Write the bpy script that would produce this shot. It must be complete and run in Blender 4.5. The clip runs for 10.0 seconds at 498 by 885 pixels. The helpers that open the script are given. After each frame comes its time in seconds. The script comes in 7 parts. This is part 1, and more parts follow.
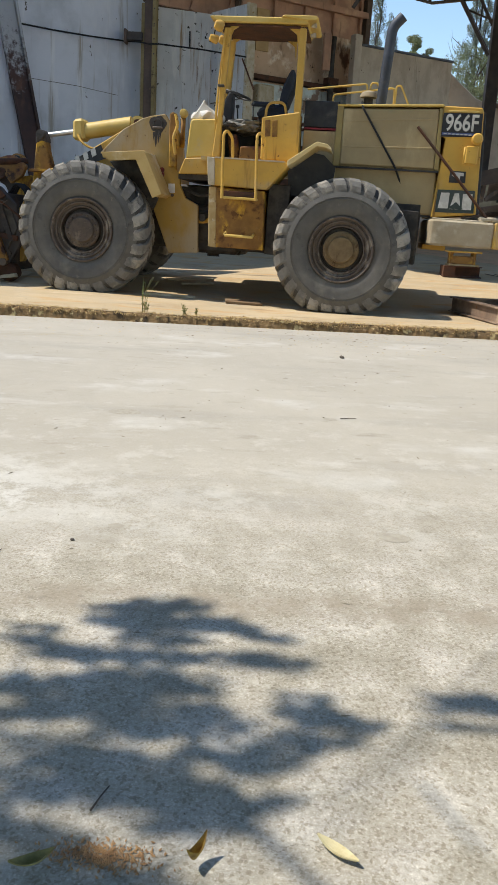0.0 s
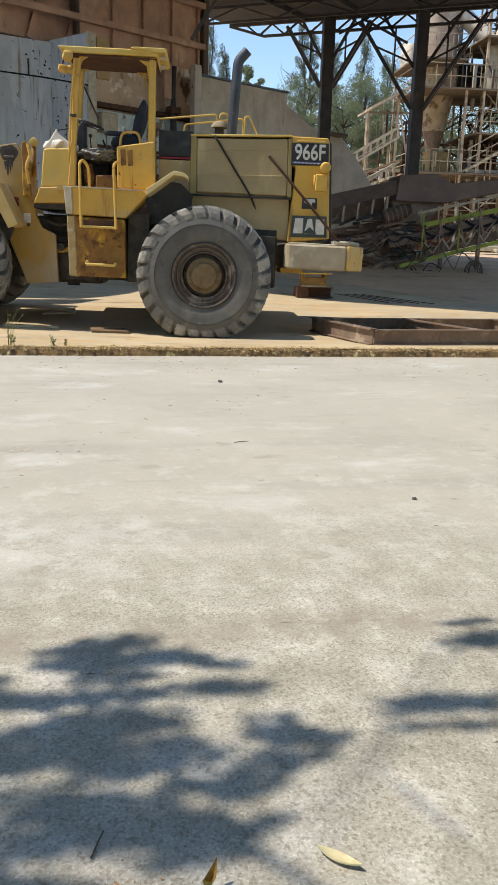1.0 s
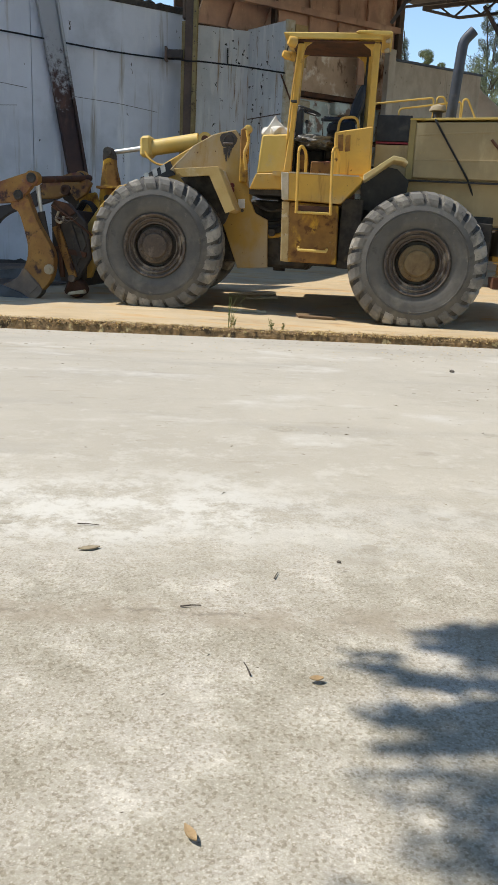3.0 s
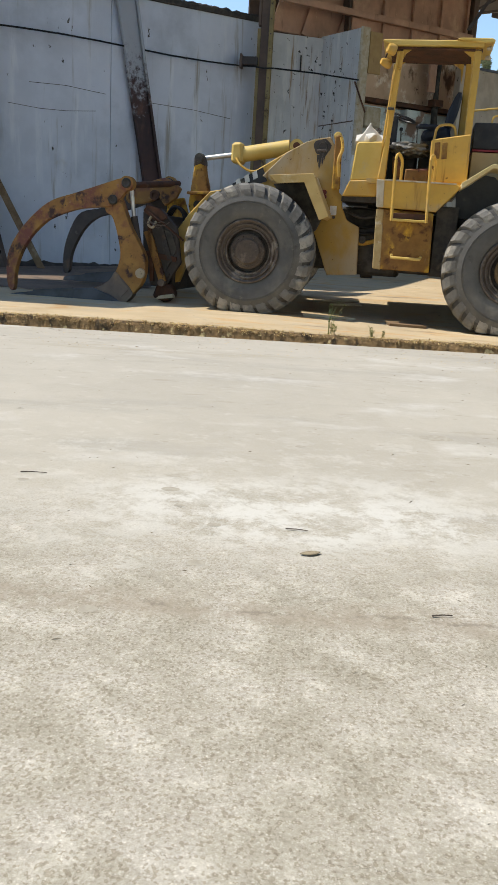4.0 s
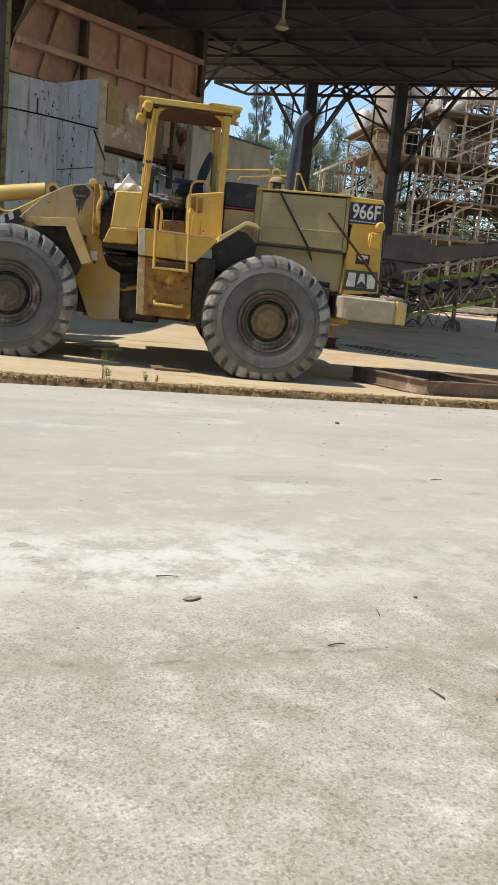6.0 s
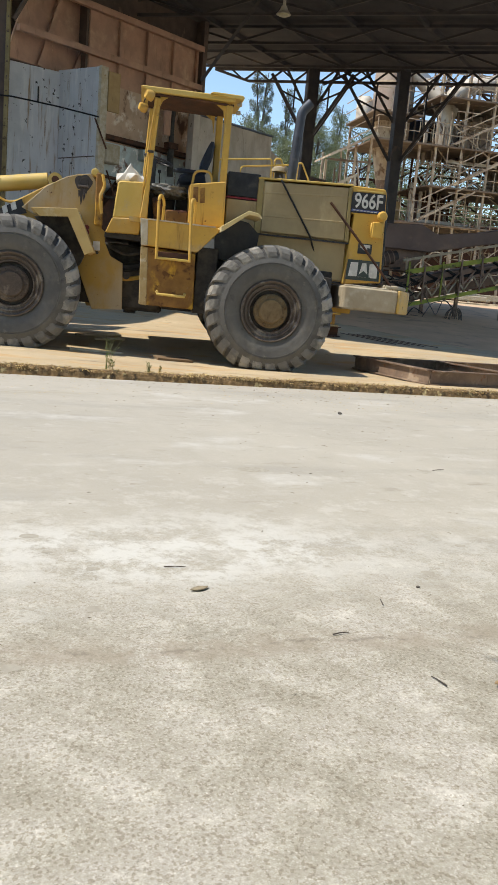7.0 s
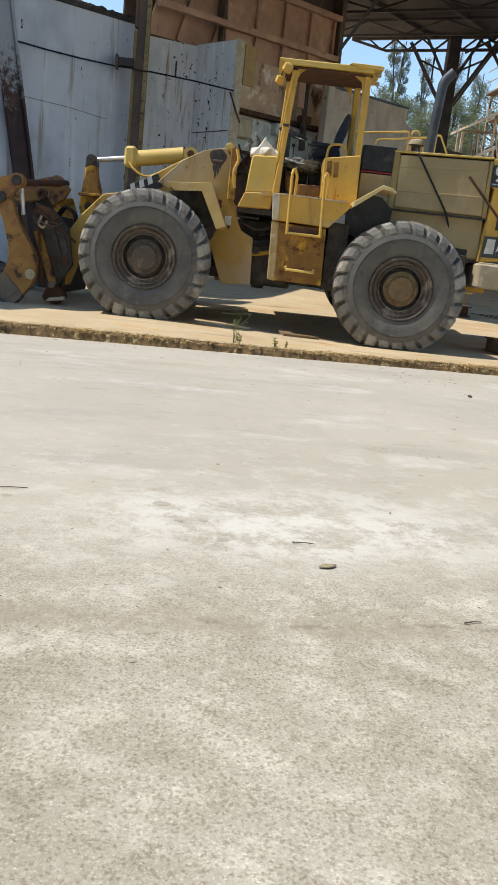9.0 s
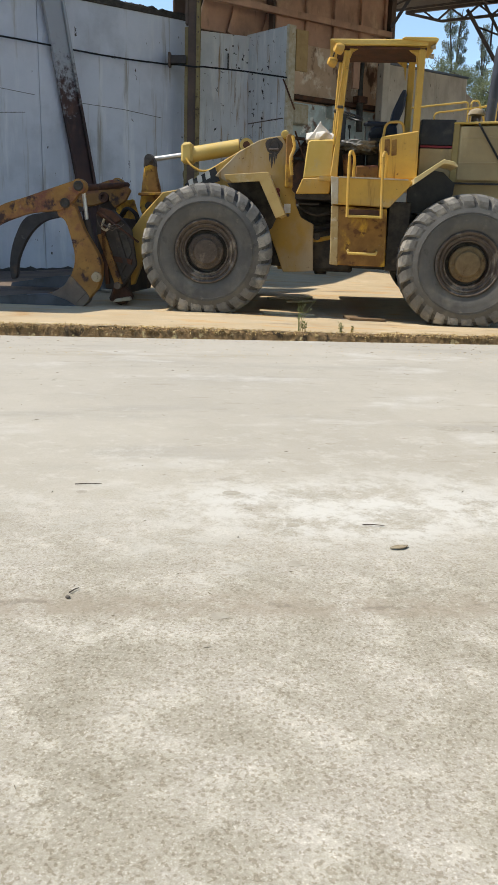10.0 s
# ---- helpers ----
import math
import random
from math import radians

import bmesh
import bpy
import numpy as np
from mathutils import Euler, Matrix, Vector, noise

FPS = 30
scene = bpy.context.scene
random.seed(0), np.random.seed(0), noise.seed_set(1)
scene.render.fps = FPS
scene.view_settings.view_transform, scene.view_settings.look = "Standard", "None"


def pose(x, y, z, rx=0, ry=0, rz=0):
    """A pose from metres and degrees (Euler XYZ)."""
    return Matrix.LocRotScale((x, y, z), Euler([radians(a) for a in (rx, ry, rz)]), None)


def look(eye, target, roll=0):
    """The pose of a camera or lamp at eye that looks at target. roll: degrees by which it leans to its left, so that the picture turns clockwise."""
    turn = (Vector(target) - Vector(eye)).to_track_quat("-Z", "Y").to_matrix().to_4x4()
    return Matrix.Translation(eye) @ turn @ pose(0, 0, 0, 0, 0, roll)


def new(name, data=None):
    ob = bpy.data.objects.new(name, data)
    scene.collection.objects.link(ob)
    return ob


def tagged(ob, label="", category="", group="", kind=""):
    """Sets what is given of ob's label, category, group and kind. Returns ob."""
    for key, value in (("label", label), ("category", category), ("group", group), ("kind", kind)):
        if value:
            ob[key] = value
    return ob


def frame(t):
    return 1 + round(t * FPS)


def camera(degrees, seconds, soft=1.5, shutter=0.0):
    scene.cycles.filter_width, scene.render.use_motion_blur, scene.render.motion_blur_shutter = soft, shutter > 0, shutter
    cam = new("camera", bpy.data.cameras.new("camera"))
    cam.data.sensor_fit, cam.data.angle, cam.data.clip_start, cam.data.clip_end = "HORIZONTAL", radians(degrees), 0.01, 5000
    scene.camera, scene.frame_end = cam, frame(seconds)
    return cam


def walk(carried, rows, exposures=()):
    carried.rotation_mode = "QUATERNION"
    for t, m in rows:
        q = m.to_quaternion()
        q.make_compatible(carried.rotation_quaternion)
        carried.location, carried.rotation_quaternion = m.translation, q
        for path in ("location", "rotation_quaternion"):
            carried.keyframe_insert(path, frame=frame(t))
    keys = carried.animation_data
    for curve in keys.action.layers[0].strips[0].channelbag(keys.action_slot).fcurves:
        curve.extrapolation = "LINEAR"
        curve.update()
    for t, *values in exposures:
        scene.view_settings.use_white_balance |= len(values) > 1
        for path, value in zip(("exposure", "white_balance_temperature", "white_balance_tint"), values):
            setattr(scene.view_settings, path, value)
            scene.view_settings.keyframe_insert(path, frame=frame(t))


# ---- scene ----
cam = camera(35.25, 10.0)
PATH = [
    (0, (-0.364, 0.689, 1.045), (-0.470, 2.614, 0.513), 3.04),
    (0.2, (-0.428, 0.668, 1.055), (-0.324, 2.605, 0.565), 2.91),
    (0.3, (-0.460, 0.658, 1.060), (-0.275, 2.591, 0.579), 2.59),
    (0.5, (-0.524, 0.638, 1.069), (-0.281, 2.566, 0.599), 2.06),
    (1, (-0.576, 0.641, 1.071), (-0.327, 2.571, 0.609), 1.73),
    (1.5, (-0.643, 0.633, 1.063), (-0.391, 2.564, 0.610), 1.96),
    (1.9, (-0.708, 0.637, 1.061), (-0.586, 2.575, 0.583), 2.53),
    (2, (-0.755, 0.650, 1.045), (-0.708, 2.592, 0.568), 3.10),
    (2.5, (-0.985, 0.696, 1.024), (-1.097, 2.632, 0.534), 1.96),
    (3, (-1.222, 0.686, 1.011), (-1.351, 2.618, 0.511), 2.45),
    (3.2, (-1.349, 0.671, 0.991), (-1.476, 2.604, 0.495), 2.71),
    (4.3, (-1.958, 0.613, 0.989), (-2.213, 2.536, 0.505), 3.21),
    (4.5, (-2.032, 0.630, 0.983), (-2.153, 2.577, 0.543), 4.16),
    (4.7, (-2.109, 0.613, 0.984), (-2.103, 2.579, 0.621), 5.06),
    (5, (-2.223, 0.586, 0.988), (-2.171, 2.555, 0.639), 4.46),
    (5.5, (-2.302, 0.579, 0.987), (-2.020, 2.532, 0.659), 5.18),
    (5.7, (-2.298, 0.592, 0.980), (-1.907, 2.525, 0.653), 5.21),
    (6.8, (-2.319, 0.527, 1.017), (-1.866, 2.441, 0.650), 5.06),
    (7, (-2.327, 0.536, 1.012), (-1.900, 2.454, 0.642), 4.97),
    (7.5, (-2.353, 0.546, 1.002), (-1.977, 2.471, 0.611), 4.70),
    (7.7, (-2.370, 0.546, 1.002), (-2.011, 2.467, 0.576), 4.22),
    (8, (-2.397, 0.548, 1.000), (-2.159, 2.471, 0.505), 6.21),
    (8.2, (-2.404, 0.545, 1.000), (-2.214, 2.473, 0.504), 6.01),
    (8.5, (-2.415, 0.539, 1.001), (-2.222, 2.471, 0.524), 7.02),
    (9, (-2.387, 0.550, 1.006), (-2.249, 2.492, 0.551), 5.90),
    (9.2, (-2.377, 0.549, 1.004), (-2.342, 2.496, 0.547), 3.87),
    (9.3, (-2.371, 0.549, 1.004), (-2.365, 2.495, 0.543), 3.46),
    (9.5, (-2.361, 0.549, 1.002), (-2.393, 2.493, 0.533), 2.93),
    (10, (-2.353, 0.534, 0.998), (-2.402, 2.472, 0.507), 1.46),
]
walk(cam, [(t, look(eye, target, roll)) for t, eye, target, roll in PATH])

# ---- light ----
SUN_EL, SUN_AZ = 59.0, 180.0
world = bpy.data.worlds.new("sky")
scene.world = world
world.use_nodes = True
wn = world.node_tree
sky = wn.nodes.new("ShaderNodeTexSky")
sky.sky_type = "NISHITA"
sky.sun_disc = False
sky.sun_elevation = radians(SUN_EL)
sky.sun_rotation = radians(90 - SUN_AZ)
sky.air_density, sky.dust_density, sky.ozone_density = 1.15, 0.2, 2.8
wn.nodes["Background"].inputs["Strength"].default_value = 0.175
wn.links.new(sky.outputs[0], wn.nodes["Background"].inputs[0])
sun = new("sun", bpy.data.lights.new("sun", "SUN"))
sun.data.energy, sun.data.angle, sun.data.color = 4.35, radians(0.53), (1.0, 0.932, 0.815)
TO_SUN = Vector((math.cos(radians(SUN_AZ)) * math.cos(radians(SUN_EL)), math.sin(radians(SUN_AZ)) * math.cos(radians(SUN_EL)), math.sin(radians(SUN_EL))))
sun.matrix_world = look(TO_SUN * 60, (0, 0, 0))
scene.view_settings.exposure = 0.23


# ---- materials ----
def surface(name, c1, c2, scale=4.0, rough=0.7, metal=0.0, bump=0.15, bscale=40.0, layers=(), spec=0.3, vary=0.0, contrast=(0.35, 0.65), bdist=0.01):
    """Procedural paint: two tones by noise, then layers (colour, scale, low, high, stretch in x y z) laid over by noise, and fine relief."""
    m = bpy.data.materials.new(name)
    m.use_nodes = True
    nt = m.node_tree
    N, K = nt.nodes, nt.links
    bs = N["Principled BSDF"]
    tc = N.new("ShaderNodeTexCoord")

    def noise_of(s, stretch=(1, 1, 1), detail=8.0):
        mp = N.new("ShaderNodeMapping")
        mp.inputs["Scale"].default_value = stretch
        K.new(tc.outputs["Object"], mp.inputs[0])
        n = N.new("ShaderNodeTexNoise")
        n.inputs["Scale"].default_value, n.inputs["Detail"].default_value, n.inputs["Roughness"].default_value = s, detail, 0.62
        K.new(mp.outputs[0], n.inputs["Vector"])
        return n.outputs["Fac"]

    def mask_of(fac, lo, hi):
        r = N.new("ShaderNodeMapRange")
        r.interpolation_type = "SMOOTHSTEP"
        r.inputs["From Min"].default_value, r.inputs["From Max"].default_value = lo, hi
        K.new(fac, r.inputs["Value"])
        return r.outputs[0]

    def mixed(fac, a, b):
        x = N.new("ShaderNodeMix")
        x.data_type = "RGBA"
        K.new(fac, x.inputs["Factor"])
        for sock, v in ((x.inputs["A"], a), (x.inputs["B"], b)):
            if isinstance(v, tuple):
                sock.default_value = (*v, 1)
            else:
                K.new(v, sock)
        return x.outputs["Result"]

    col = mixed(mask_of(noise_of(scale), *contrast), c1, c2)
    for c, s, lo, hi, *st in layers:
        col = mixed(mask_of(noise_of(s, st[0] if st else (1, 1, 1)), lo, hi), col, c)
    if vary:
        oi = N.new("ShaderNodeObjectInfo")
        hs = N.new("ShaderNodeHueSaturation")
        r = N.new("ShaderNodeMapRange")
        r.inputs["To Min"].default_value, r.inputs["To Max"].default_value = 1 - vary, 1 + vary
        K.new(oi.outputs["Random"], r.inputs["Value"])
        K.new(r.outputs[0], hs.inputs["Value"])
        K.new(col, hs.inputs["Color"])
        col = hs.outputs[0]
    K.new(col, bs.inputs["Base Color"])
    bs.inputs["Roughness"].default_value, bs.inputs["Metallic"].default_value = rough, metal
    bs.inputs["Specular IOR Level"].default_value = spec
    if bump:
        b = N.new("ShaderNodeBump")
        b.inputs["Strength"].default_value, b.inputs["Distance"].default_value = bump, bdist
        K.new(noise_of(bscale, detail=4.0), b.inputs["Height"])
        K.new(b.outputs[0], bs.inputs["Normal"])
    return m


RUST, DUST = (0.10, 0.04, 0.016), (0.40, 0.35, 0.25)
YELLOW = surface("yellow_paint", (0.638, 0.382, 0.071), (0.527, 0.321, 0.071), 2.5, 0.52, layers=((DUST, 1.7, 0.54, 0.82), ((0.417, 0.221, 0.037), 1.3, 0.55, 0.78, (1.5, 1.5, 0.5)), (RUST, 6.0, 0.64, 0.72), (RUST, 22.0, 0.66, 0.71), ((0.245, 0.123, 0.030), 3.0, 0.58, 0.75, (3.5, 3.5, 0.3))))
PALE = surface("sun_bleached_yellow_paint", (0.62, 0.45, 0.14), (0.56, 0.38, 0.09), 2.0, 0.5, layers=((DUST, 2.5, 0.58, 0.8), (RUST, 9.0, 0.70, 0.75)))
DULLY = surface("dust_dulled_yellow_paint", (0.501, 0.317, 0.072), (0.428, 0.278, 0.084), 2.0, 0.7, layers=(((0.423, 0.345, 0.211), 1.4, 0.52, 0.76), ((0.278, 0.167, 0.044), 2.0, 0.56, 0.75, (2.5, 2.5, 0.4)), (RUST, 6.0, 0.66, 0.73), (RUST, 24.0, 0.67, 0.71)))
DUSTY = surface("dusty_yellow_paint", (0.430, 0.324, 0.166), (0.346, 0.260, 0.135), 1.6, 0.7, layers=(((0.505, 0.397, 0.222), 2.2, 0.5, 0.7, (1, 1, 0.4)), ((0.186, 0.132, 0.064), 3.5, 0.60, 0.8, (1, 1, 0.3)), ((0.607, 0.415, 0.126), 5.0, 0.64, 0.74)))
TAN = surface("dusty_counterweight_paint", (0.440, 0.369, 0.259), (0.363, 0.297, 0.198), 3.0, 0.85, bump=0.3, layers=(((0.495, 0.429, 0.319), 5.0, 0.5, 0.7), ((0.264, 0.176, 0.066), 8.0, 0.66, 0.72)))
CAKED = surface("caked_pale_dust", (0.522, 0.466, 0.361), (0.423, 0.352, 0.235), 7.0, 0.95, bump=0.5, bscale=60, layers=(((0.297, 0.194, 0.067), 9.0, 0.62, 0.7),))
FRAMEY = surface("yellow_paint_under_settled_dust", (0.399, 0.245, 0.052), (0.344, 0.224, 0.063), 2.0, 0.75, layers=(((0.370, 0.300, 0.198), 1.0, 0.40, 0.62, (1, 1, 0.7)), ((0.250, 0.143, 0.039), 2.0, 0.56, 0.75, (2.5, 2.5, 0.4)), (RUST, 7.0, 0.64, 0.72), (RUST, 26.0, 0.66, 0.71)))
RUSTYEL = surface("rusty_yellow_paint", (0.28, 0.15, 0.04), (0.18, 0.09, 0.028), 3.0, 0.8, layers=(((0.085, 0.038, 0.018), 4.0, 0.52, 0.68), ((0.58, 0.34, 0.04), 1.5, 0.47, 0.60, (1.6, 1.6, 1.0)), ((0.12, 0.055, 0.02), 7.0, 0.58, 0.66), ((0.40, 0.33, 0.22), 5.0, 0.62, 0.74)))
SANDY = surface("dusty_sand_yellow_paint", (0.60, 0.48, 0.25), (0.53, 0.40, 0.17), 2.6, 0.7, layers=(((0.66, 0.58, 0.41), 3.0, 0.52, 0.70), (RUST, 10.0, 0.68, 0.73)))
FENDY = surface("dusty_ochre_fender_paint", (0.52, 0.37, 0.15), (0.43, 0.29, 0.10), 2.2, 0.75, layers=(((0.58, 0.49, 0.33), 2.4, 0.52, 0.72), ((0.24, 0.16, 0.07), 3.0, 0.58, 0.74, (2, 2, 0.5)), (RUST, 12.0, 0.66, 0.72)))
TANYEL = surface("scraped_tan_yellow_paint", (0.430, 0.330, 0.170), (0.340, 0.235, 0.100), 5.0, 0.85, bump=0.3, layers=(((0.520, 0.450, 0.330), 7.0, 0.55, 0.68), ((0.140, 0.070, 0.030), 9.0, 0.60, 0.68)))
ORANGE = surface("worn_orange_paint", (0.342, 0.184, 0.050), (0.237, 0.122, 0.038), 3.0, 0.7, layers=(((0.163, 0.061, 0.047), 1.8, 0.51, 0.64), ((0.052, 0.029, 0.025), 4.0, 0.53, 0.63), ((0.281, 0.166, 0.094), 14.0, 0.64, 0.72), ((0.045, 0.032, 0.034), 24.0, 0.64, 0.69)))
RUSTY = surface("rusty_steel", (0.111, 0.049, 0.027), (0.064, 0.034, 0.023), 5.0, 0.85, bump=0.4, layers=(((0.187, 0.102, 0.063), 3.0, 0.6, 0.75), ((0.043, 0.030, 0.027), 7.0, 0.6, 0.7)))
# real grease, and the dark tone for painted shade in gaps and under fenders
GREASE_SHADE = surface("black_greasy_metal", (0.032, 0.029, 0.026), (0.067, 0.058, 0.048), 9.0, 0.6, bump=0.3, layers=(((0.160, 0.128, 0.088), 4.0, 0.62, 0.76),))
BLACKP = surface("black_paint", (0.024, 0.026, 0.030), (0.041, 0.041, 0.043), 6.0, 0.45, layers=(((0.121, 0.105, 0.084), 3.0, 0.58, 0.8),))
RUBBER = surface("dusty_tyre_rubber", (0.125, 0.120, 0.111), (0.095, 0.092, 0.087), 3.0, 0.9, bump=0.25, bscale=70, layers=(((0.185, 0.173, 0.151), 2.0, 0.48, 0.74), ((0.070, 0.068, 0.065), 5.0, 0.60, 0.74), ((0.219, 0.200, 0.165), 14.0, 0.62, 0.78)))
LUGTOP = surface("scuffed_tyre_lugs", (0.185, 0.175, 0.158), (0.125, 0.12, 0.11), 5.0, 0.92, bump=0.4, bscale=50, layers=(((0.36, 0.33, 0.28), 2.4, 0.48, 0.66), ((0.08, 0.077, 0.072), 9.0, 0.60, 0.70)))
RUBBERD = surface("dark_tyre_rubber", (0.050, 0.049, 0.048), (0.072, 0.069, 0.065), 3.0, 0.85, bump=0.2, bscale=70, layers=(((0.15, 0.137, 0.115), 2.2, 0.54, 0.76),))
RIM = surface("rusted_brown_rim", (0.135, 0.108, 0.088), (0.09, 0.072, 0.06), 8.0, 0.75, bump=0.3, layers=(((0.29, 0.25, 0.205), 5.0, 0.52, 0.68),))
HUBF = surface("oily_brown_hub", (0.105, 0.08, 0.062), (0.07, 0.055, 0.045), 12.0, 0.75, bump=0.4, layers=(((0.18, 0.145, 0.11), 7.0, 0.52, 0.70),))
HUBR = surface("dusty_tan_hub", (0.20, 0.142, 0.072), (0.145, 0.10, 0.052), 12.0, 0.8, bump=0.4, layers=(((0.10, 0.06, 0.03), 9.0, 0.6, 0.7),))
CHROME = surface("dull_chrome", (0.68, 0.67, 0.65), (0.56, 0.55, 0.53), 9.0, 0.42, 0.85, 0.02)
STEELBLUE = surface("grey_blue_steel_pipe", (0.075, 0.085, 0.105), (0.055, 0.06, 0.07), 5.0, 0.55, 0.3, layers=(((0.16, 0.15, 0.14), 4.0, 0.6, 0.8),))
SEAT = surface("worn_navy_vinyl", (0.018, 0.023, 0.037), (0.03, 0.035, 0.045), 8.0, 0.6)
PLASTIC = surface("crumpled_grey_plastic_sheet", (0.30, 0.29, 0.26), (0.04, 0.04, 0.04), 7.0, 0.35, bump=0.8, bscale=18, bdist=0.03)
SACK = surface("white_woven_sack", (0.72, 0.69, 0.63), (0.58, 0.55, 0.49), 5.0, 0.9, bump=0.5, bscale=14, bdist=0.02)
WHITEP = surface("white_decal_paint", (0.66, 0.64, 0.58), (0.52, 0.50, 0.45), 12.0, 0.6)
TEAL = surface("faded_dark_teal_decal", (0.04, 0.058, 0.055), (0.065, 0.075, 0.068), 5.0, 0.6)
BLUESTRIPE = surface("blue_decal_stripe", (0.08, 0.12, 0.30), (0.10, 0.12, 0.24), 8.0, 0.6)
REDSTRIPE = surface("red_stripe_paint", (0.24, 0.028, 0.04), (0.17, 0.025, 0.035), 6.0, 0.5)
REFLECT = surface("dirty_red_reflector", (0.16, 0.03, 0.025), (0.09, 0.02, 0.02), 9.0, 0.4)
LENSW = surface("dusty_lamp_lens", (0.62, 0.54, 0.34), (0.5, 0.42, 0.25), 9.0, 0.3)

WALLP = surface("flaking_white_limewash", (0.627, 0.646, 0.693), (0.541, 0.561, 0.606), 0.8, 0.9, bump=0.2, bscale=25, layers=(((0.447, 0.467, 0.501), 0.5, 0.48, 0.70), ((0.712, 0.719, 0.733), 1.4, 0.55, 0.75, (2, 2, 0.3)), ((0.356, 0.330, 0.293), 1.6, 0.58, 0.72, (3, 3, 0.2)), ((0.502, 0.456, 0.386), 0.9, 0.60, 0.75), ((0.080, 0.069, 0.061), 5.0, 0.675, 0.69, (1.0, 1.0, 0.5))))
WALLQ = surface("stained_white_plaster", (0.666, 0.666, 0.657), (0.550, 0.557, 0.550), 1.2, 0.9, bump=0.3, bscale=25, layers=(((0.781, 0.767, 0.730), 2.0, 0.5, 0.7, (2, 2, 0.3)), ((0.348, 0.246, 0.145), 2.2, 0.56, 0.70, (3, 3, 0.25)), ((0.050, 0.043, 0.037), 7.0, 0.63, 0.65), ((0.145, 0.087, 0.050), 3.0, 0.66, 0.70, (4, 4, 0.3))))
OLDCON = surface("weathered_grey_concrete", (0.538, 0.477, 0.394), (0.423, 0.363, 0.293), 1.4, 0.95, bump=0.35, layers=(((0.282, 0.235, 0.186), 0.9, 0.55, 0.75, (2, 2, 0.3)), ((0.077, 0.060, 0.051), 5.0, 0.66, 0.69)))
PEEL = surface("peeling_teal_white_plaster", (0.582, 0.657, 0.645), (0.493, 0.531, 0.505), 1.8, 0.95, bump=0.5, contrast=(0.45, 0.55), layers=(((0.850, 0.847, 0.796), 2.4, 0.58, 0.62), ((0.241, 0.165, 0.127), 1.3, 0.53, 0.60), ((0.102, 0.063, 0.045), 4.0, 0.60, 0.68, (1, 1, 0.4))))
TANWALL = surface("flaking_tan_plaster", (0.647, 0.474, 0.337), (0.497, 0.344, 0.231), 1.1, 0.95, bump=0.4, layers=(((0.820, 0.722, 0.607), 1.6, 0.54, 0.64), ((0.175, 0.101, 0.067), 1.9, 0.56, 0.66, (1, 1, 0.5)), ((0.075, 0.048, 0.034), 6.0, 0.66, 0.70)))
SHEET = surface("brown_rusted_sheet_steel", (0.520, 0.315, 0.216), (0.398, 0.244, 0.176), 1.5, 0.85, bump=0.2, bscale=15, layers=(((0.656, 0.442, 0.290), 1.1, 0.52, 0.75), ((0.228, 0.131, 0.092), 2.5, 0.58, 0.75, (2, 2, 0.4)), ((0.550, 0.375, 0.244), 9.0, 0.66, 0.72, (1, 1, 0.5))))
OCHRE = surface("faded_ochre_board", (0.42, 0.29, 0.13), (0.34, 0.22, 0.10), 2.5, 0.85, layers=(((0.14, 0.08, 0.05), 3.0, 0.6, 0.7, (2, 2, 0.5)),))
POSTY = surface("old_yellow_column_paint", (0.30, 0.235, 0.11), (0.22, 0.165, 0.075), 2.5, 0.85, layers=(((0.08, 0.055, 0.035), 4.0, 0.58, 0.68),))
POSTB = surface("dark_brown_column_steel", (0.139, 0.098, 0.075), (0.098, 0.073, 0.060), 3.0, 0.85, layers=(((0.227, 0.146, 0.098), 3.0, 0.6, 0.75),))
DARKST = surface("sooty_dark_steel", (0.055, 0.047, 0.047), (0.077, 0.065, 0.058), 3.0, 0.7, layers=(((0.130, 0.091, 0.068), 2.5, 0.58, 0.74),))
ROOFM = surface("sooty_corrugated_roofing", (0.061, 0.057, 0.058), (0.046, 0.041, 0.046), 1.0, 0.9, layers=(((0.091, 0.076, 0.068), 0.6, 0.55, 0.75),))
CREAM = surface("dusty_cream_structural_steel", (0.508, 0.410, 0.287), (0.359, 0.272, 0.189), 0.9, 0.85, layers=(((0.185, 0.119, 0.073), 1.3, 0.50, 0.64), ((0.601, 0.556, 0.432), 2.0, 0.60, 0.75)))
SILO = surface("faded_pinkish_brown_silo_paint", (0.345, 0.261, 0.209), (0.418, 0.345, 0.283), 0.6, 0.85, layers=(((0.522, 0.499, 0.407), 0.8, 0.55, 0.75),))
PIPEW = surface("pale_dusty_duct", (0.578, 0.525, 0.441), (0.473, 0.410, 0.326), 1.2, 0.8, layers=(((0.263, 0.179, 0.116), 1.5, 0.58, 0.72),))
LIME = surface("faded_lime_green_paint", (0.345, 0.380, 0.063), (0.253, 0.287, 0.057), 2.0, 0.7, layers=(((0.103, 0.086, 0.046), 2.0, 0.54, 0.66),))
BELT = surface("dark_conveyor_steel", (0.290, 0.196, 0.143), (0.183, 0.129, 0.100), 2.0, 0.85, layers=(((0.628, 0.375, 0.213), 2.2, 0.58, 0.72),))
HOPB = surface("brown_hopper_plate", (0.196, 0.137, 0.113), (0.149, 0.106, 0.089), 1.2, 0.8, layers=(((0.265, 0.180, 0.133), 1.6, 0.55, 0.75),))
CABLE = surface("black_cable", (0.015, 0.015, 0.016), (0.02, 0.02, 0.02), 9.0, 0.7)
SOIL = surface("dark_loose_soil", (0.055, 0.045, 0.038), (0.09, 0.072, 0.058), 5.0, 0.97, bump=0.8, bscale=14, bdist=0.03)
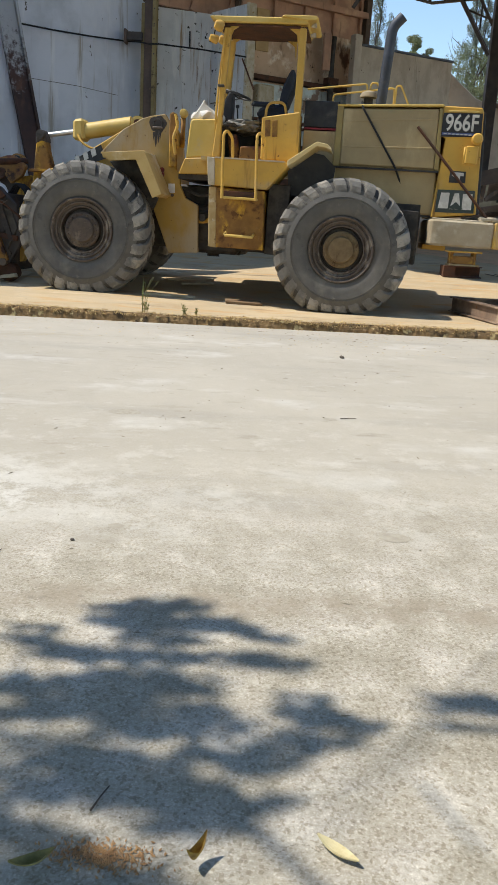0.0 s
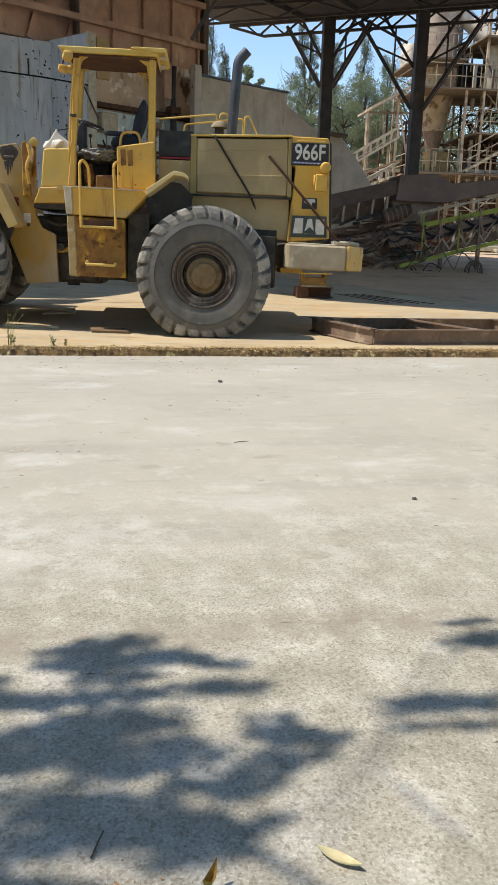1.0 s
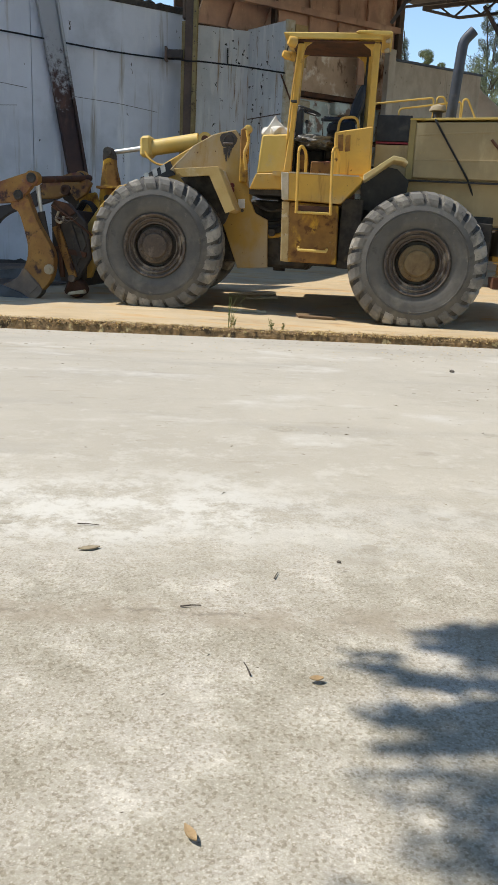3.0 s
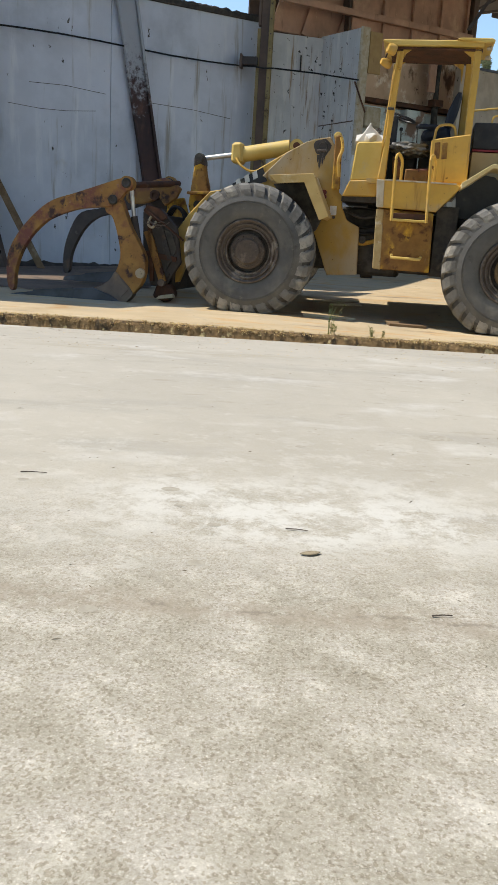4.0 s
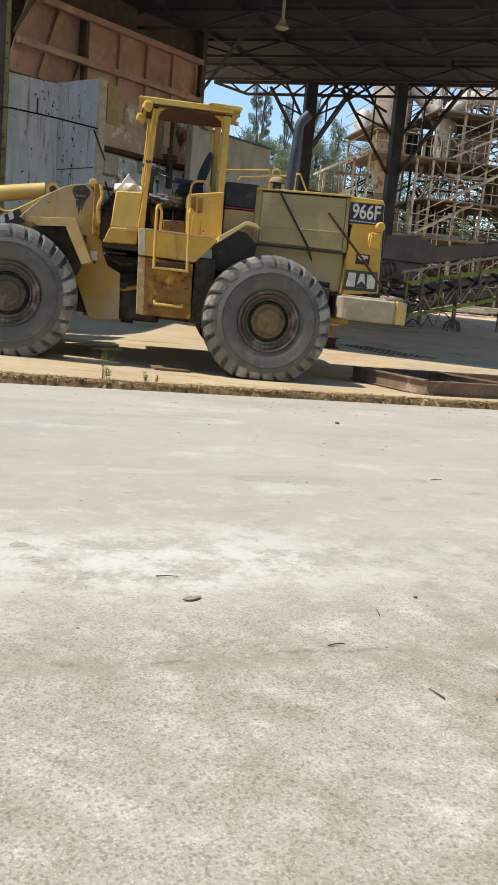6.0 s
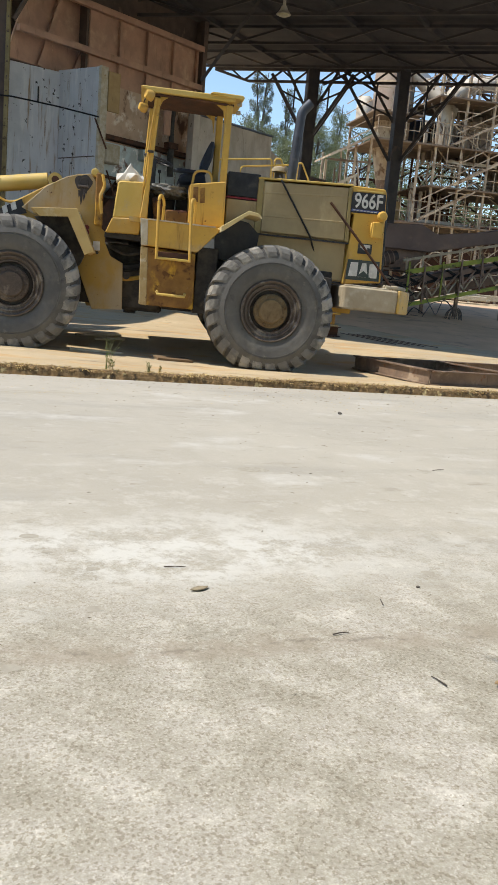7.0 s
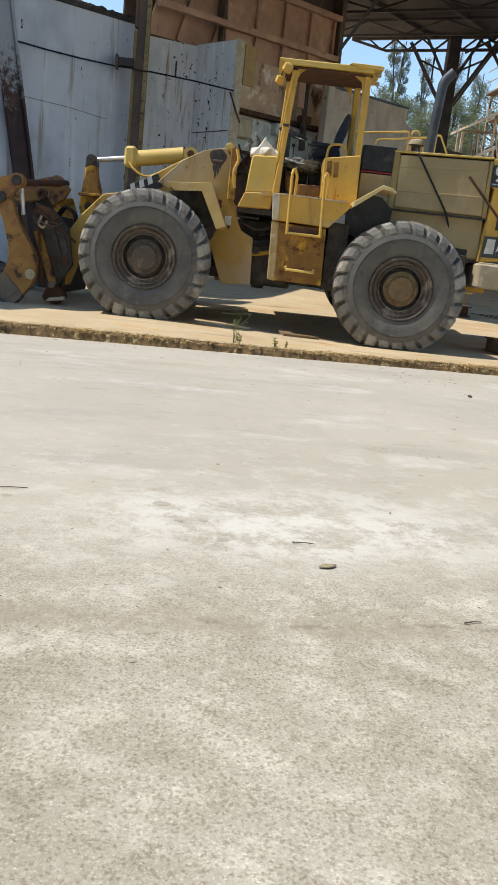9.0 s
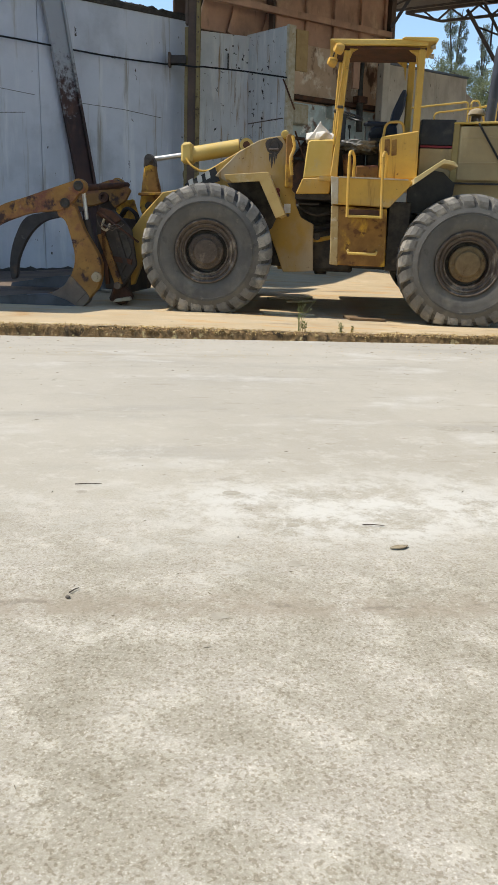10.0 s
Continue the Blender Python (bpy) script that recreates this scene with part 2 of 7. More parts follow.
DARKIRON = surface("weathered_dark_iron", (0.075, 0.062, 0.055), (0.045, 0.04, 0.038), 3.0, 0.7, bump=0.3, layers=(((0.14, 0.085, 0.05), 2.4, 0.56, 0.72), ((0.17, 0.15, 0.135), 6.0, 0.62, 0.74)))
BLADE = surface("bare_blue_grey_blade_steel", (0.085, 0.095, 0.115), (0.055, 0.06, 0.07), 3.0, 0.45, 0.5, layers=(((0.16, 0.165, 0.18), 5.0, 0.56, 0.70, (0.4, 1, 1)), ((0.10, 0.065, 0.04), 3.0, 0.60, 0.74)))
WORN = surface("rubbed_grey_brown_steel", (0.17, 0.135, 0.11), (0.115, 0.095, 0.085), 4.0, 0.5, 0.4, bump=0.2, layers=(((0.25, 0.17, 0.10), 2.6, 0.54, 0.70), ((0.28, 0.27, 0.26), 8.0, 0.60, 0.72)))
BARK = surface("grey_brown_bark", (0.11, 0.09, 0.075), (0.07, 0.055, 0.045), 6.0, 0.95, bump=0.5)


def foliage(name, c1, c2, scale):
    """Thin leaves: part of the light goes through them."""
    m = surface(name, c1, c2, scale, 0.7, bump=0)
    nt = m.node_tree
    bs = nt.nodes["Principled BSDF"]
    tl = nt.nodes.new("ShaderNodeBsdfTranslucent")
    mx = nt.nodes.new("ShaderNodeMixShader")
    mx.inputs[0].default_value = 0.5
    nt.links.new(bs.inputs["Base Color"].links[0].from_socket, tl.inputs["Color"])
    nt.links.new(bs.outputs[0], mx.inputs[1])
    nt.links.new(tl.outputs[0], mx.inputs[2])
    nt.links.new(mx.outputs[0], nt.nodes["Material Output"].inputs[0])
    return m


# far leaf colours are paled and greyed to paint in distance haze
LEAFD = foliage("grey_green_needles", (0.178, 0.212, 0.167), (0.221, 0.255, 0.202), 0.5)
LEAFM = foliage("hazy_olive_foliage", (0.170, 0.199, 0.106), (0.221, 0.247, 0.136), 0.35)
LEAFG = foliage("green_leaves", (0.05, 0.095, 0.025), (0.08, 0.13, 0.035), 3.0)
DRY = surface("dry_leaf", (0.62, 0.55, 0.33), (0.50, 0.42, 0.22), 30.0, 0.8, bump=0.2)
AMBER = surface("amber_dead_leaf", (0.40, 0.29, 0.06), (0.16, 0.09, 0.03), 26.0, 0.6, bump=0.3)
OLIVEL = surface("olive_dead_leaf", (0.30, 0.27, 0.10), (0.17, 0.15, 0.06), 26.0, 0.7, bump=0.3)
DRYB = surface("brown_dead_leaf", (0.42, 0.30, 0.17), (0.30, 0.20, 0.10), 40.0, 0.85, bump=0.2)
STRAW = surface("dry_grass", (0.64, 0.47, 0.21), (0.33, 0.225, 0.10), 9.0, 0.9, bump=0)
WEED = surface("green_weed", (0.13, 0.16, 0.045), (0.22, 0.21, 0.08), 9.0, 0.8, bump=0)
GREYRUST = surface("grey_brown_weathered_steel", (0.232, 0.161, 0.115), (0.155, 0.109, 0.080), 4.0, 0.85, bump=0.3, layers=(((0.403, 0.308, 0.219), 3.0, 0.52, 0.7), ((0.202, 0.084, 0.037), 5.0, 0.58, 0.7)))
WOOD = surface("weathered_timber", (0.24, 0.16, 0.09), (0.16, 0.10, 0.055), 6.0, 0.9, bump=0.3, layers=(((0.34, 0.26, 0.17), 3.0, 0.55, 0.7),))
STONE = surface("dark_pebble", (0.09, 0.08, 0.07), (0.14, 0.12, 0.10), 20.0, 0.9)


def concrete_road():
    """Dusty concrete: pale dust over grey aggregate; the dust thins out towards the near verge."""
    m = surface("dusty_concrete_road", (0.463, 0.428, 0.362), (0.407, 0.376, 0.318), 0.55, 0.95, bump=0.12, bscale=90, bdist=0.004, spec=0.2,
                layers=(((0.383, 0.357, 0.309), 1.3, 0.53, 0.68, (0.35, 1.4, 1)), ((0.533, 0.512, 0.463), 1.4, 0.54, 0.70, (0.7, 1.2, 1)), ((0.355, 0.315, 0.246), 0.5, 0.60, 0.74, (0.25, 1.7, 1)),
                        ((0.514, 0.489, 0.434), 7.0, 0.58, 0.76, (1.0, 1.2, 1)), ((0.346, 0.315, 0.261), 5.0, 0.58, 0.74, (0.5, 1.3, 1)), ((0.281, 0.249, 0.198), 16.0, 0.66, 0.72, (0.5, 1.2, 1)), ((0.309, 0.287, 0.246), 3.0, 0.69, 0.73, (0.5, 1.2, 1)), ((0.318, 0.291, 0.251), 22.0, 0.68, 0.74)))
    nt = m.node_tree
    N, K = nt.nodes, nt.links
    bs = N["Principled BSDF"]
    dusty = bs.inputs["Base Color"].links[0].from_socket
    tc = N.new("ShaderNodeTexCoord")

    def grain(scale, detail, rough):
        n = N.new("ShaderNodeTexNoise")
        n.inputs["Scale"].default_value, n.inputs["Detail"].default_value, n.inputs["Roughness"].default_value = scale, detail, rough
        K.new(tc.outputs["Object"], n.inputs["Vector"])
        return n.outputs["Fac"]

    def ramp(fac, *stops):
        r = N.new("ShaderNodeValToRGB")
        while len(r.color_ramp.elements) < len(stops):
            r.color_ramp.elements.new(0.5)
        for e, (pos, c) in zip(r.color_ramp.elements, stops):
            e.position, e.color = pos, (*c, 1)
        K.new(fac, r.inputs["Fac"])
        return r.outputs[0]

    def blend(fac, a, b, mode="MIX"):
        x = N.new("ShaderNodeMix")
        x.data_type, x.blend_type = "RGBA", mode
        if isinstance(fac, float):
            x.inputs["Factor"].default_value = fac
        else:
            K.new(fac, x.inputs["Factor"])
        K.new(a, x.inputs["A"])
        K.new(b, x.inputs["B"])
        return x.outputs["Result"]

    grit = ramp(grain(120.0, 4.0, 0.72), (0.30, (0.29, 0.262, 0.222)), (0.44, (0.395, 0.363, 0.31)), (0.56, (0.45, 0.42, 0.365)), (0.72, (0.62, 0.595, 0.54)))
    tone = ramp(grain(3.2, 12.0, 0.82), (0.37, (0.66, 0.65, 0.59)), (0.48, (0.86, 0.855, 0.81)), (0.58, (1.0, 1.0, 1.0)))
    white = ramp(grain(6.5, 12.0, 0.84), (0.50, (0, 0, 0)), (0.62, (0.17, 0.168, 0.158)))
    vo = N.new("ShaderNodeTexVoronoi")
    vo.inputs["Scale"].default_value = 150.0
    K.new(tc.outputs["Object"], vo.inputs["Vector"])
    chips = ramp(vo.outputs["Distance"], (0.22, (0.12, 0.118, 0.11)), (0.38, (0, 0, 0)))
    vs_ = N.new("ShaderNodeSeparateColor")
    K.new(vo.outputs["Color"], vs_.inputs[0])
    pick = ramp(vs_.outputs[0], (0.62, (0, 0, 0)), (0.70, (1, 1, 1)))
    dark = ramp(vs_.outputs[1], (0.80, (1, 1, 1)), (0.84, (0.74, 0.71, 0.66)))
    bare = blend(1.0, blend(1.0, grit, tone, "MULTIPLY"), white, "ADD")
    bare = blend(1.0, blend(1.0, bare, dark, "MULTIPLY"), blend(1.0, chips, pick, "MULTIPLY"), "ADD")
    sep = N.new("ShaderNodeSeparateXYZ")
    K.new(tc.outputs["Object"], sep.inputs[0])
    ad = N.new("ShaderNodeMath")
    ad.operation = "MULTIPLY_ADD"
    ad.inputs[1].default_value = 2.2
    K.new(grain(1.5, 9.0, 0.68), ad.inputs[0])
    K.new(sep.outputs["Y"], ad.inputs[2])
    ed = N.new("ShaderNodeMapRange")
    ed.interpolation_type = "SMOOTHSTEP"
    ed.inputs["From Min"].default_value, ed.inputs["From Max"].default_value = 3.7, 5.6
    ed.inputs["To Min"].default_value, ed.inputs["To Max"].default_value = 0.92, 0.12
    K.new(ad.outputs[0], ed.inputs["Value"])
    def stripe(wobble, y0, y1, y2, y3):
        """A band along the road with an uneven edge: 0 before y0, 1 from y1 to y2, 0 past y3."""
        w_ = N.new("ShaderNodeMath")
        w_.operation = "MULTIPLY_ADD"
        w_.inputs[1].default_value = wobble
        K.new(grain(2.2, 8.0, 0.7), w_.inputs[0])
        K.new(sep.outputs["Y"], w_.inputs[2])
        h = wobble * 0.5
        return ramp_of(w_.outputs[0], (y0 + h, 0.0), (y1 + h, 1.0)), ramp_of(w_.outputs[0], (y2 + h, 1.0), (y3 + h, 0.0))

    def ramp_of(fac, a, b):
        r = N.new("ShaderNodeMapRange")
        r.interpolation_type = "SMOOTHSTEP"
        r.inputs["From Min"].default_value, r.inputs["From Max"].default_value = a[0], b[0]
        r.inputs["To Min"].default_value, r.inputs["To Max"].default_value = a[1], b[1]
        K.new(fac, r.inputs["Value"])
        return r.outputs[0]

    def times(*facs):
        out = facs[0]
        for f in facs[1:]:
            q = N.new("ShaderNodeMath")
            q.operation = "MULTIPLY"
            K.new(out, q.inputs[0])
            K.new(f, q.inputs[1])
            out = q.outputs[0]
        return out

    def plain(c):
        q = N.new("ShaderNodeRGB")
        q.outputs[0].default_value = (*c, 1)
        return q.outputs[0]

    base = blend(ed.outputs[0], dusty, bare)
    dx = N.new("ShaderNodeVectorMath")
    dx.operation = "DISTANCE"
    mp = N.new("ShaderNodeMapping")
    mp.inputs["Scale"].default_value = (0.42, 1.0, 1.0)
    K.new(tc.outputs["Object"], mp.inputs[0])
    K.new(mp.outputs[0], dx.inputs[0])
    dx.inputs[1].default_value = (-2.35 * 0.42, 3.72, 0.0)
    wob = N.new("ShaderNodeMath")
    wob.operation = "MULTIPLY_ADD"
    wob.inputs[1].default_value = 0.9
    K.new(grain(1.6, 6.0, 0.7), wob.inputs[0])
    K.new(dx.outputs["Value"], wob.inputs[2])
    base = blend(times(ramp_of(wob.outputs[0], (0.55, 1.0), (1.15, 0.0)), ramp_of(grain(4.2, 12.0, 0.82), (0.44, 0.0), (0.56, 0.80))), base, plain((0.62, 0.605, 0.56)))
    base = blend(times(*stripe(1.8, 2.95, 3.3, 4.4, 5.6), ramp_of(grain(3.6, 12.0, 0.82), (0.50, 0.0), (0.62, 0.45))), base, plain((0.575, 0.555, 0.50)))
    base = blend(times(*stripe(0.22, 2.72, 2.82, 2.86, 2.98), ramp_of(grain(7.0, 8.0, 0.75), (0.40, 0.0), (0.56, 0.62))), base, plain((0.31, 0.265, 0.205)))
    base = blend(times(*stripe(0.30, 2.830, 2.845, 2.85, 2.868), ramp_of(grain(5.0, 8.0, 0.75), (0.50, 0.0), (0.58, 0.55))), base, plain((0.19, 0.165, 0.13)))
    for y0, w in ((1.80, 0.30), (1.93, 0.24), (2.02, 0.5)):
        base = blend(times(*stripe(w, y0, y0 + 0.0012, y0 + 0.0016, y0 + 0.003), ramp_of(grain(1.7 + w, 3.0, 0.5), (0.48, 0.0), (0.54, 0.6))), base, plain((0.16, 0.14, 0.11)))
    base = blend(times(*stripe(0.6, 1.0, 1.5, 8.0, 9.0), ramp_of(grain(1.1, 10.0, 0.8), (0.56, 0.0), (0.68, 0.5))), base, plain((0.36, 0.33, 0.275)))
    K.new(base, bs.inputs["Base Color"])
    return m


ROAD = concrete_road()
SLAB = surface("sandy_concrete_yard", (0.539, 0.423, 0.266), (0.451, 0.349, 0.216), 0.8, 0.95, bump=0.5, bscale=30, bdist=0.02, spec=0.2, layers=(((0.519, 0.335, 0.158), 1.7, 0.53, 0.66, (0.6, 1.6, 1)), ((0.441, 0.372, 0.266), 1.1, 0.50, 0.72), ((0.284, 0.219, 0.141), 1.5, 0.58, 0.74, (0.6, 1.4, 1)), ((0.412, 0.242, 0.100), 0.8, 0.60, 0.75), ((0.588, 0.474, 0.307), 2.6, 0.58, 0.72, (0.5, 1.5, 1)), ((0.235, 0.177, 0.112), 9.0, 0.64, 0.72, (0.6, 1.4, 1))))
KERBM = surface("crumbling_earthy_kerb_edge", (0.27, 0.172, 0.08), (0.15, 0.098, 0.048), 13.0, 0.97, bump=0.9, bscale=30, bdist=0.03, layers=(((0.06, 0.042, 0.025), 7.0, 0.54, 0.64, (1, 1, 0.6)), ((0.54, 0.42, 0.21), 9.0, 0.58, 0.66)))


# ---- shapes ----
def part(name, bm, material, parent=None, label="", smooth=False):
    me = bpy.data.meshes.new(name)
    if smooth:
        for f in bm.faces:
            f.smooth = True
    bm.normal_update()
    for e in bm.edges:
        if len(e.link_faces) == 2 and e.calc_face_angle(0.0) > 0.65:
            e.smooth = False
    bm.to_mesh(me)
    bm.free()
    me.materials.append(material)
    ob = new(name, me)
    if parent is not None:
        ob.parent = parent
    if label:
        tagged(ob, label)
    return ob


def thing(name, label, category, m=None, group="", kind=""):
    ob = new(name)
    ob.empty_display_size = 0.1
    if m is not None:
        ob.matrix_world = m
    return tagged(ob, label, category, group, kind)


def bevelled(bm, w, seg=1):
    if w:
        bmesh.ops.bevel(bm, geom=list(bm.edges), offset=w, segments=seg, affect="EDGES", profile=0.5, clamp_overlap=True)
    return bm


def box(lo, hi, w=0.0, bm=None):
    b = bmesh.new()
    bmesh.ops.create_cube(b, size=1)
    for v in b.verts:
        v.co = Vector([lo[i] + (v.co[i] + 0.5) * (hi[i] - lo[i]) for i in range(3)])
    bevelled(b, w)
    return joined(bm, b)


def joined(bm, b):
    if bm is None:
        return b
    me = bpy.data.meshes.new("tmp")
    b.to_mesh(me)
    bm.from_mesh(me)
    bpy.data.meshes.remove(me)
    b.free()
    return bm


def prism(poly, y0, y1, w=0.0, bm=None):
    """A plate: an outline in x, z between the depths y0 and y1."""
    b = bmesh.new()
    f = b.faces.new([b.verts.new((x, y0, z)) for x, z in poly])
    r = bmesh.ops.extrude_face_region(b, geom=[f])
    for v in r["geom"]:
        if isinstance(v, bmesh.types.BMVert):
            v.co.y = y1
    bmesh.ops.recalc_face_normals(b, faces=b.faces)
    bevelled(b, w)
    return joined(bm, b)


def plan(poly, z0, z1, w=0.0, bm=None):
    """A block: an outline in x, y between two heights."""
    b = bmesh.new()
    f = b.faces.new([b.verts.new((x, y, z0)) for x, y in poly])
    r = bmesh.ops.extrude_face_region(b, geom=[f])
    for v in r["geom"]:
        if isinstance(v, bmesh.types.BMVert):
            v.co.z = z1
    bmesh.ops.recalc_face_normals(b, faces=b.faces)
    bevelled(b, w)
    return joined(bm, b)


def beam(a, b, w, h, bm=None, bev=0.0):
    """A straight bar from a to b, w wide and h high."""
    a, b = Vector(a), Vector(b)
    d = b - a
    c = bmesh.new()
    bmesh.ops.create_cube(c, size=1)
    q = d.to_track_quat("Y", "Z").to_matrix().to_4x4()
    for v in c.verts:
        v.co = Vector((v.co.x * w, v.co.y * d.length, v.co.z * h))
    bevelled(c, bev)
    bmesh.ops.transform(c, matrix=Matrix.Translation((a + b) / 2) @ q, verts=c.verts)
    return joined(bm, c)


def rod(path, r, bm=None, seg=8, r2=None):
    """A round bar along a path of points."""
    b = bmesh.new()
    pts = [Vector(p) for p in path]
    rings = []
    for i, p in enumerate(pts):
        d = (pts[min(i + 1, len(pts) - 1)] - pts[max(i - 1, 0)]).normalized()
        q = d.to_track_quat("Z", "Y")
        rr = r if r2 is None else r + (r2 - r) * i / (len(pts) - 1)
        rings.append([b.verts.new(p + q @ Vector((rr * math.cos(2 * math.pi * k / seg), rr * math.sin(2 * math.pi * k / seg), 0))) for k in range(seg)])
    for u, v in zip(rings, rings[1:]):
        for k in range(seg):
            b.faces.new((u[k], u[(k + 1) % seg], v[(k + 1) % seg], v[k]))
    b.faces.new(rings[0][::-1])
    b.faces.new(rings[-1])
    bmesh.ops.recalc_face_normals(b, faces=b.faces)
    for f in b.faces:
        f.smooth = len(f.verts) == 4
    return joined(bm, b)


def arc(path, n=6, most=0.10):
    """Rounds off the corners of a path."""
    pts = [Vector(p) for p in path]
    out = [pts[0]]
    for a, b, c in zip(pts, pts[1:], pts[2:]):
        k = min((a - b).length * 0.45, (c - b).length * 0.45, most)
        p, q = b + (a - b).normalized() * k, b + (c - b).normalized() * k
        for i in range(n + 1):
            t = i / n
            out.append(p * (1 - t) ** 2 + b * 2 * t * (1 - t) + q * t * t)
    return out + [pts[-1]]


def lathe(profile, seg=48, centre=(0, 0, 0), axis="y", bm=None, closed=False, caps=True):
    """Turns a profile of (radius, along) about an axis."""
    b = bmesh.new()
    rings = []
    for r, t in profile:
        ring = []
        for k in range(seg):
            a = 2 * math.pi * k / seg
            u, v = r * math.cos(a), r * math.sin(a)
            co = (u, t, v) if axis == "y" else (u, v, t)
            ring.append(b.verts.new(Vector(co) + Vector(centre)))
        rings.append(ring)
    pairs = list(zip(rings, rings[1:])) + ([(rings[-1], rings[0])] if closed else [])
    for u, v in pairs:
        for k in range(seg):
            b.faces.new((u[k], u[(k + 1) % seg], v[(k + 1) % seg], v[k]))
    if caps and not closed:
        if profile[0][0] > 1e-4:
            b.faces.new(rings[0][::-1])
        if profile[-1][0] > 1e-4:
            b.faces.new(rings[-1])
    bmesh.ops.remove_doubles(b, verts=b.verts, dist=1e-5)
    bmesh.ops.recalc_face_normals(b, faces=b.faces)
    for f in b.faces:
        f.smooth = True
    return joined(bm, b)


def eased(poly, n=4):
    """A closed outline drawn as a smooth curve through its points."""
    pts = [Vector(p) for p in poly]
    out = []
    for i in range(len(pts)):
        a, b, c, d = pts[i - 1], pts[i], pts[(i + 1) % len(pts)], pts[(i + 2) % len(pts)]
        for k in range(n):
            t = k / n
            out.append(tuple(0.5 * (2 * b + (c - a) * t + (2 * a - 5 * b + 4 * c - d) * t * t + (3 * b - a - 3 * c + d) * t ** 3)))
    return out


def smooth01(t):
    t = min(1.0, max(0.0, t))
    return t * t * (3 - 2 * t)


KERB = pose(0.706, -0.027, 0, 0, 0, 4.4)          # the road's own frame: x along the kerb


def slab_z(x, y):
    """Height of the yard in the road's frame: nearly level by the kerb, rising gently towards the sheds."""
    s = smooth01((x + 3.4) / 3.4)
    lip = 0.082 + 0.032 * smooth01((-1.0 - x) / 4.0)
    near = lip + (0.108 * (1 - s) + 0.030 * s - lip) * smooth01((y - 9.3) / 1.1)
    rise = min(max(0.0, y - 15.0), 11.6)
    bank = near + (0.205 - near) * smooth01((y - 11.75) / 1.9)
    return max(bank, near + rise * (0.03 + 0.0052 * min(13.0, max(0.0, x + 7.0))) + 0.035 * min(max(0.0, y - 26.6), 20.0))


def yard_z(x, y):
    """Height of the yard at a place in the world."""
    p = KERB.inverted() @ Vector((x, y, 0))
    return slab_z(p.x, p.y)


def sheet(xs, ys, height):
    b = bmesh.new()
    g = [[b.verts.new((x, y, height(x, y))) for x in xs] for y in ys]
    for r, q in zip(g, g[1:]):
        for i in range(len(xs) - 1):
            b.faces.new((r[i], r[i + 1], q[i + 1], q[i]))
    return b


# ---- ground ----
roadway = tagged(part("road", sheet([-200, -40, -12, -6, -3, 0, 3, 6, 12, 40, 200], [-200, -40, -10, 0, 3, 6, 9.22], lambda x, y: 0.0), ROAD), "pale dusty concrete road in full sun", "road", kind="structure")
yx = [-200, -60, -25, -14] + [-12 + i * 0.5 for i in range(49)] + [14, 25, 60, 200]
yy = [9.255, 9.6, 10, 10.5] + [11 + 0.25 * i for i in range(17)] + [16 + i for i in range(13)] + [40, 70, 150, 400]
slab = tagged(part("yard_slab", sheet(yx, yy, slab_z), SLAB, smooth=True), "sandy concrete yard slab raised above the road", "ground", kind="structure")


def kerb_edge():
    """The broken front edge of the slab: a low, rough face with an uneven top."""
    b = bmesh.new()
    rows = []
    n = 1500
    for i in range(n + 1):
        x = -15 + 30 * i / n
        a = noise.noise(Vector((x * 2.1, 0, 0)))
        c = noise.noise(Vector((x * 9.0, 4, 0)))
        e = noise.noise(Vector((x * 27.0, 9, 0)))
        top = slab_z(x, 9.3)
        rows.append([b.verts.new((x, 9.185 + 0.018 * a + 0.012 * e, -0.01)), b.verts.new((x, 9.20 + 0.02 * c + 0.012 * e, 0.03 + 0.012 * c)),
                     b.verts.new((x, 9.215 + 0.025 * a + 0.02 * c + 0.010 * e, top * 0.72 + 0.010 * e)), b.verts.new((x, 9.235 + 0.03 * a + 0.02 * c, top - 0.010 + 0.010 * e)),
                     b.verts.new((x, 9.27 + 0.035 * a + 0.03 * c, top + 0.003))])
    for u, v in zip(rows, rows[1:]):
        for k in range(4):
            b.faces.new((u[k], v[k], v[k + 1], u[k + 1]))
    return b


kerb = tagged(part("kerb", kerb_edge(), KERBM), "crumbling dark earthy kerb edge between road and yard", "kerb", kind="structure")
for ob in (roadway, slab, kerb):
    ob.matrix_world = KERB


# ---- wheel loader ----
loader = thing("wheel_loader", "dusty yellow articulated wheel loader with open cab and log grapple", "wheel loader", pose(-1.594, 10.867, -0.007, 0, 1.25, -3.97))
LEAN = 0.125                     # forward set of each part for a metre of depth
MID = 1.45                       # depth of the machine's centre line behind the near wheels' faces
HUB_X, HUB_Z, TYRE_R = 1.672, 0.86, 0.862


def tyre_mesh(flat):
    """Carcass of a big earth-mover tyre, with its foot pressed flat."""
    prof = [(0.385, 0.10), (0.40, 0.045), (0.44, 0.02), (0.50, -0.006), (0.56, -0.016), (0.60, -0.022), (0.632, -0.021), (0.650, -0.012), (0.69, 0.003), (0.74, 0.018), (0.792, 0.058), (0.822, 0.13), (0.83, 0.33),
            (0.80, 0.52), (0.772, 0.59), (0.73, 0.634), (0.67, 0.665), (0.60, 0.68), (0.52, 0.672), (0.44, 0.64), (0.40, 0.615), (0.385, 0.56)]
    b = lathe(prof, 96, closed=True)
    for v in b.verts:
        if v.co.z < flat - HUB_Z:
            v.co.z = flat - HUB_Z
    return b


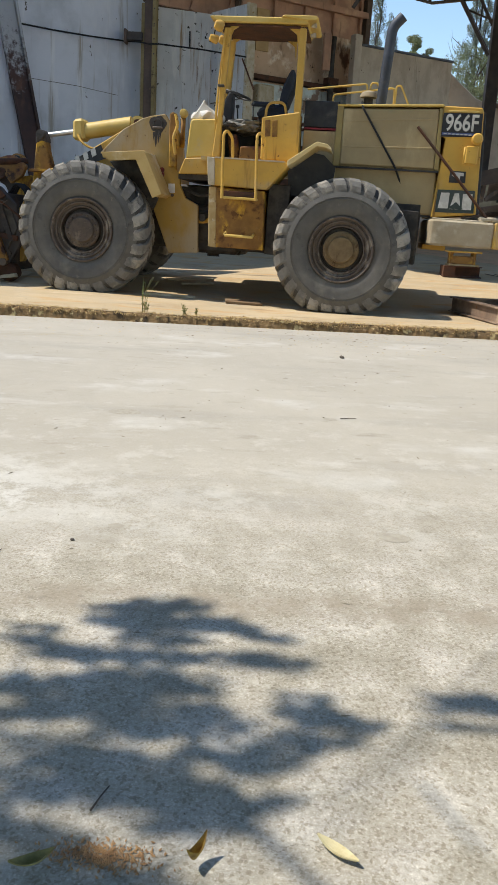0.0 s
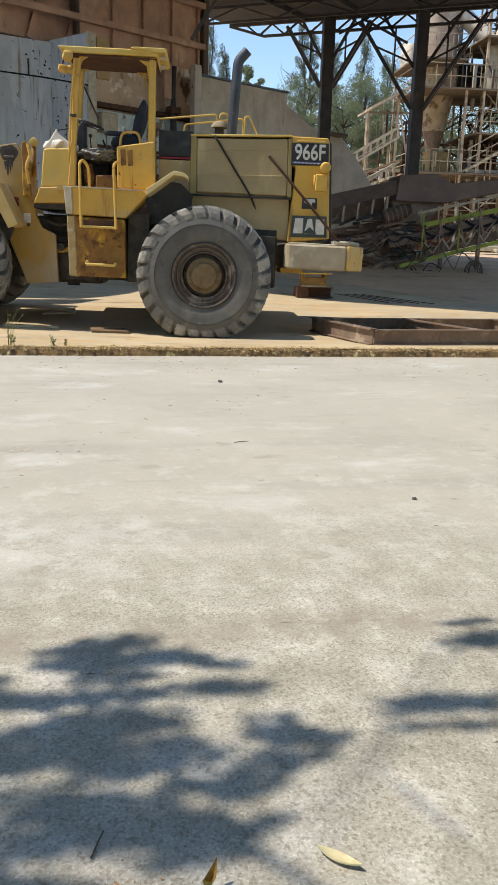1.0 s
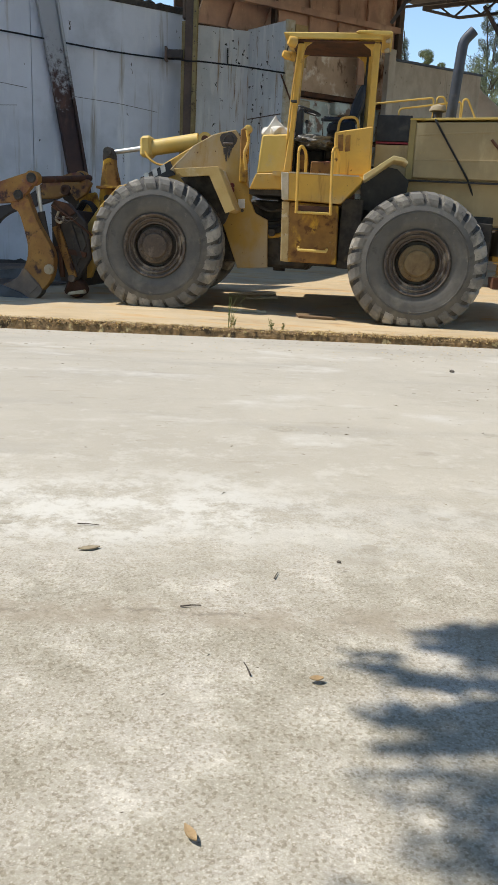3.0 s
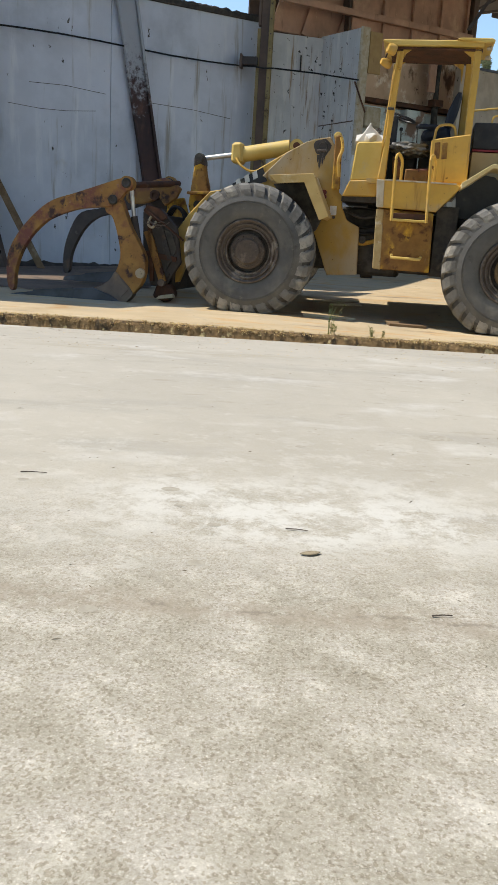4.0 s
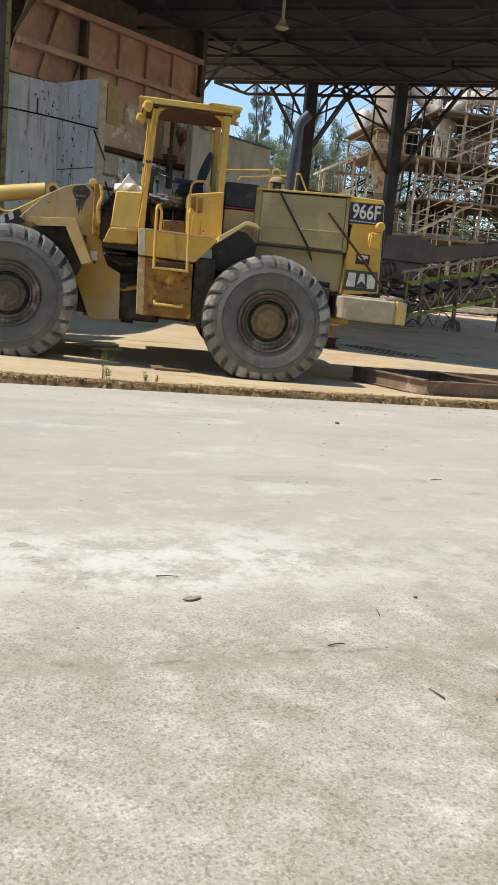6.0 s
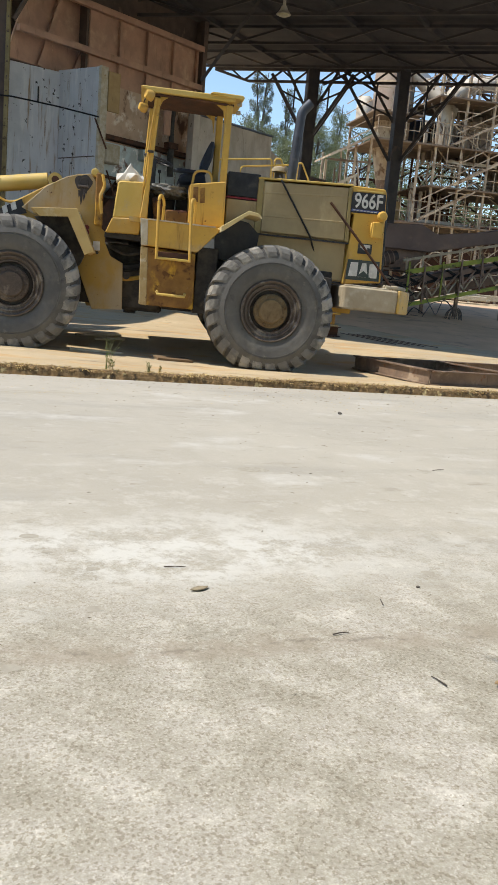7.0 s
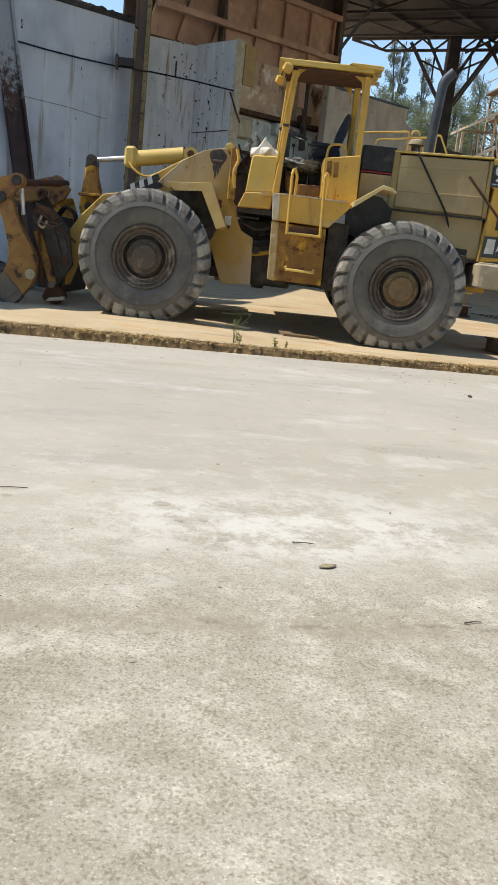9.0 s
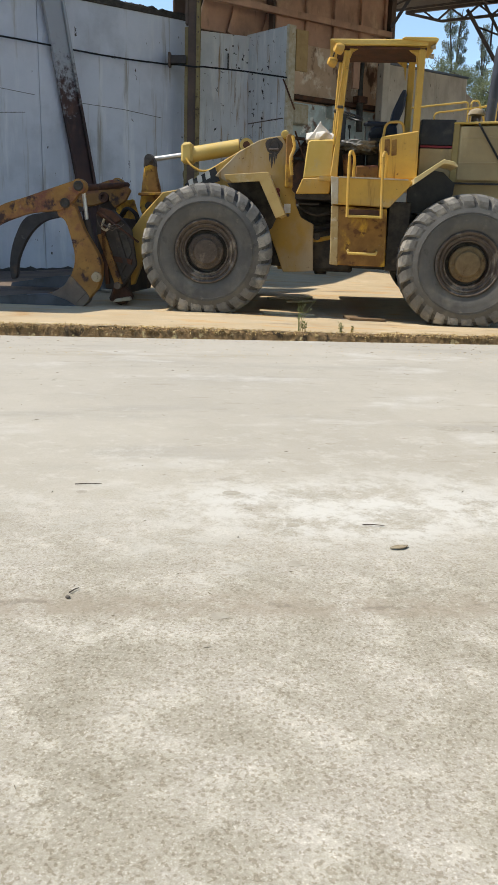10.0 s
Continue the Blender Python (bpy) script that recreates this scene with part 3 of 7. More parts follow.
def lug_mesh(flat):
    """Tread lugs: slanted blocks that wrap over both shoulders."""
    b = bmesh.new()
    n = 26
    for side in (0, 1):
        for k in range(n):
            a0 = 2 * math.pi * (k + 0.5 * side) / n
            rows = []
            for y, r, da, hw in ((0.004, 0.688, -0.075, 0.040), (0.000, 0.715, -0.060, 0.062), (0.006, 0.770, -0.030, 0.074), (0.036, 0.828, 0.0, 0.076), (0.085, 0.853, 0.02, 0.074), (0.14, TYRE_R, 0.045, 0.070), (0.23, TYRE_R, 0.11, 0.066), (0.335, TYRE_R, 0.20, 0.060)):
                yy_ = y if side == 0 else 0.66 - y
                hw2 = hw + 0.006 * math.sin(k * 7.3 + y * 40)
                lo = max(0.64, r - 0.10)
                row = []
                for rad, an in ((lo, a0 + da - hw2 * 1.25), (r, a0 + da - hw2), (r, a0 + da + hw2), (lo, a0 + da + hw2 * 1.25)):
                    row.append(b.verts.new((rad * math.cos(an), yy_, rad * math.sin(an))))
                rows.append(row)
            for u, v in zip(rows, rows[1:]):
                for q in range(3):
                    b.faces.new((u[q], u[q + 1], v[q + 1], v[q]))
            b.faces.new(rows[0])
            b.faces.new(rows[-1][::-1])
    bmesh.ops.recalc_face_normals(b, faces=b.faces)
    for v in b.verts:
        if v.co.z < flat - HUB_Z:
            v.co.z = flat - HUB_Z
    return b


def wheel(x, depth, yaw, flat, hub_mat, near=True, lift=0.0):
    w = new("wheel")
    w.parent = loader
    w.matrix_local = pose(x, depth, HUB_Z + lift, 0, 0, yaw)
    tagged(w, "large off-road wheel with a worn dusty tyre")
    part("tyre", tyre_mesh(flat), RUBBER, w, "dusty grey-black tyre sidewall", True)
    part("sidewall_band", lathe([(0.42, 0.024), (0.45, 0.009), (0.50, -0.011), (0.574, -0.0165), (0.579, -0.016)], 96, caps=False), RUBBER, w, "raised inner sidewall ring")
    for r_ in (0.605, 0.628):
        part("sidewall_ridge", lathe([(r_ - 0.006, -0.019), (r_ - 0.003, -0.0275), (r_ + 0.003, -0.0275), (r_ + 0.006, -0.019)], 96, caps=False), RUBBER, w)
    # bed over the carcass, coloured darker to paint shade into the grooves
    bed = lathe([(0.735, 0.0135), (0.776, 0.036), (0.797, 0.058), (0.826, 0.13), (0.834, 0.33), (0.804, 0.52), (0.776, 0.592), (0.735, 0.632)], 96, caps=False)
    for v in bed.verts:
        v.co.z = max(v.co.z, flat + 0.004 - HUB_Z)
    part("tread_bed", bed, RUBBERD, w, "rubber between the lugs, darkened as groove shade")
    part("tread", lug_mesh(flat), LUGTOP, w, "scuffed rubber lugs")
    part("rim", lathe([(0.405, 0.05), (0.405, 0.012), (0.392, 0.0), (0.378, 0.012), (0.372, 0.05), (0.355, 0.055), (0.345, 0.035), (0.330, 0.035), (0.322, 0.075), (0.300, 0.085), (0.292, 0.065), (0.278, 0.065), (0.268, 0.13), (0.262, 0.30), (0.262, 0.60), (0.39, 0.62)], 64, caps=False), RIM, w, "rusted brown ringed rim")
    part("hub_recess", lathe([(0.262, 0.145), (0.0, 0.15)], 48), GREASE_SHADE, w)
    h = part("hub", lathe([(0.225, 0.16), (0.225, 0.055), (0.212, 0.04), (0.165, 0.036), (0.158, 0.012), (0.148, 0.002), (0.0, -0.004)], 48), hub_mat, w)
    if near:
        for k in range(16):
            a = 2 * math.pi * k / 16
            part("hub_bolt", lathe([(0.0135, 0.04), (0.0135, 0.018), (0.009, 0.014), (0.0, 0.014)], 6, (0.19 * math.cos(a), 0, 0.19 * math.sin(a))), hub_mat, w)
    return w


wheel(-HUB_X, 0.0, 3.5, 0.060, HUBF)
wheel(HUB_X, 0.0, 0.0, 0.082, HUBR)
wheel(-HUB_X - 0.14, 2.24, 3.5, 0.060, HUBF, False, 0.10)
wheel(HUB_X, 2.24, 0.0, 0.082, HUBR, False, 0.165)
P = loader
axle = rod([(-HUB_X, 0.3, HUB_Z), (-HUB_X - 0.15, 2.6, HUB_Z + 0.10)], 0.17, seg=16)
part("front_axle", axle, GREASE_SHADE, P)
part("rear_axle", rod([(HUB_X, 0.3, HUB_Z), (HUB_X, 2.6, HUB_Z + 0.165)], 0.17, seg=16), GREASE_SHADE, P)
part("axle_housing", lathe([(0.0, -0.3), (0.2, -0.28), (0.34, -0.1), (0.34, 0.1), (0.2, 0.28), (0, 0.3)], 24, (HUB_X, MID, HUB_Z)), GREASE_SHADE, P)

OLIVE = surface("olive_dusted_yellow_paint", (0.36, 0.27, 0.105), (0.29, 0.22, 0.09), 2.5, 0.7)
# rear frame and engine hood
# floor and far-side box, mostly unseen, added to fill the machine's ground shadow
part("platform_floor", box((-0.02, 0.62, 1.80), (1.0, 2.75, 1.85), 0.006), GREASE_SHADE, P)
part("far_tank", box((0.05, 2.2, 0.74), (0.78, 2.74, 1.78), 0.03), GREASE_SHADE, P)
part("centre_hitch", box((-0.62, 0.95, 0.66), (0.36, 1.95, 1.30), 0.04), GREASE_SHADE, P)
part("rear_frame", box((0.35, 0.85, 0.72), (2.75, 2.05, 1.5), 0.02), GREASE_SHADE, P)
part("belly_plate", prism([(0.5, 0.75), (2.7, 0.9), (2.7, 1.4), (0.5, 1.5)], 0.72, 0.86, 0.01), GREASE_SHADE, P)
part("hood_core", prism([(1.53, 1.40), (1.53, 2.56), (2.79, 2.62), (2.84, 1.36)], 0.56, 2.34, 0.015), DUSTY, P, "dusty olive-yellow engine hood")
part("hood_top", prism([(1.50, 2.575), (1.50, 2.60), (2.80, 2.664), (2.80, 2.638)], 0.488, 2.42, 0.006), PALE, P, "sun-bleached yellow top edge")
part("hood_side_panel", prism([(1.595, 1.90), (1.585, 2.555), (2.745, 2.612), (2.765, 1.915)], 0.500, 0.555, 0.012), DUSTY, P, "dust-grey hood side panel")
part("hood_post", prism([(1.505, 1.872), (1.505, 2.58), (1.580, 2.584), (1.590, 1.876)], 0.497, 0.555, 0.008), OLIVE, P)
part("hood_rear_post", prism([(2.770, 1.905), (2.750, 2.62), (2.795, 2.622), (2.83, 1.89)], 0.497, 0.555, 0.008), OLIVE, P)
part("hood_sill", prism([(1.505, 1.855), (1.505, 1.874), (2.83, 1.892), (2.83, 1.872)], 0.49, 0.56), BLACKP, P)
part("hood_rib", prism([(1.60, 2.395), (1.60, 2.418), (2.755, 2.508), (2.755, 2.485)], 0.494, 0.51, 0.004), DUSTY, P)
part("hood_rib", prism([(1.60, 2.10), (1.60, 2.122), (2.765, 2.165), (2.765, 2.143)], 0.494, 0.51, 0.004), DUSTY, P)
part("engine_side_panel", prism([(1.60, 1.35), (1.52, 1.85), (2.825, 1.868), (2.87, 1.345)], 0.60, 0.66, 0.01), DUSTY, P, "dusty tan engine side cover")
part("cover_latch", prism([(2.43, 1.66), (2.43, 1.78), (2.53, 1.785), (2.53, 1.665)], 0.59, 0.605, 0.004), RUSTYEL, P)
part("seam_strip", prism([(2.32, 1.325), (2.32, 1.345), (2.87, 1.36), (2.87, 1.335)], 0.585, 0.64), BLACKP, P)

# radiator guard with its plates
part("radiator_guard", prism([(2.805, 1.335), (2.835, 1.83), (2.865, 2.285), (2.80, 2.30), (2.795, 2.65), (3.26, 2.652), (3.285, 2.60), (3.36, 1.40)], 0.50, 2.40, 0.012), YELLOW, P, "bright yellow radiator guard")
part("guard_back", prism([(3.265, 2.63), (3.315, 2.59), (3.395, 1.40), (3.35, 1.40)], 0.515, 2.38, 0.006), BLACKP, P)
part("guard_top_lip", prism([(2.86, 2.58), (2.86, 2.60), (3.22, 2.612), (3.22, 2.59)], 0.482, 0.50, 0.004), PALE, P)
plate = part("model_plate", prism([(2.80, 2.295), (2.80, 2.57), (3.27, 2.585), (3.285, 2.315)], 0.488, 0.50), BLACKP, P, "black model plate with white numerals")


def lettering(text, height, width, m, material, parent, name):
    cu = bpy.data.curves.new(name, "FONT")
    cu.body, cu.size, cu.extrude, cu.offset = text, 1.0, 0.004, 0.016
    tmp = bpy.data.objects.new("tmp", cu)
    scene.collection.objects.link(tmp)
    me = bpy.data.meshes.new_from_object(tmp.evaluated_get(bpy.context.evaluated_depsgraph_get()))
    bpy.data.objects.remove(tmp)
    bpy.data.curves.remove(cu)
    co = np.array([v.co[:] for v in me.vertices])
    lo, hi = co.min(0), co.max(0)
    for v in me.vertices:
        v.co = ((v.co.x - lo[0]) / (hi[0] - lo[0]) * width, (v.co.y - lo[1]) / (hi[1] - lo[1]) * height, v.co.z)
    me.name = name
    me.materials.append(material)
    ob = new(name, me)
    ob.parent = parent
    ob.matrix_local = m
    return ob


lettering("966F", 0.20, 0.395, pose(2.84, 0.484, 2.362, 90, -1.5, 0), WHITEP, P, "numerals")
part("plate_stripe", prism([(2.81, 2.318), (2.81, 2.345), (3.20, 2.352), (3.20, 2.326)], 0.484, 0.488), BLUESTRIPE, P)
for k in range(7):
    part("stripe_mark", prism([(2.83 + k * 0.05, 2.325), (2.83 + k * 0.05, 2.337), (2.865 + k * 0.05, 2.339), (2.865 + k * 0.05, 2.327)], 0.481, 0.484), WHITEP, P)
part("badge", prism([(2.97, 1.765), (2.97, 1.905), (3.165, 1.905), (3.17, 1.77)], 0.488, 0.50), BLACKP, P)
part("badge_mark", prism([(3.00, 1.85), (3.00, 1.89), (3.14, 1.89), (3.14, 1.85), (3.10, 1.85), (3.10, 1.79)], 0.483, 0.488), WHITEP, P)
part("logo_plate", prism([(2.845, 1.40), (2.85, 1.675), (3.305, 1.685), (3.325, 1.415)], 0.487, 0.50), TEAL, P, "dark teal plate with white block marks")
for xa, xb, xc, xd in ((2.875, 2.895, 3.00, 3.00), (3.02, 3.06, 3.115, 3.155), (3.17, 3.165, 3.28, 3.285)):
    part("logo_block", prism([(xa, 1.45), (xb, 1.64), (xc, 1.645), (xd, 1.455)], 0.482, 0.487), WHITEP, P)
part("logo_notch", prism([(2.99, 1.452), (3.09, 1.54), (3.19, 1.456)], 0.479, 0.482), TEAL, P)

# counterweight
part("counterweight", plan([(2.775, 0.55), (2.80, 0.42), (2.86, 0.40), (3.585, 0.40), (3.585, 2.50), (2.80, 2.50)], 0.995, 1.318, 0.025), TAN, P, "dusty grey-tan counterweight")
part("counterweight_end", plan([(3.588, 0.40), (3.62, 0.405), (3.87, 0.78), (3.87, 2.10), (3.62, 2.50), (3.588, 2.50)], 1.0, 1.322, 0.02), YELLOW, P, "bright yellow chamfered end")
part("counterweight_top", plan([(3.40, 0.46), (3.58, 0.46), (3.82, 0.80), (3.82, 2.08), (3.58, 2.44), (3.40, 2.44)], 1.318, 1.385, 0.02), TAN, P)
part("dirt_on_counterweight", box((2.82, 0.43, 1.315), (3.45, 0.52, 1.335), 0.008), CAKED, P)
part("hitch_bracket", box((2.84, 1.0, 0.93), (3.15, 1.9, 1.0), 0.01), YELLOW, P)

# rear lamp, hoses and bars on the hood
rl = part("rear_lamp", lathe([(0.0, -0.04), (0.05, -0.035), (0.068, -0.01), (0.068, 0.03), (0.05, 0.06), (0.0, 0.07)], 20, (3.225, 0.42, 2.285)), YELLOW, P, "round yellow rear lamp")
part("lamp_bracket", box((3.115, 0.43, 1.99), (3.265, 0.50, 2.205), 0.012), YELLOW, P)
part("bracket_hinge", rod([(3.105, 0.455, 2.0), (3.105, 0.455, 2.19)], 0.014), YELLOW, P)
part("hose", rod(arc([(1.79, 0.60, 2.66), (1.80, 0.475, 2.59), (2.285, 0.48, 1.90), (2.35, 0.57, 1.78), (2.545, 0.59, 1.345)]), 0.013), CABLE, P, "thin dark hose hanging over the hood")
part("loose_bar", rod([(2.495, 0.47, 2.389), (3.0, 0.40, 1.86), (3.51, 0.405, 1.322)], 0.017), RUSTY, P, "thin rusty bar leaning on the guard")

# black band between cab and hood
part("cab_rear_panel", prism([(1.105, 2.33), (1.10, 2.64), (1.54, 2.648), (1.555, 2.335)], 0.62, 2.25, 0.008), BLACKP, P, "black panel behind the cab")
part("red_stripe", prism([(1.112, 2.300), (1.108, 2.322), (1.552, 2.328), (1.555, 2.306)], 0.614, 2.25), REDSTRIPE, P)
part("cab_rear_lower", prism([(1.12, 1.45), (1.112, 2.288), (1.553, 2.294), (1.56, 1.45)], 0.62, 2.25, 0.006), DUSTY, P)

# fender, platform and ladder
part("rear_fender", prism([(0.925, 1.80), (0.92, 1.868), (1.264, 2.108), (1.395, 2.085), (1.445, 2.04), (1.435, 2.02), (1.385, 2.045), (1.268, 2.055), (0.985, 1.84)], 0.08, 0.64, 0.006), SANDY, P, "pale sand-yellow rear fender")
# black sheet added as painted shade below the rear fender
part("fender_liner", prism([(0.95, 1.80), (1.26, 2.02), (1.40, 2.0), (1.56, 1.86), (1.52, 1.45), (0.98, 1.48)], 0.585, 0.60), BLACKP, P, "dark sheet standing in for shade under the rear fender")
part("platform", prism([(-0.02, 1.53), (-0.05, 1.862), (0.93, 1.862), (0.985, 1.838), (0.935, 1.765), (0.713, 1.517)], 0.085, 0.70, 0.012), YELLOW, P, "yellow cab platform")
part("platform_edge", prism([(0.04, 1.856), (0.04, 1.874), (0.92, 1.872), (0.92, 1.854)], 0.072, 0.30), CAKED, P)
part("corner_plate", prism([(-0.031, 1.53), (-0.064, 1.868), (0.036, 1.862), (0.055, 1.53)], 0.068, 0.40, 0.006), CAKED, P, "corner plate white with dust")
part("cab_floor", box((-0.2, 0.62, 1.84), (1.1, 2.3, 1.90)), YELLOW, P)
part("step_box", prism([(0.10, 0.765), (0.066, 1.515), (0.70, 1.50), (0.735, 0.768)], 0.15, 0.80, 0.012), RUSTYEL, P, "rusty yellow step box below the platform")
part("step_box_corner", prism([(0.007, 0.770), (-0.024, 1.511), (0.072, 1.518), (0.112, 0.758)], 0.143, 0.60, 0.008), TANYEL, P, "scraped tan corner of the step box")
part("step_box_back", box((0.72, 0.45, 0.72), (1.0, 0.9, 1.6), 0.01), GREASE_SHADE, P)
low = part("lower_step", rod([(0.222, 0.14, 0.955), (0.222, 0.06, 0.945), (0.222, 0.06, 0.925), (0.588, 0.06, 0.923), (0.588, 0.06, 0.945), (0.588, 0.14, 0.955)], 0.018), PALE, P, "bent bar step")
lad = part("upper_step", box((0.165, -0.06, 1.372), (0.60, 0.10, 1.402), 0.006), PALE, P, "hanging plate step")
part("step_tread", box((0.18, -0.02, 1.404), (0.585, 0.10, 1.47), 0.005), RUSTY, lad)
for x0, x1 in ((0.135, 0.160), (0.553, 0.592)):
    part("handrail", rod(arc([(x0 + 0.075, 0.32, 1.87), (x0 + 0.075, 0.20, 2.12), (x0 + 0.03, 0.05, 2.185), (x0, -0.05, 2.14), (x1, -0.05, 1.372)]), 0.019), YELLOW, P, "bent yellow tube handrail")

# these hang a hand further in than the wheel faces
for ob in list(P.children):
    if ob.name.split(".")[0] in ("platform", "platform_edge", "corner_plate", "step_box", "step_box_corner", "lower_step", "upper_step", "handrail"):
        ob.location = (-0.03, 0.18, 0.0)

# cab: side box, cowl, roll-over frame, roof, seat, controls
sb = part("cab_side_box", prism([(0.582, 1.90), (0.564, 2.412), (1.046, 2.50), (1.07, 1.90)], 0.60, 1.0, 0.014), YELLOW, P, "yellow box beside the seat")
for xa in (0.612, 0.703):
    part("louvre_slot", prism([(xa + 0.012, 2.178), (xa, 2.375), (xa + 0.066, 2.387), (xa + 0.078, 2.188)], 0.592, 0.606, 0.004), RUSTYEL, sb)
part("grab_handle", rod(arc([(0.608, 0.70, 2.40), (0.622, 0.70, 2.60), (0.845, 0.70, 2.615), (0.879, 0.70, 2.44)]), 0.017), YELLOW, P)
part("front_cowl", prism([(-0.415, 1.862), (-0.372, 2.335), (-0.34, 2.352), (-0.022, 2.372), (-0.028, 1.902)], 0.70, 2.0, 0.02), PALE, P, "sun-bleached yellow front cowl")
part("cowl_skirt", prism([(-0.50, 1.66), (-0.42, 1.862), (-0.03, 1.896), (-0.05, 1.68)], 0.665, 2.2, 0.012), YELLOW, P)
# dark sheet painted in as the shade beneath the cowl
part("cowl_shadow_gap", prism([(-0.50, 1.60), (-0.50, 1.66), (0.02, 1.68), (0.02, 1.60)], 0.72, 2.1), GREASE_SHADE, P)
for y, o in ((0.64, 0.0), (1.34, 0.03)):
    part("front_post", prism([(-0.06 + o, 1.895), (-0.018 + o, 2.371), (0.012 + o, 3.44), (0.10 + o, 3.44), (0.044 + o, 2.376), (0.04 + o, 1.895)], y, y + 0.10, 0.012), YELLOW, P)
    part("rear_post", prism([(0.972 + o, 2.0), (0.958 + o, 3.50), (1.045 + o, 3.50), (1.06 + o, 2.0)], y, y + 0.10, 0.012), YELLOW, P)
    part("post_gusset", prism([(0.78, 3.50), (0.93, 3.40), (0.962, 3.22), (0.962, 3.50)], y + 0.03, y + 0.06), YELLOW, P)
    part("front_gusset", prism([(0.09, 3.50), (0.088, 3.32), (0.13, 3.42), (0.25, 3.50)], y + 0.03, y + 0.06), YELLOW, P)
roof = part("cab_roof", prism([(-0.185, 3.545), (-0.165, 3.558), (1.06, 3.578), (1.06, 3.505), (-0.05, 3.488)], 0.60, 1.48, 0.012), PALE, P, "flat yellow cab roof")
# darker material than the roof paint, to put shade on its underside
part("roof_underside", box((-0.08, 0.64, 3.462), (1.05, 1.44, 3.488), 0.004), RUSTY, roof)
part("roof_rear_lip", prism([(0.72, 3.572), (0.76, 3.595), (1.15, 3.598), (1.185, 3.575), (1.16, 3.548), (1.05, 3.545)], 0.57, 1.50, 0.008), PALE, roof)
for (x, y, z, r) in ((-0.075, 0.62, 3.452, 0.068), (-0.135, 0.70, 3.315, 0.052), (-0.06, 1.42, 3.452, 0.060)):
    wl = part("work_lamp", lathe([(0.0, 0.05), (r * 0.7, 0.045), (r, 0.0), (r, -0.05), (r * 0.93, -0.06)], 20, axis="z"), YELLOW, P, "round yellow work lamp")
    wl.matrix_local = pose(x, y, z, 0, -78, 25)
    part("lens", lathe([(r * 0.93, -0.056), (r * 0.6, -0.068), (0, -0.072)], 20, axis="z"), LENSW, wl)
for z, y in ((3.50, 0.66), (3.40, 0.70)):
    rw = part("rear_work_lamp", lathe([(0.0, -0.03), (0.018, -0.027), (0.028, 0.0), (0.028, 0.03), (0.0, 0.034)], 16, (0, 0, 0), "z"), TAN, P)
    rw.matrix_local = pose(1.13, y, z, 0, 84, -20)
part("wiper_hose", rod(arc([(0.03, 0.62, 3.42), (-0.01, 0.62, 2.95), (-0.035, 0.62, 2.5), (-0.04, 0.66, 2.3)]), 0.014), YELLOW, P)
part("post_clip", box((-0.03, 0.60, 2.74), (0.05, 0.66, 2.77), 0.004), GREASE_SHADE, P)
part("lamp_stay", rod([(-0.02, 0.66, 3.47), (-0.11, 0.66, 3.40), (-0.13, 0.70, 3.33)], 0.01), GREASE_SHADE, P)
st = part("seat", prism([(0.50, 2.46), (0.48, 2.56), (0.56, 2.62), (0.84, 2.66), (0.88, 2.56), (0.88, 2.48)], 1.15, 1.65, 0.04), SEAT, P, "worn navy vinyl seat")
part("seat_back", prism([(0.765, 2.62), (0.80, 2.85), (0.885, 3.06), (0.925, 3.11), (0.965, 3.05), (0.94, 2.85), (0.86, 2.62)], 1.16, 1.64, 0.03), SEAT, st)
part("seat_base", box((0.5, 1.2, 1.9), (0.9, 1.6, 2.48), 0.02), GREASE_SHADE, P)
part("armrest", box((0.42, 1.05, 2.60), (0.72, 1.13, 2.66), 0.02), SEAT, P)
part("steering_column", prism([(0.0, 1.90), (0.03, 2.62), (0.10, 2.76), (0.155, 2.74), (0.16, 2.45), (0.22, 1.90)], 1.05, 1.25, 0.02), BLACKP, P)
sw = part("steering_wheel", lathe([(0.20 + 0.014 * math.cos(a), 0.014 * math.sin(a)) for a in [2 * math.pi * k / 8 for k in range(8)]], 32, axis="z", closed=True), BLACKP, P)
sw.matrix_local = pose(0.17, 1.15, 2.735, 0, 15, 0)
part("spoke", rod([(-0.2, 0, 0), (0.2, 0, 0)], 0.01, rod([(0, -0.2, 0), (0, 0.2, 0)], 0.01)), BLACKP, sw)
part("console", box((0.0, 1.35, 1.9), (0.5, 2.1, 2.34), 0.03), BLACKP, P)
part("dash_front", box((-0.05, 0.95, 1.9), (0.08, 2.15, 2.36), 0.02), GREASE_SHADE, P)


def crumple(lo, hi, n, seed, amp):
    b = bmesh.new()
    bmesh.ops.create_icosphere(b, subdivisions=3, radius=0.5)
    for v in b.verts:
        d = noise.noise(v.co * n + Vector((seed, seed, 0))) * amp
        v.co *= 1 + d
        v.co = Vector([lo[i] + (v.co[i] + 0.5) * (hi[i] - lo[i]) for i in range(3)])
    return b


part("plastic_sheet", crumple((0.03, 0.80, 2.24), (0.62, 1.35, 2.41), 6, 3, 0.7), PLASTIC, P, "crumpled grey plastic sheet over the console", True)
for (x, z) in ((0.24, 2.62), (0.45, 2.66)):
    lv = part("lever", rod([(x, 1.15, 2.35), (x - 0.02, 1.15, z - 0.05)], 0.008), GREASE_SHADE, P)
    part("lever_knob", lathe([(0, -0.025), (0.02, -0.02), (0.025, 0), (0.02, 0.02), (0, 0.025)], 12, (x - 0.02, 1.15, z - 0.03), "z"), BLACKP, lv)
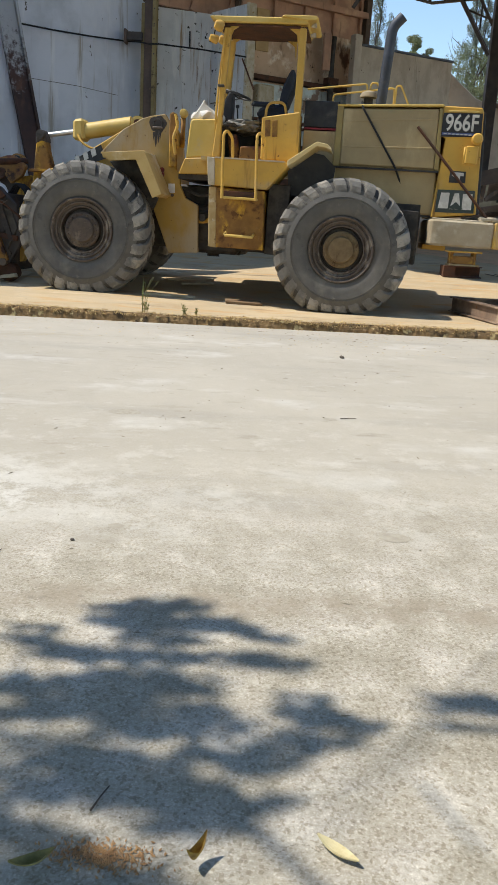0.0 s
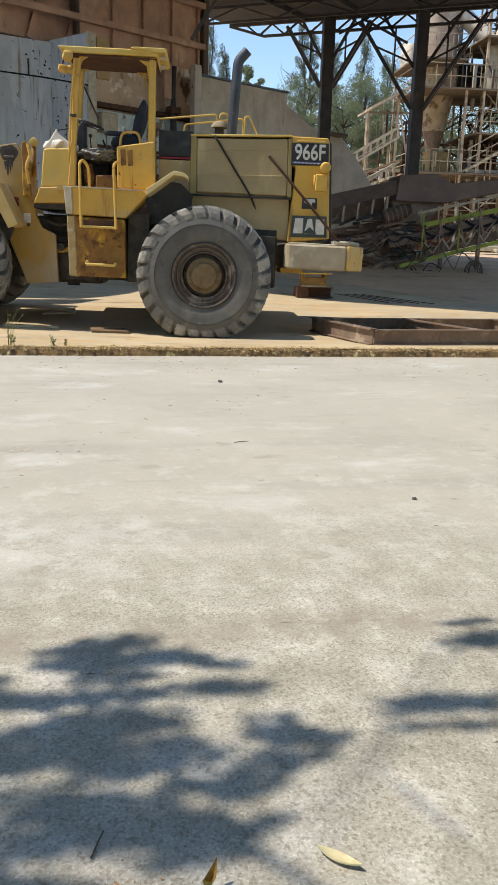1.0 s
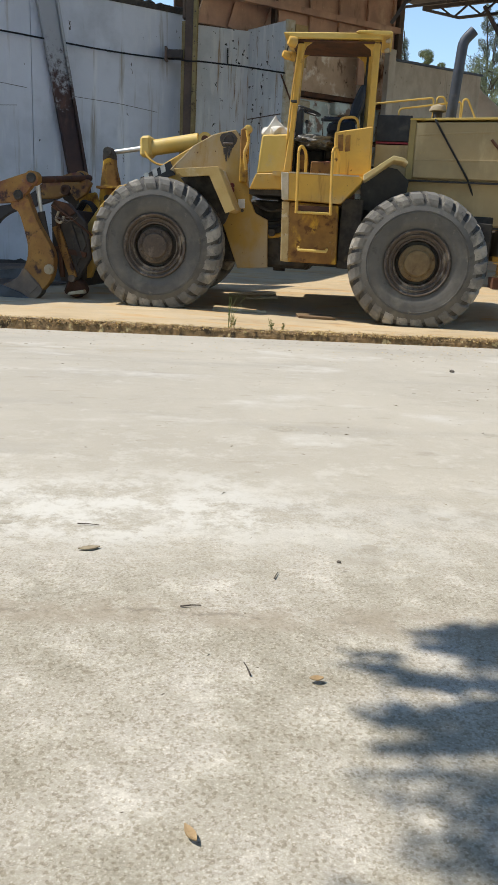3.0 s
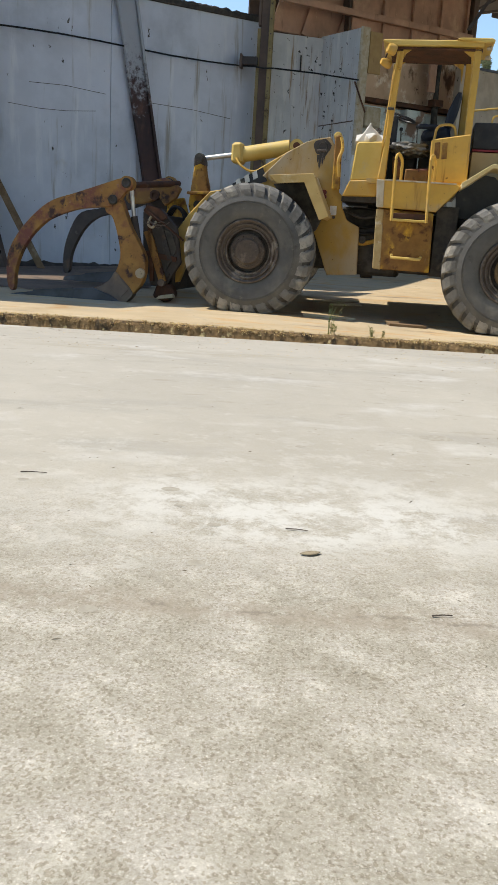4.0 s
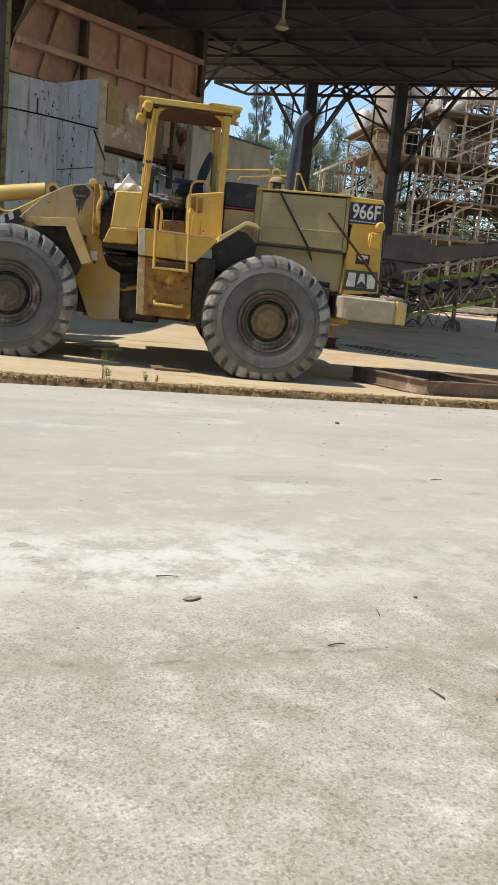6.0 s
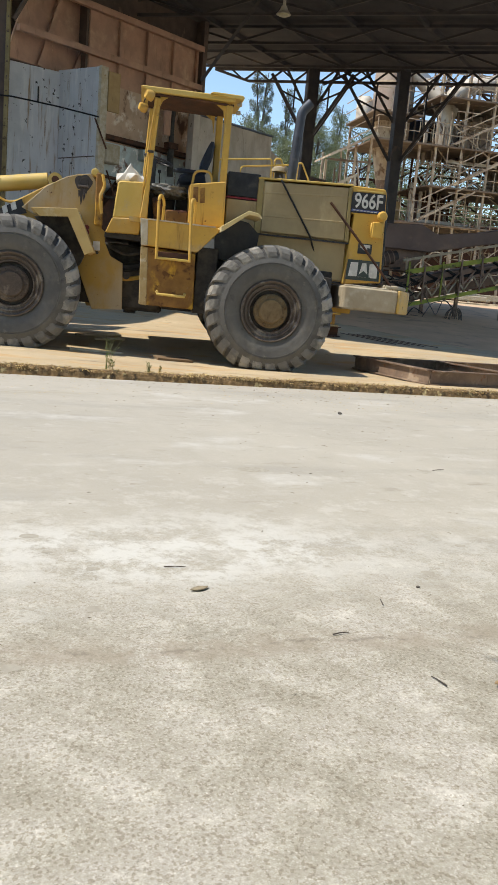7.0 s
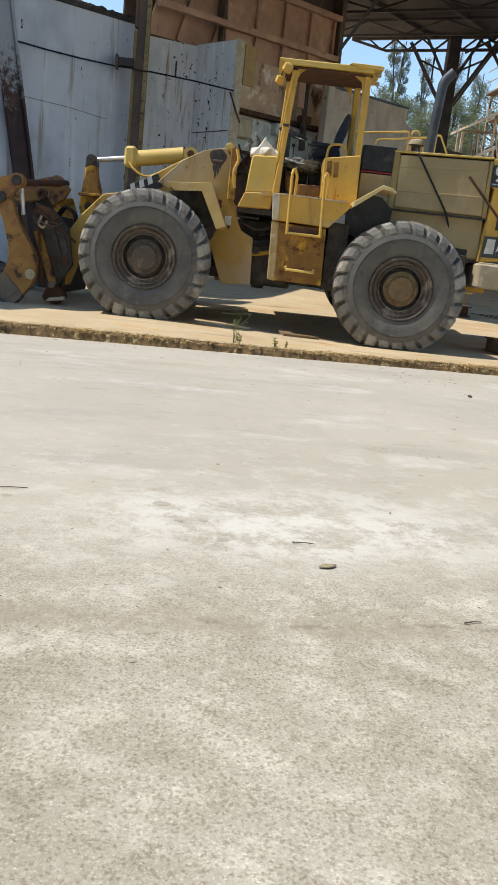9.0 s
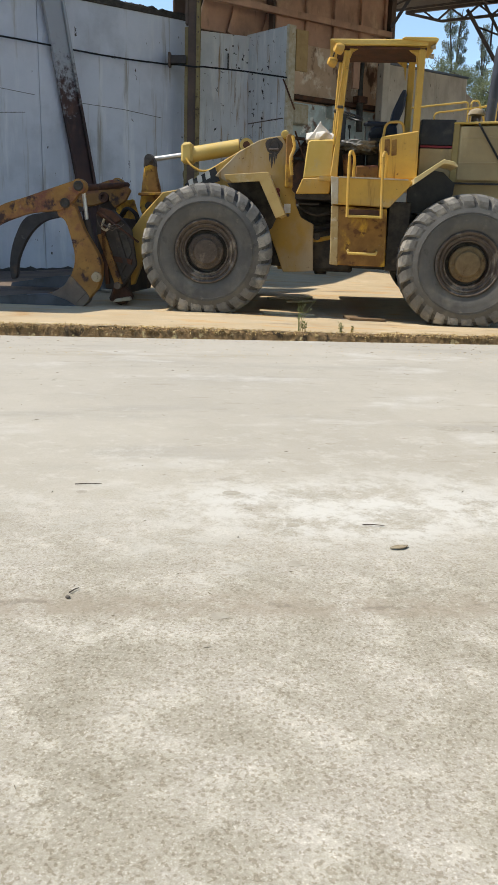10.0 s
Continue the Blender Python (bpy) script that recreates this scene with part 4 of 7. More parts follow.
part("pedal_box", prism([(0.16, 1.9), (0.12, 2.22), (0.24, 2.22), (0.30, 1.9)], 0.90, 1.05, 0.02), ORANGE, P)
part("seat_riser", prism([(0.30, 1.88), (0.30, 2.06), (0.60, 2.08), (0.60, 1.88)], 0.80, 1.2, 0.012), ORANGE, P)

# exhaust, air cleaner, handrails behind
part("exhaust_pipe", rod(arc([(2.098, 1.15, 2.60), (2.150, 1.15, 3.615), (2.268, 1.15, 3.745)], 6, 0.07), 0.066, seg=20), STEELBLUE, P, "tall grey-blue exhaust pipe with angled tip")
ac = part("air_cleaner", lathe([(0.062, 2.60), (0.062, 2.775), (0.10, 2.785), (0.11, 2.80), (0.085, 2.85), (0.03, 2.868), (0, 2.868)], 24, (1.945, 1.25, 0), "z"), GREASE_SHADE, P)
part("rain_cap", lathe([(0.112, 2.79), (0.113, 2.806), (0.088, 2.852), (0.032, 2.872), (0, 2.873)], 24, (1.945, 1.25, 0), "z"), TAN, ac)
R2 = 2.05
for path in ([(1.18, 2.994), (2.02, 3.108), (2.04, 2.62)], [(2.067, 2.62), (2.067, 3.12), (2.16, 3.13), (2.36, 2.64)], [(1.555, 2.62), (1.555, 2.943), (2.405, 3.074), (2.417, 2.62)], [(2.42, 2.62), (2.43, 3.10), (2.49, 3.11), (2.742, 2.64)]):
    part("hood_handrail", rod(arc([(x, R2, z) for x, z in path], 4, 0.05), 0.014), PALE, P)

# front frame
for y in (0.78, 2.06):
    part("front_frame_plate", prism([(-0.60, 0.62), (-0.855, 1.24), (-1.25, 1.70), (-1.60, 1.86), (-1.29, 2.178), (-1.037, 2.325), (-0.905, 2.368), (-0.72, 2.40), (-0.655, 2.30), (-0.60, 2.20), (-0.54, 1.71), (-0.488, 1.668), (-0.482, 1.532), (-0.40, 1.363), (-0.222, 1.28), (-0.19, 0.655)], y, y + 0.07, 0.008), FRAMEY, P, "dust-dulled yellow loader tower plate")
part("front_frame_core", box((-1.5, 0.95, 0.7), (-0.5, 1.95, 1.5), 0.03), GREASE_SHADE, P)
part("articulation_joint", box((-0.55, 1.1, 0.65), (0.4, 1.8, 1.55), 0.03), GREASE_SHADE, P)
part("hinge_pin", rod([(-0.02, MID, 0.6), (-0.02, MID, 1.6)], 0.09, seg=16), GREASE_SHADE, P)
for k, (z, y, m_) in enumerate(((1.12, 0.95, YELLOW), (1.45, 0.9, GREASE_SHADE), (1.33, 1.0, CABLE), (1.24, 0.92, CABLE), (0.85, 1.0, GREASE_SHADE))):
    part("hydraulic_hose", rod(arc([(-0.45, y, z + 0.05), (-0.2, y - 0.06, z - 0.06), (0.15, y + 0.05, z + 0.03)]), 0.03 if k in (0,) else 0.02), m_, P)
part("hose_fitting", lathe([(0.05, 0.0), (0.05, -0.04), (0.0, -0.045)], 14, (-0.16, 0.88, 1.12)), GREASE_SHADE, P)
part("tower_post", prism([(-0.645, 1.74), (-0.66, 2.41), (-0.60, 2.43), (-0.565, 2.38), (-0.535, 1.74)], 0.74, 0.80, 0.015), RUSTYEL, P, "rust-streaked tower edge")
part("tower_hose", rod(arc([(-0.58, 0.73, 2.40), (-0.54, 0.72, 2.25), (-0.60, 0.72, 2.12), (-0.56, 0.73, 1.9)]), 0.022), YELLOW, P)
part("boom_pin_stain", prism([(-0.815 + (0.115 + 0.012 * math.sin(3 * a)) * math.cos(a), 2.265 + (0.105 + 0.012 * math.cos(5 * a)) * math.sin(a)) for a in [2 * math.pi * k / 20 for k in range(20)]], 0.775, 0.779), DARKIRON, P)
part("boom_pin", lathe([(0.078, 0.015), (0.076, -0.012), (0.055, -0.014), (0.05, -0.002), (0.0, -0.002)], 20, (-0.815, 0.78, 2.272)), GREASE_SHADE, P, "black greasy boom pin")
part("pin_retainer", prism([(-0.885, 2.212), (-0.885, 2.236), (-0.75, 2.236), (-0.75, 2.212)], 0.750, 0.775, 0.004), WORN, P)
for x, z0, w_ in ((-0.865, 2.06, 0.016), (-0.835, 1.98, 0.022), (-0.80, 2.03, 0.018), (-0.775, 2.09, 0.012)):
    part("grease_streak", prism([(x - w_, 2.17), (x + w_, 2.17), (x + w_ * 0.6, z0 + 0.05), (x, z0), (x - w_ * 0.6, z0 + 0.05)], 0.776, 0.779), DARKIRON, P)
part("reflector", lathe([(0.032, 0), (0.032, -0.02), (0.0, -0.025)], 16, (-0.735, 0.78, 1.70)), REFLECT, P, "dirty red reflector")
part("reflector", lathe([(0.036, 0), (0.036, -0.02), (0.0, -0.025)], 16, (-0.735, 0.78, 1.64)), REFLECT, P)
part("info_sticker", prism([(-0.635, 1.41), (-0.64, 1.53), (-0.55, 1.535), (-0.545, 1.415)], 0.772, 0.779), WHITEP, P)
part("frame_hole", lathe([(0.022, 0), (0.022, -0.008), (0.0, -0.008)], 12, (-0.578, 0.78, 1.385)), GREASE_SHADE, P)
fl = part("front_lamp", lathe([(0.0, -0.06), (0.05, -0.05), (0.062, -0.01), (0.06, 0.05), (0.0, 0.07)], 20, (-0.607, 2.0, 2.57)), PALE, P)
part("lamp_stalk", rod([(-0.607, 2.03, 2.1), (-0.607, 2.03, 2.52)], 0.035), RUSTYEL, P)

# front fender: lip and sheet
OUT = [(-1.468, 1.828), (-0.906, 1.879), (-0.662, 1.375)]
part("front_fender", prism(OUT + [(-0.735, 1.33), (-0.985, 1.81), (-1.44, 1.765)], 0.22, 0.78, 0.006), FENDY, P, "dusty pale yellow front fender")
# black sheet added as painted shade behind the fender lip
part("fender_liner", prism([(-1.43, 1.755), (-0.985, 1.80), (-0.745, 1.335), (-0.80, 1.20), (-0.90, 1.12), (-1.10, 1.42), (-1.30, 1.60)], 0.60, 0.63, 0.004), GREASE_SHADE, P, "dark sheet standing in for shade under the front fender")
part("fender_lip", prism([(-1.475, 1.832), (-0.90, 1.885), (-0.655, 1.372), (-0.775, 1.318), (-1.01, 1.77), (-1.36, 1.735)], 0.20, 0.222, 0.004), FENDY, P, "dusty fender lip")

# lift arms, tilt cylinder, lever
for y in (0.86, 1.92):
    part("lift_arm", prism([(-0.70, 2.36), (-0.92, 2.365), (-1.26, 2.21), (-1.68, 1.95), (-2.05, 1.68), (-2.33, 1.62), (-2.62, 1.30), (-2.92, 0.86), (-3.06, 0.46), (-2.96, 0.30), (-2.72, 0.34), (-2.55, 0.80), (-2.22, 1.22), (-1.72, 1.42), (-1.0, 1.75), (-0.65, 2.12)], y, y + 0.12, 0.012), DULLY, P, "dust-dulled yellow lift arm")
part("arm_decal", prism([(-1.98, 1.64), (-2.02, 1.735), (-1.605, 1.975), (-1.53, 1.80)], 0.846, 0.858), BLACKP, P, "black decal with white block marks")
for t0 in (0.12, 0.40, 0.66):
    x0, z0 = -2.0 + 0.42 * t0, 1.655 + 0.21 * t0
    part("decal_block", prism([(x0, z0 + 0.012), (x0 - 0.024, z0 + 0.105), (x0 + 0.035, z0 + 0.140), (x0 + 0.06, z0 + 0.045)], 0.840, 0.846), WHITEP, P)
cy = part("tilt_cylinder", rod([(-1.96, 1.42, 2.185), (-1.285, 1.42, 2.312)], 0.108, seg=24), PALE, P, "sun-bleached yellow hydraulic cylinder")
part("cylinder_head", prism([(-2.115, 2.05), (-2.115, 2.325), (-1.96, 2.345), (-1.94, 2.05)], 1.28, 1.56, 0.035), PALE, P)
part("cylinder_rod", rod([(-2.57, 1.42, 2.09), (-2.08, 1.42, 2.175)], 0.034, seg=16), CHROME, P, "chrome piston rod")
part("cylinder_eye", lathe([(0.095, -0.06), (0.095, 0.06)], 24, (-1.18, 1.36, 2.325)), PALE, P)
part("eye_pin", lathe([(0.05, -0.075), (0.05, 0.07)], 16, (-1.18, 1.36, 2.325)), RUSTY, P)
part("cylinder_pipe", rod(arc([(-2.04, 1.27, 2.12), (-1.97, 1.22, 2.02), (-1.80, 1.22, 1.93), (-1.45, 1.22, 2.05)]), 0.016), YELLOW, P)
part("cylinder_bracket", prism([(-1.30, 2.1), (-1.22, 2.27), (-1.1, 2.29), (-0.9, 2.36), (-0.9, 2.0)], 1.32, 1.38, 0.01), YELLOW, P)
lvr = part("tilt_lever", prism([(-2.70, 1.42), (-2.675, 1.65), (-2.645, 1.92), (-2.63, 2.10), (-2.585, 2.15), (-2.53, 2.14), (-2.49, 2.05), (-2.46, 1.86), (-2.41, 1.68), (-2.41, 1.40), (-2.50, 1.20), (-2.62, 1.22)], 1.24, 1.40, 0.02), RUSTYEL, P, "rust-stained yellow tilt lever")
for (x, z, r) in ((-2.562, 2.085, 0.06), (-2.545, 1.44, 0.06)):
    part("lever_pin", lathe([(r, 0.06), (r, -0.04), (r * 0.4, -0.045), (0.0, -0.045)], 20, (x, 1.23, z)), GREASE_SHADE, lvr)
part("lever_head", prism([(-2.645, 1.96), (-2.64, 2.10), (-2.59, 2.158), (-2.53, 2.148), (-2.482, 2.05), (-2.475, 1.98), (-2.55, 2.0)], 1.232, 1.408, 0.015), DARKIRON, lvr, "dark greasy lever head")
part("lever_top_plate", prism([(-2.70, 1.575), (-2.69, 1.61), (-2.36, 1.625), (-2.36, 1.59)], 1.05, 1.45, 0.005), RUSTYEL, P)

# grapple
CLAW = eased([(-3.34, 1.64), (-3.40, 1.70), (-3.51, 1.675), (-3.81, 1.57), (-4.16, 1.445), (-4.49, 1.33), (-4.75, 1.135), (-4.99, 0.865), (-5.13, 0.615), (-5.17, 0.39), (-5.155, 0.16), (-5.10, 0.06), (-5.05, 0.10), (-5.03, 0.33), (-4.945, 0.59), (-4.785, 0.84), (-4.55, 1.06), (-4.27, 1.185), (-4.05, 1.25), (-3.72, 1.29), (-3.57, 1.34), (-3.44, 1.48)])
FAR_CLAW = eased([(-3.05, 1.74), (-3.13, 1.82), (-3.30, 1.76), (-3.71, 1.61), (-4.14, 1.34), (-4.54, 1.23), (-4.72, 0.97), (-4.825, 0.63), (-4.83, 0.31), (-4.775, 0.27), (-4.72, 0.34), (-4.685, 0.60), (-4.51, 0.945), (-4.27, 1.165), (-3.95, 1.26), (-3.50, 1.42), (-3.15, 1.62)])
FORK = eased([(-3.72, 1.38), (-3.66, 1.455), (-3.59, 1.475), (-3.52, 1.455), (-3.47, 1.37), (-3.33, 1.04), (-3.16, 0.765), (-3.105, 0.59), (-3.14, 0.335), (-3.27, 0.16), (-3.36, 0.04), (-3.44, 0.0), (-3.70, -0.004), (-3.98, 0.0), (-4.02, 0.06), (-3.98, 0.14), (-3.80, 0.215), (-3.61, 0.33), (-3.52, 0.48), (-3.475, 0.67), (-3.51, 0.885), (-3.60, 1.16), (-3.70, 1.23)])
g = new("log_grapple")
g.parent = loader
tagged(g, "worn orange-brown log grapple fork with curved claws")
for y, dx, dz in ((0.27, 0, 0), (1.86, 0.30, 0.20)):
    near_one = y < 1
    part("claw", prism(CLAW if near_one else FAR_CLAW, y, y + 0.10, 0.012), ORANGE if near_one else DARKIRON, g, "curved orange claw, paint worn off" if near_one else "curved dark rusted claw")
    part("fork_tine", prism([(x + dx, z + dz) for x, z in FORK], y + 0.02, y + 0.16, 0.014), ORANGE if near_one else DARKIRON, g, "curved fork tine with bare steel heel")
    part("tine_blade", prism([(x + dx, z + dz) for x, z in ((-5.13, -0.045), (-5.11, 0.012), (-4.62, 0.10), (-4.10, 0.165), (-3.84, 0.19), (-3.60, 0.12), (-3.42, 0.02), (-3.42, -0.012))], y - 0.015, y + 0.20, 0.008), BLADE, g, "bare blue-grey steel blade")
    part("blade_rib", beam((-4.75 + dx, y - 0.02, 0.085 + dz), (-4.15 + dx, y - 0.02, 0.165 + dz), 0.02, 0.02), BLADE, g)
    cx, cz = (-3.412, 1.62) if near_one else (-3.115, 1.76)
    part("claw_pin", lathe([(0.066, 0.14), (0.066, -0.03), (0.05, -0.045), (0.02, -0.03), (0.0, -0.03)], 20, (cx, y, cz)), GREASE_SHADE, g)
    part("pin_boss", lathe([(0.094, 0.13), (0.094, -0.012), (0.068, -0.016)], 20, (cx, y, cz), caps=False), ORANGE, g)
    part("fork_pin", lathe([(0.066, 0.18), (0.066, -0.01), (0.05, -0.025), (0.02, -0.012), (0.0, -0.012)], 20, (-3.60 + dx, y, 1.395 + dz)), GREASE_SHADE, g)
    rm = part("grapple_cylinder", rod([(cx + 0.075, y + 0.18, cz - 0.42), (cx + 0.17, y + 0.22, cz - 0.95)], 0.050, seg=14), DARKIRON, g)
    part("piston_rod", rod([(cx + 0.03, y + 0.16, cz - 0.02), (cx + 0.085, y + 0.18, cz - 0.50)], 0.028, seg=12), CHROME, rm, "bright piston rod")
    heel = [(-3.98, 0.135), (-3.80, 0.205), (-3.62, 0.32), (-3.54, 0.44), (-3.44, 0.36), (-3.27, 0.17), (-3.36, 0.045), (-3.44, 0.006), (-3.98, 0.004)]
    part("tine_heel", prism([(x + dx, z + dz) for x, z in eased(heel, 3)], y + 0.008, y + 0.17, 0.008), WORN, g, "heel rubbed down to grey-brown steel")
    plate_ = [(-3.60, 0.22), (-3.46, 0.36), (-3.32, 0.22), (-3.44, 0.10)]
    part("tine_wear_plate", prism([(x + dx, z + dz) for x, z in plate_], y - 0.004, y + 0.008, 0.003), WORN, g)
part("link_arm", prism(eased([(-3.71, 1.59), (-3.46, 1.70), (-3.20, 1.80), (-3.06, 1.79), (-3.04, 1.69), (-3.15, 1.61), (-3.35, 1.45), (-3.70, 1.41)], 3), 1.60, 1.70, 0.012), ORANGE, g, "short orange link arm beside the far claw")
part("link_eye", lathe([(0.075, 0.05), (0.075, -0.03), (0.04, -0.035), (0.04, -0.01), (0.0, -0.01)], 18, (-3.28, 1.58, 1.55)), RUSTY, g)
part("lower_pivot_bolt", lathe([(0.07, 0.03), (0.065, -0.01), (0.03, -0.012), (0.03, -0.03), (0, -0.03)], 20, (-3.175, 0.26, 0.448)), TAN, g)
part("carriage_plate", prism([(-3.24, 1.28), (-2.98, 1.34), (-2.74, 1.10), (-2.66, 0.62), (-2.88, 0.26), (-3.10, 0.28), (-3.22, 0.75)], 0.62, 0.70, 0.012), DARKIRON, g, "rusty dark carriage plate")
part("carriage_plate", prism([(-3.10, 1.5), (-2.85, 1.55), (-2.70, 1.10), (-2.62, 0.62), (-2.84, 0.26), (-3.05, 0.28), (-3.15, 0.75)], 1.72, 1.80, 0.012), RUSTYEL, g)
part("carriage_back", prism([(-2.98, 0.22), (-3.02, 1.22), (-2.92, 1.26), (-2.78, 0.9), (-2.78, 0.22)], 0.76, 2.2, 0.015), DARKIRON, g)
part("carriage_rib", beam((-3.16, 0.59, 1.02), (-2.90, 0.59, 0.34), 0.05, 0.10), ORANGE, g)
part("carriage_rib", beam((-3.14, 0.59, 1.18), (-3.06, 0.59, 0.34), 0.05, 0.05), RUSTY, g)
part("cross_tube", rod([(-3.40, 0.5, 1.61), (-3.12, 1.8, 1.75)], 0.045, seg=14), RUSTY, g)
part("top_bracket", prism([(-3.20, 1.52), (-3.16, 1.62), (-2.93, 1.72), (-2.86, 1.66), (-2.93, 1.52), (-3.1, 1.40)], 1.50, 1.58, 0.012), ORANGE, g)
part("guard_plate", prism([(-3.22, 1.29), (-3.16, 1.37), (-2.98, 1.33), (-2.86, 1.22), (-3.0, 1.12)], 0.52, 0.56, 0.01), RUSTY, g)
part("shackle", rod(arc([(-3.10, 0.50, 1.22), (-3.14, 0.48, 1.10), (-3.06, 0.48, 1.06), (-3.02, 0.49, 1.16)]), 0.018), TAN, g)
part("spring_bar", rod([(-3.16, 0.49, 1.30), (-2.62, 0.50, 0.93)], 0.014), RUSTY, g)
for k in range(4):
    part("hydraulic_hose", rod(arc([(-2.98, 1.0 + 0.1 * k, 1.25), (-2.86, 0.95 + 0.1 * k, 1.42), (-2.70, 0.95 + 0.1 * k, 1.30), (-2.72, 1.0 + 0.1 * k, 0.85)]), 0.018), CABLE, g, "black hydraulic hose")
for k in range(5):
    part("loose_wire", rod(arc([(-3.20 + 0.05 * k, 0.46, 1.20 - 0.02 * k), (-3.14 + 0.05 * k, 0.44, 1.10 + 0.03 * (k % 2)), (-3.08 + 0.05 * k, 0.45, 1.16 - 0.05 * (k % 3)), (-3.02 + 0.05 * k, 0.46, 1.08 + 0.02 * k)], 4, 0.04), 0.005, seg=5), WORN, g)
part("carriage_stiffener", beam((-3.02, 0.585, 1.24), (-2.80, 0.585, 0.62), 0.03, 0.06), DARKIRON, g)
part("carriage_stiffener", beam((-3.18, 0.585, 0.72), (-2.72, 0.585, 0.66), 0.03, 0.07), RUSTY, g)
# thin black sheet standing in for shadow on the carriage
part("carriage_shadow_plate", prism([(-2.98, 1.10), (-2.80, 1.02), (-2.72, 0.80), (-2.86, 0.50)], 0.600, 0.618, 0.004), GREASE_SHADE, g)
for x, z in ((-3.10, 0.95), (-3.02, 0.55), (-2.84, 0.45), (-2.90, 1.18)):
    part("carriage_bolt", lathe([(0.03, 0.0), (0.03, -0.02), (0.0, -0.022)], 6, (x, 0.615, z)), DARKIRON, g)
part("link_pin", lathe([(0.05, 0.02), (0.05, -0.05), (0.0, -0.055)], 16, (-2.92, 0.58, 0.33)), WORN, g)
part("foot_pad", prism([(-2.98, 0.10), (-2.94, 0.15), (-2.74, 0.19), (-2.72, 0.14)], 0.50, 0.60, 0.006), CAKED, g)
part("foot_link", prism([(-3.06, 0.12), (-2.98, 0.34), (-2.78, 0.30), (-2.72, 0.16), (-2.86, 0.05)], 0.60, 0.80, 0.03), RUSTY, g)

# the machine's upper works: the deeper a part sits, the further forward
for holder in (P, g):
    for ob in holder.children:
        if ob.type == "MESH" and "axle" not in ob.name:
            depth = ob.location.y + min(v.co.y for v in ob.data.vertices)
            ob.location.x -= LEAN * depth

# engine hood, guard and counterweight: narrower than the wheels, set in towards the centre line
INSET = {"hood": 0.3, "engine": 0.3, "cover": 0.3, "seam": 0.3, "radiator": 0.3, "guard": 0.3, "model": 0.3, "numerals": 0.3, "plate": 0.3, "stripe": 0.3, "badge": 0.3, "logo": 0.3, "rear": 0.3, "lamp": 0.3,
         "bracket": 0.3, "hose": 0.3, "loose": 0.3, "counterweight": 0.22, "dirt": 0.22, "hitch": 0.22, "exhaust": 0.3, "air": 0.3, "cab": 0.2, "red": 0.2}
AXIS = Vector((1.725, -10.12, 1.05))
for ob in P.children:
    words = ob.name.split(".")[0]
    first = words.split("_")[0]
    if ob.type != "MESH" or first not in INSET or words in ("rear_post", "rear_work_lamp", "rear_fender", "rear_axle", "rear_frame", "cab_floor", "cab_side_box", "cab_roof", "guard_plate", "lamp_stalk", "lamp_stay", "hose_fitting", "hood_handrail"):
        continue
    m = ob.matrix_basis.copy()
    for me_ob in (ob, *ob.children):
        mm = m if me_ob is ob else m @ me_ob.matrix_basis
        for v in me_ob.data.vertices:
            p = mm @ v.co
            near_ = 1 - min(1.0, max(0.0, (p.y - 0.6) / 1.8))
            q = AXIS + (p - AXIS) * (1 + INSET[first] / 10.7)
            v.co = mm.inverted() @ Vector((q.x, p.y + (q.y - p.y) * near_, q.z))

# sack in front of the cab
sk = tagged(part("white_sack", crumple((-0.495, 0.76, 2.24), (-0.115, 1.4, 2.53), 3, 7, 0.5), SACK, None, "", True), "crumpled white woven sack lying on the cowl", "sack")
sk.matrix_world = loader.matrix_world.copy()
part("sack_flap", prism([(-0.49, 2.36), (-0.395, 2.47), (-0.31, 2.61), (-0.28, 2.55), (-0.215, 2.50), (-0.125, 2.40), (-0.115, 2.36)], 0.80, 0.86, 0.012), SACK, sk)


# ---- walls and hopper of the old works ----
BEFORE = set(bpy.data.objects)


def structure(name, label, category, m):
    return thing(name, label, category, m, kind="structure")


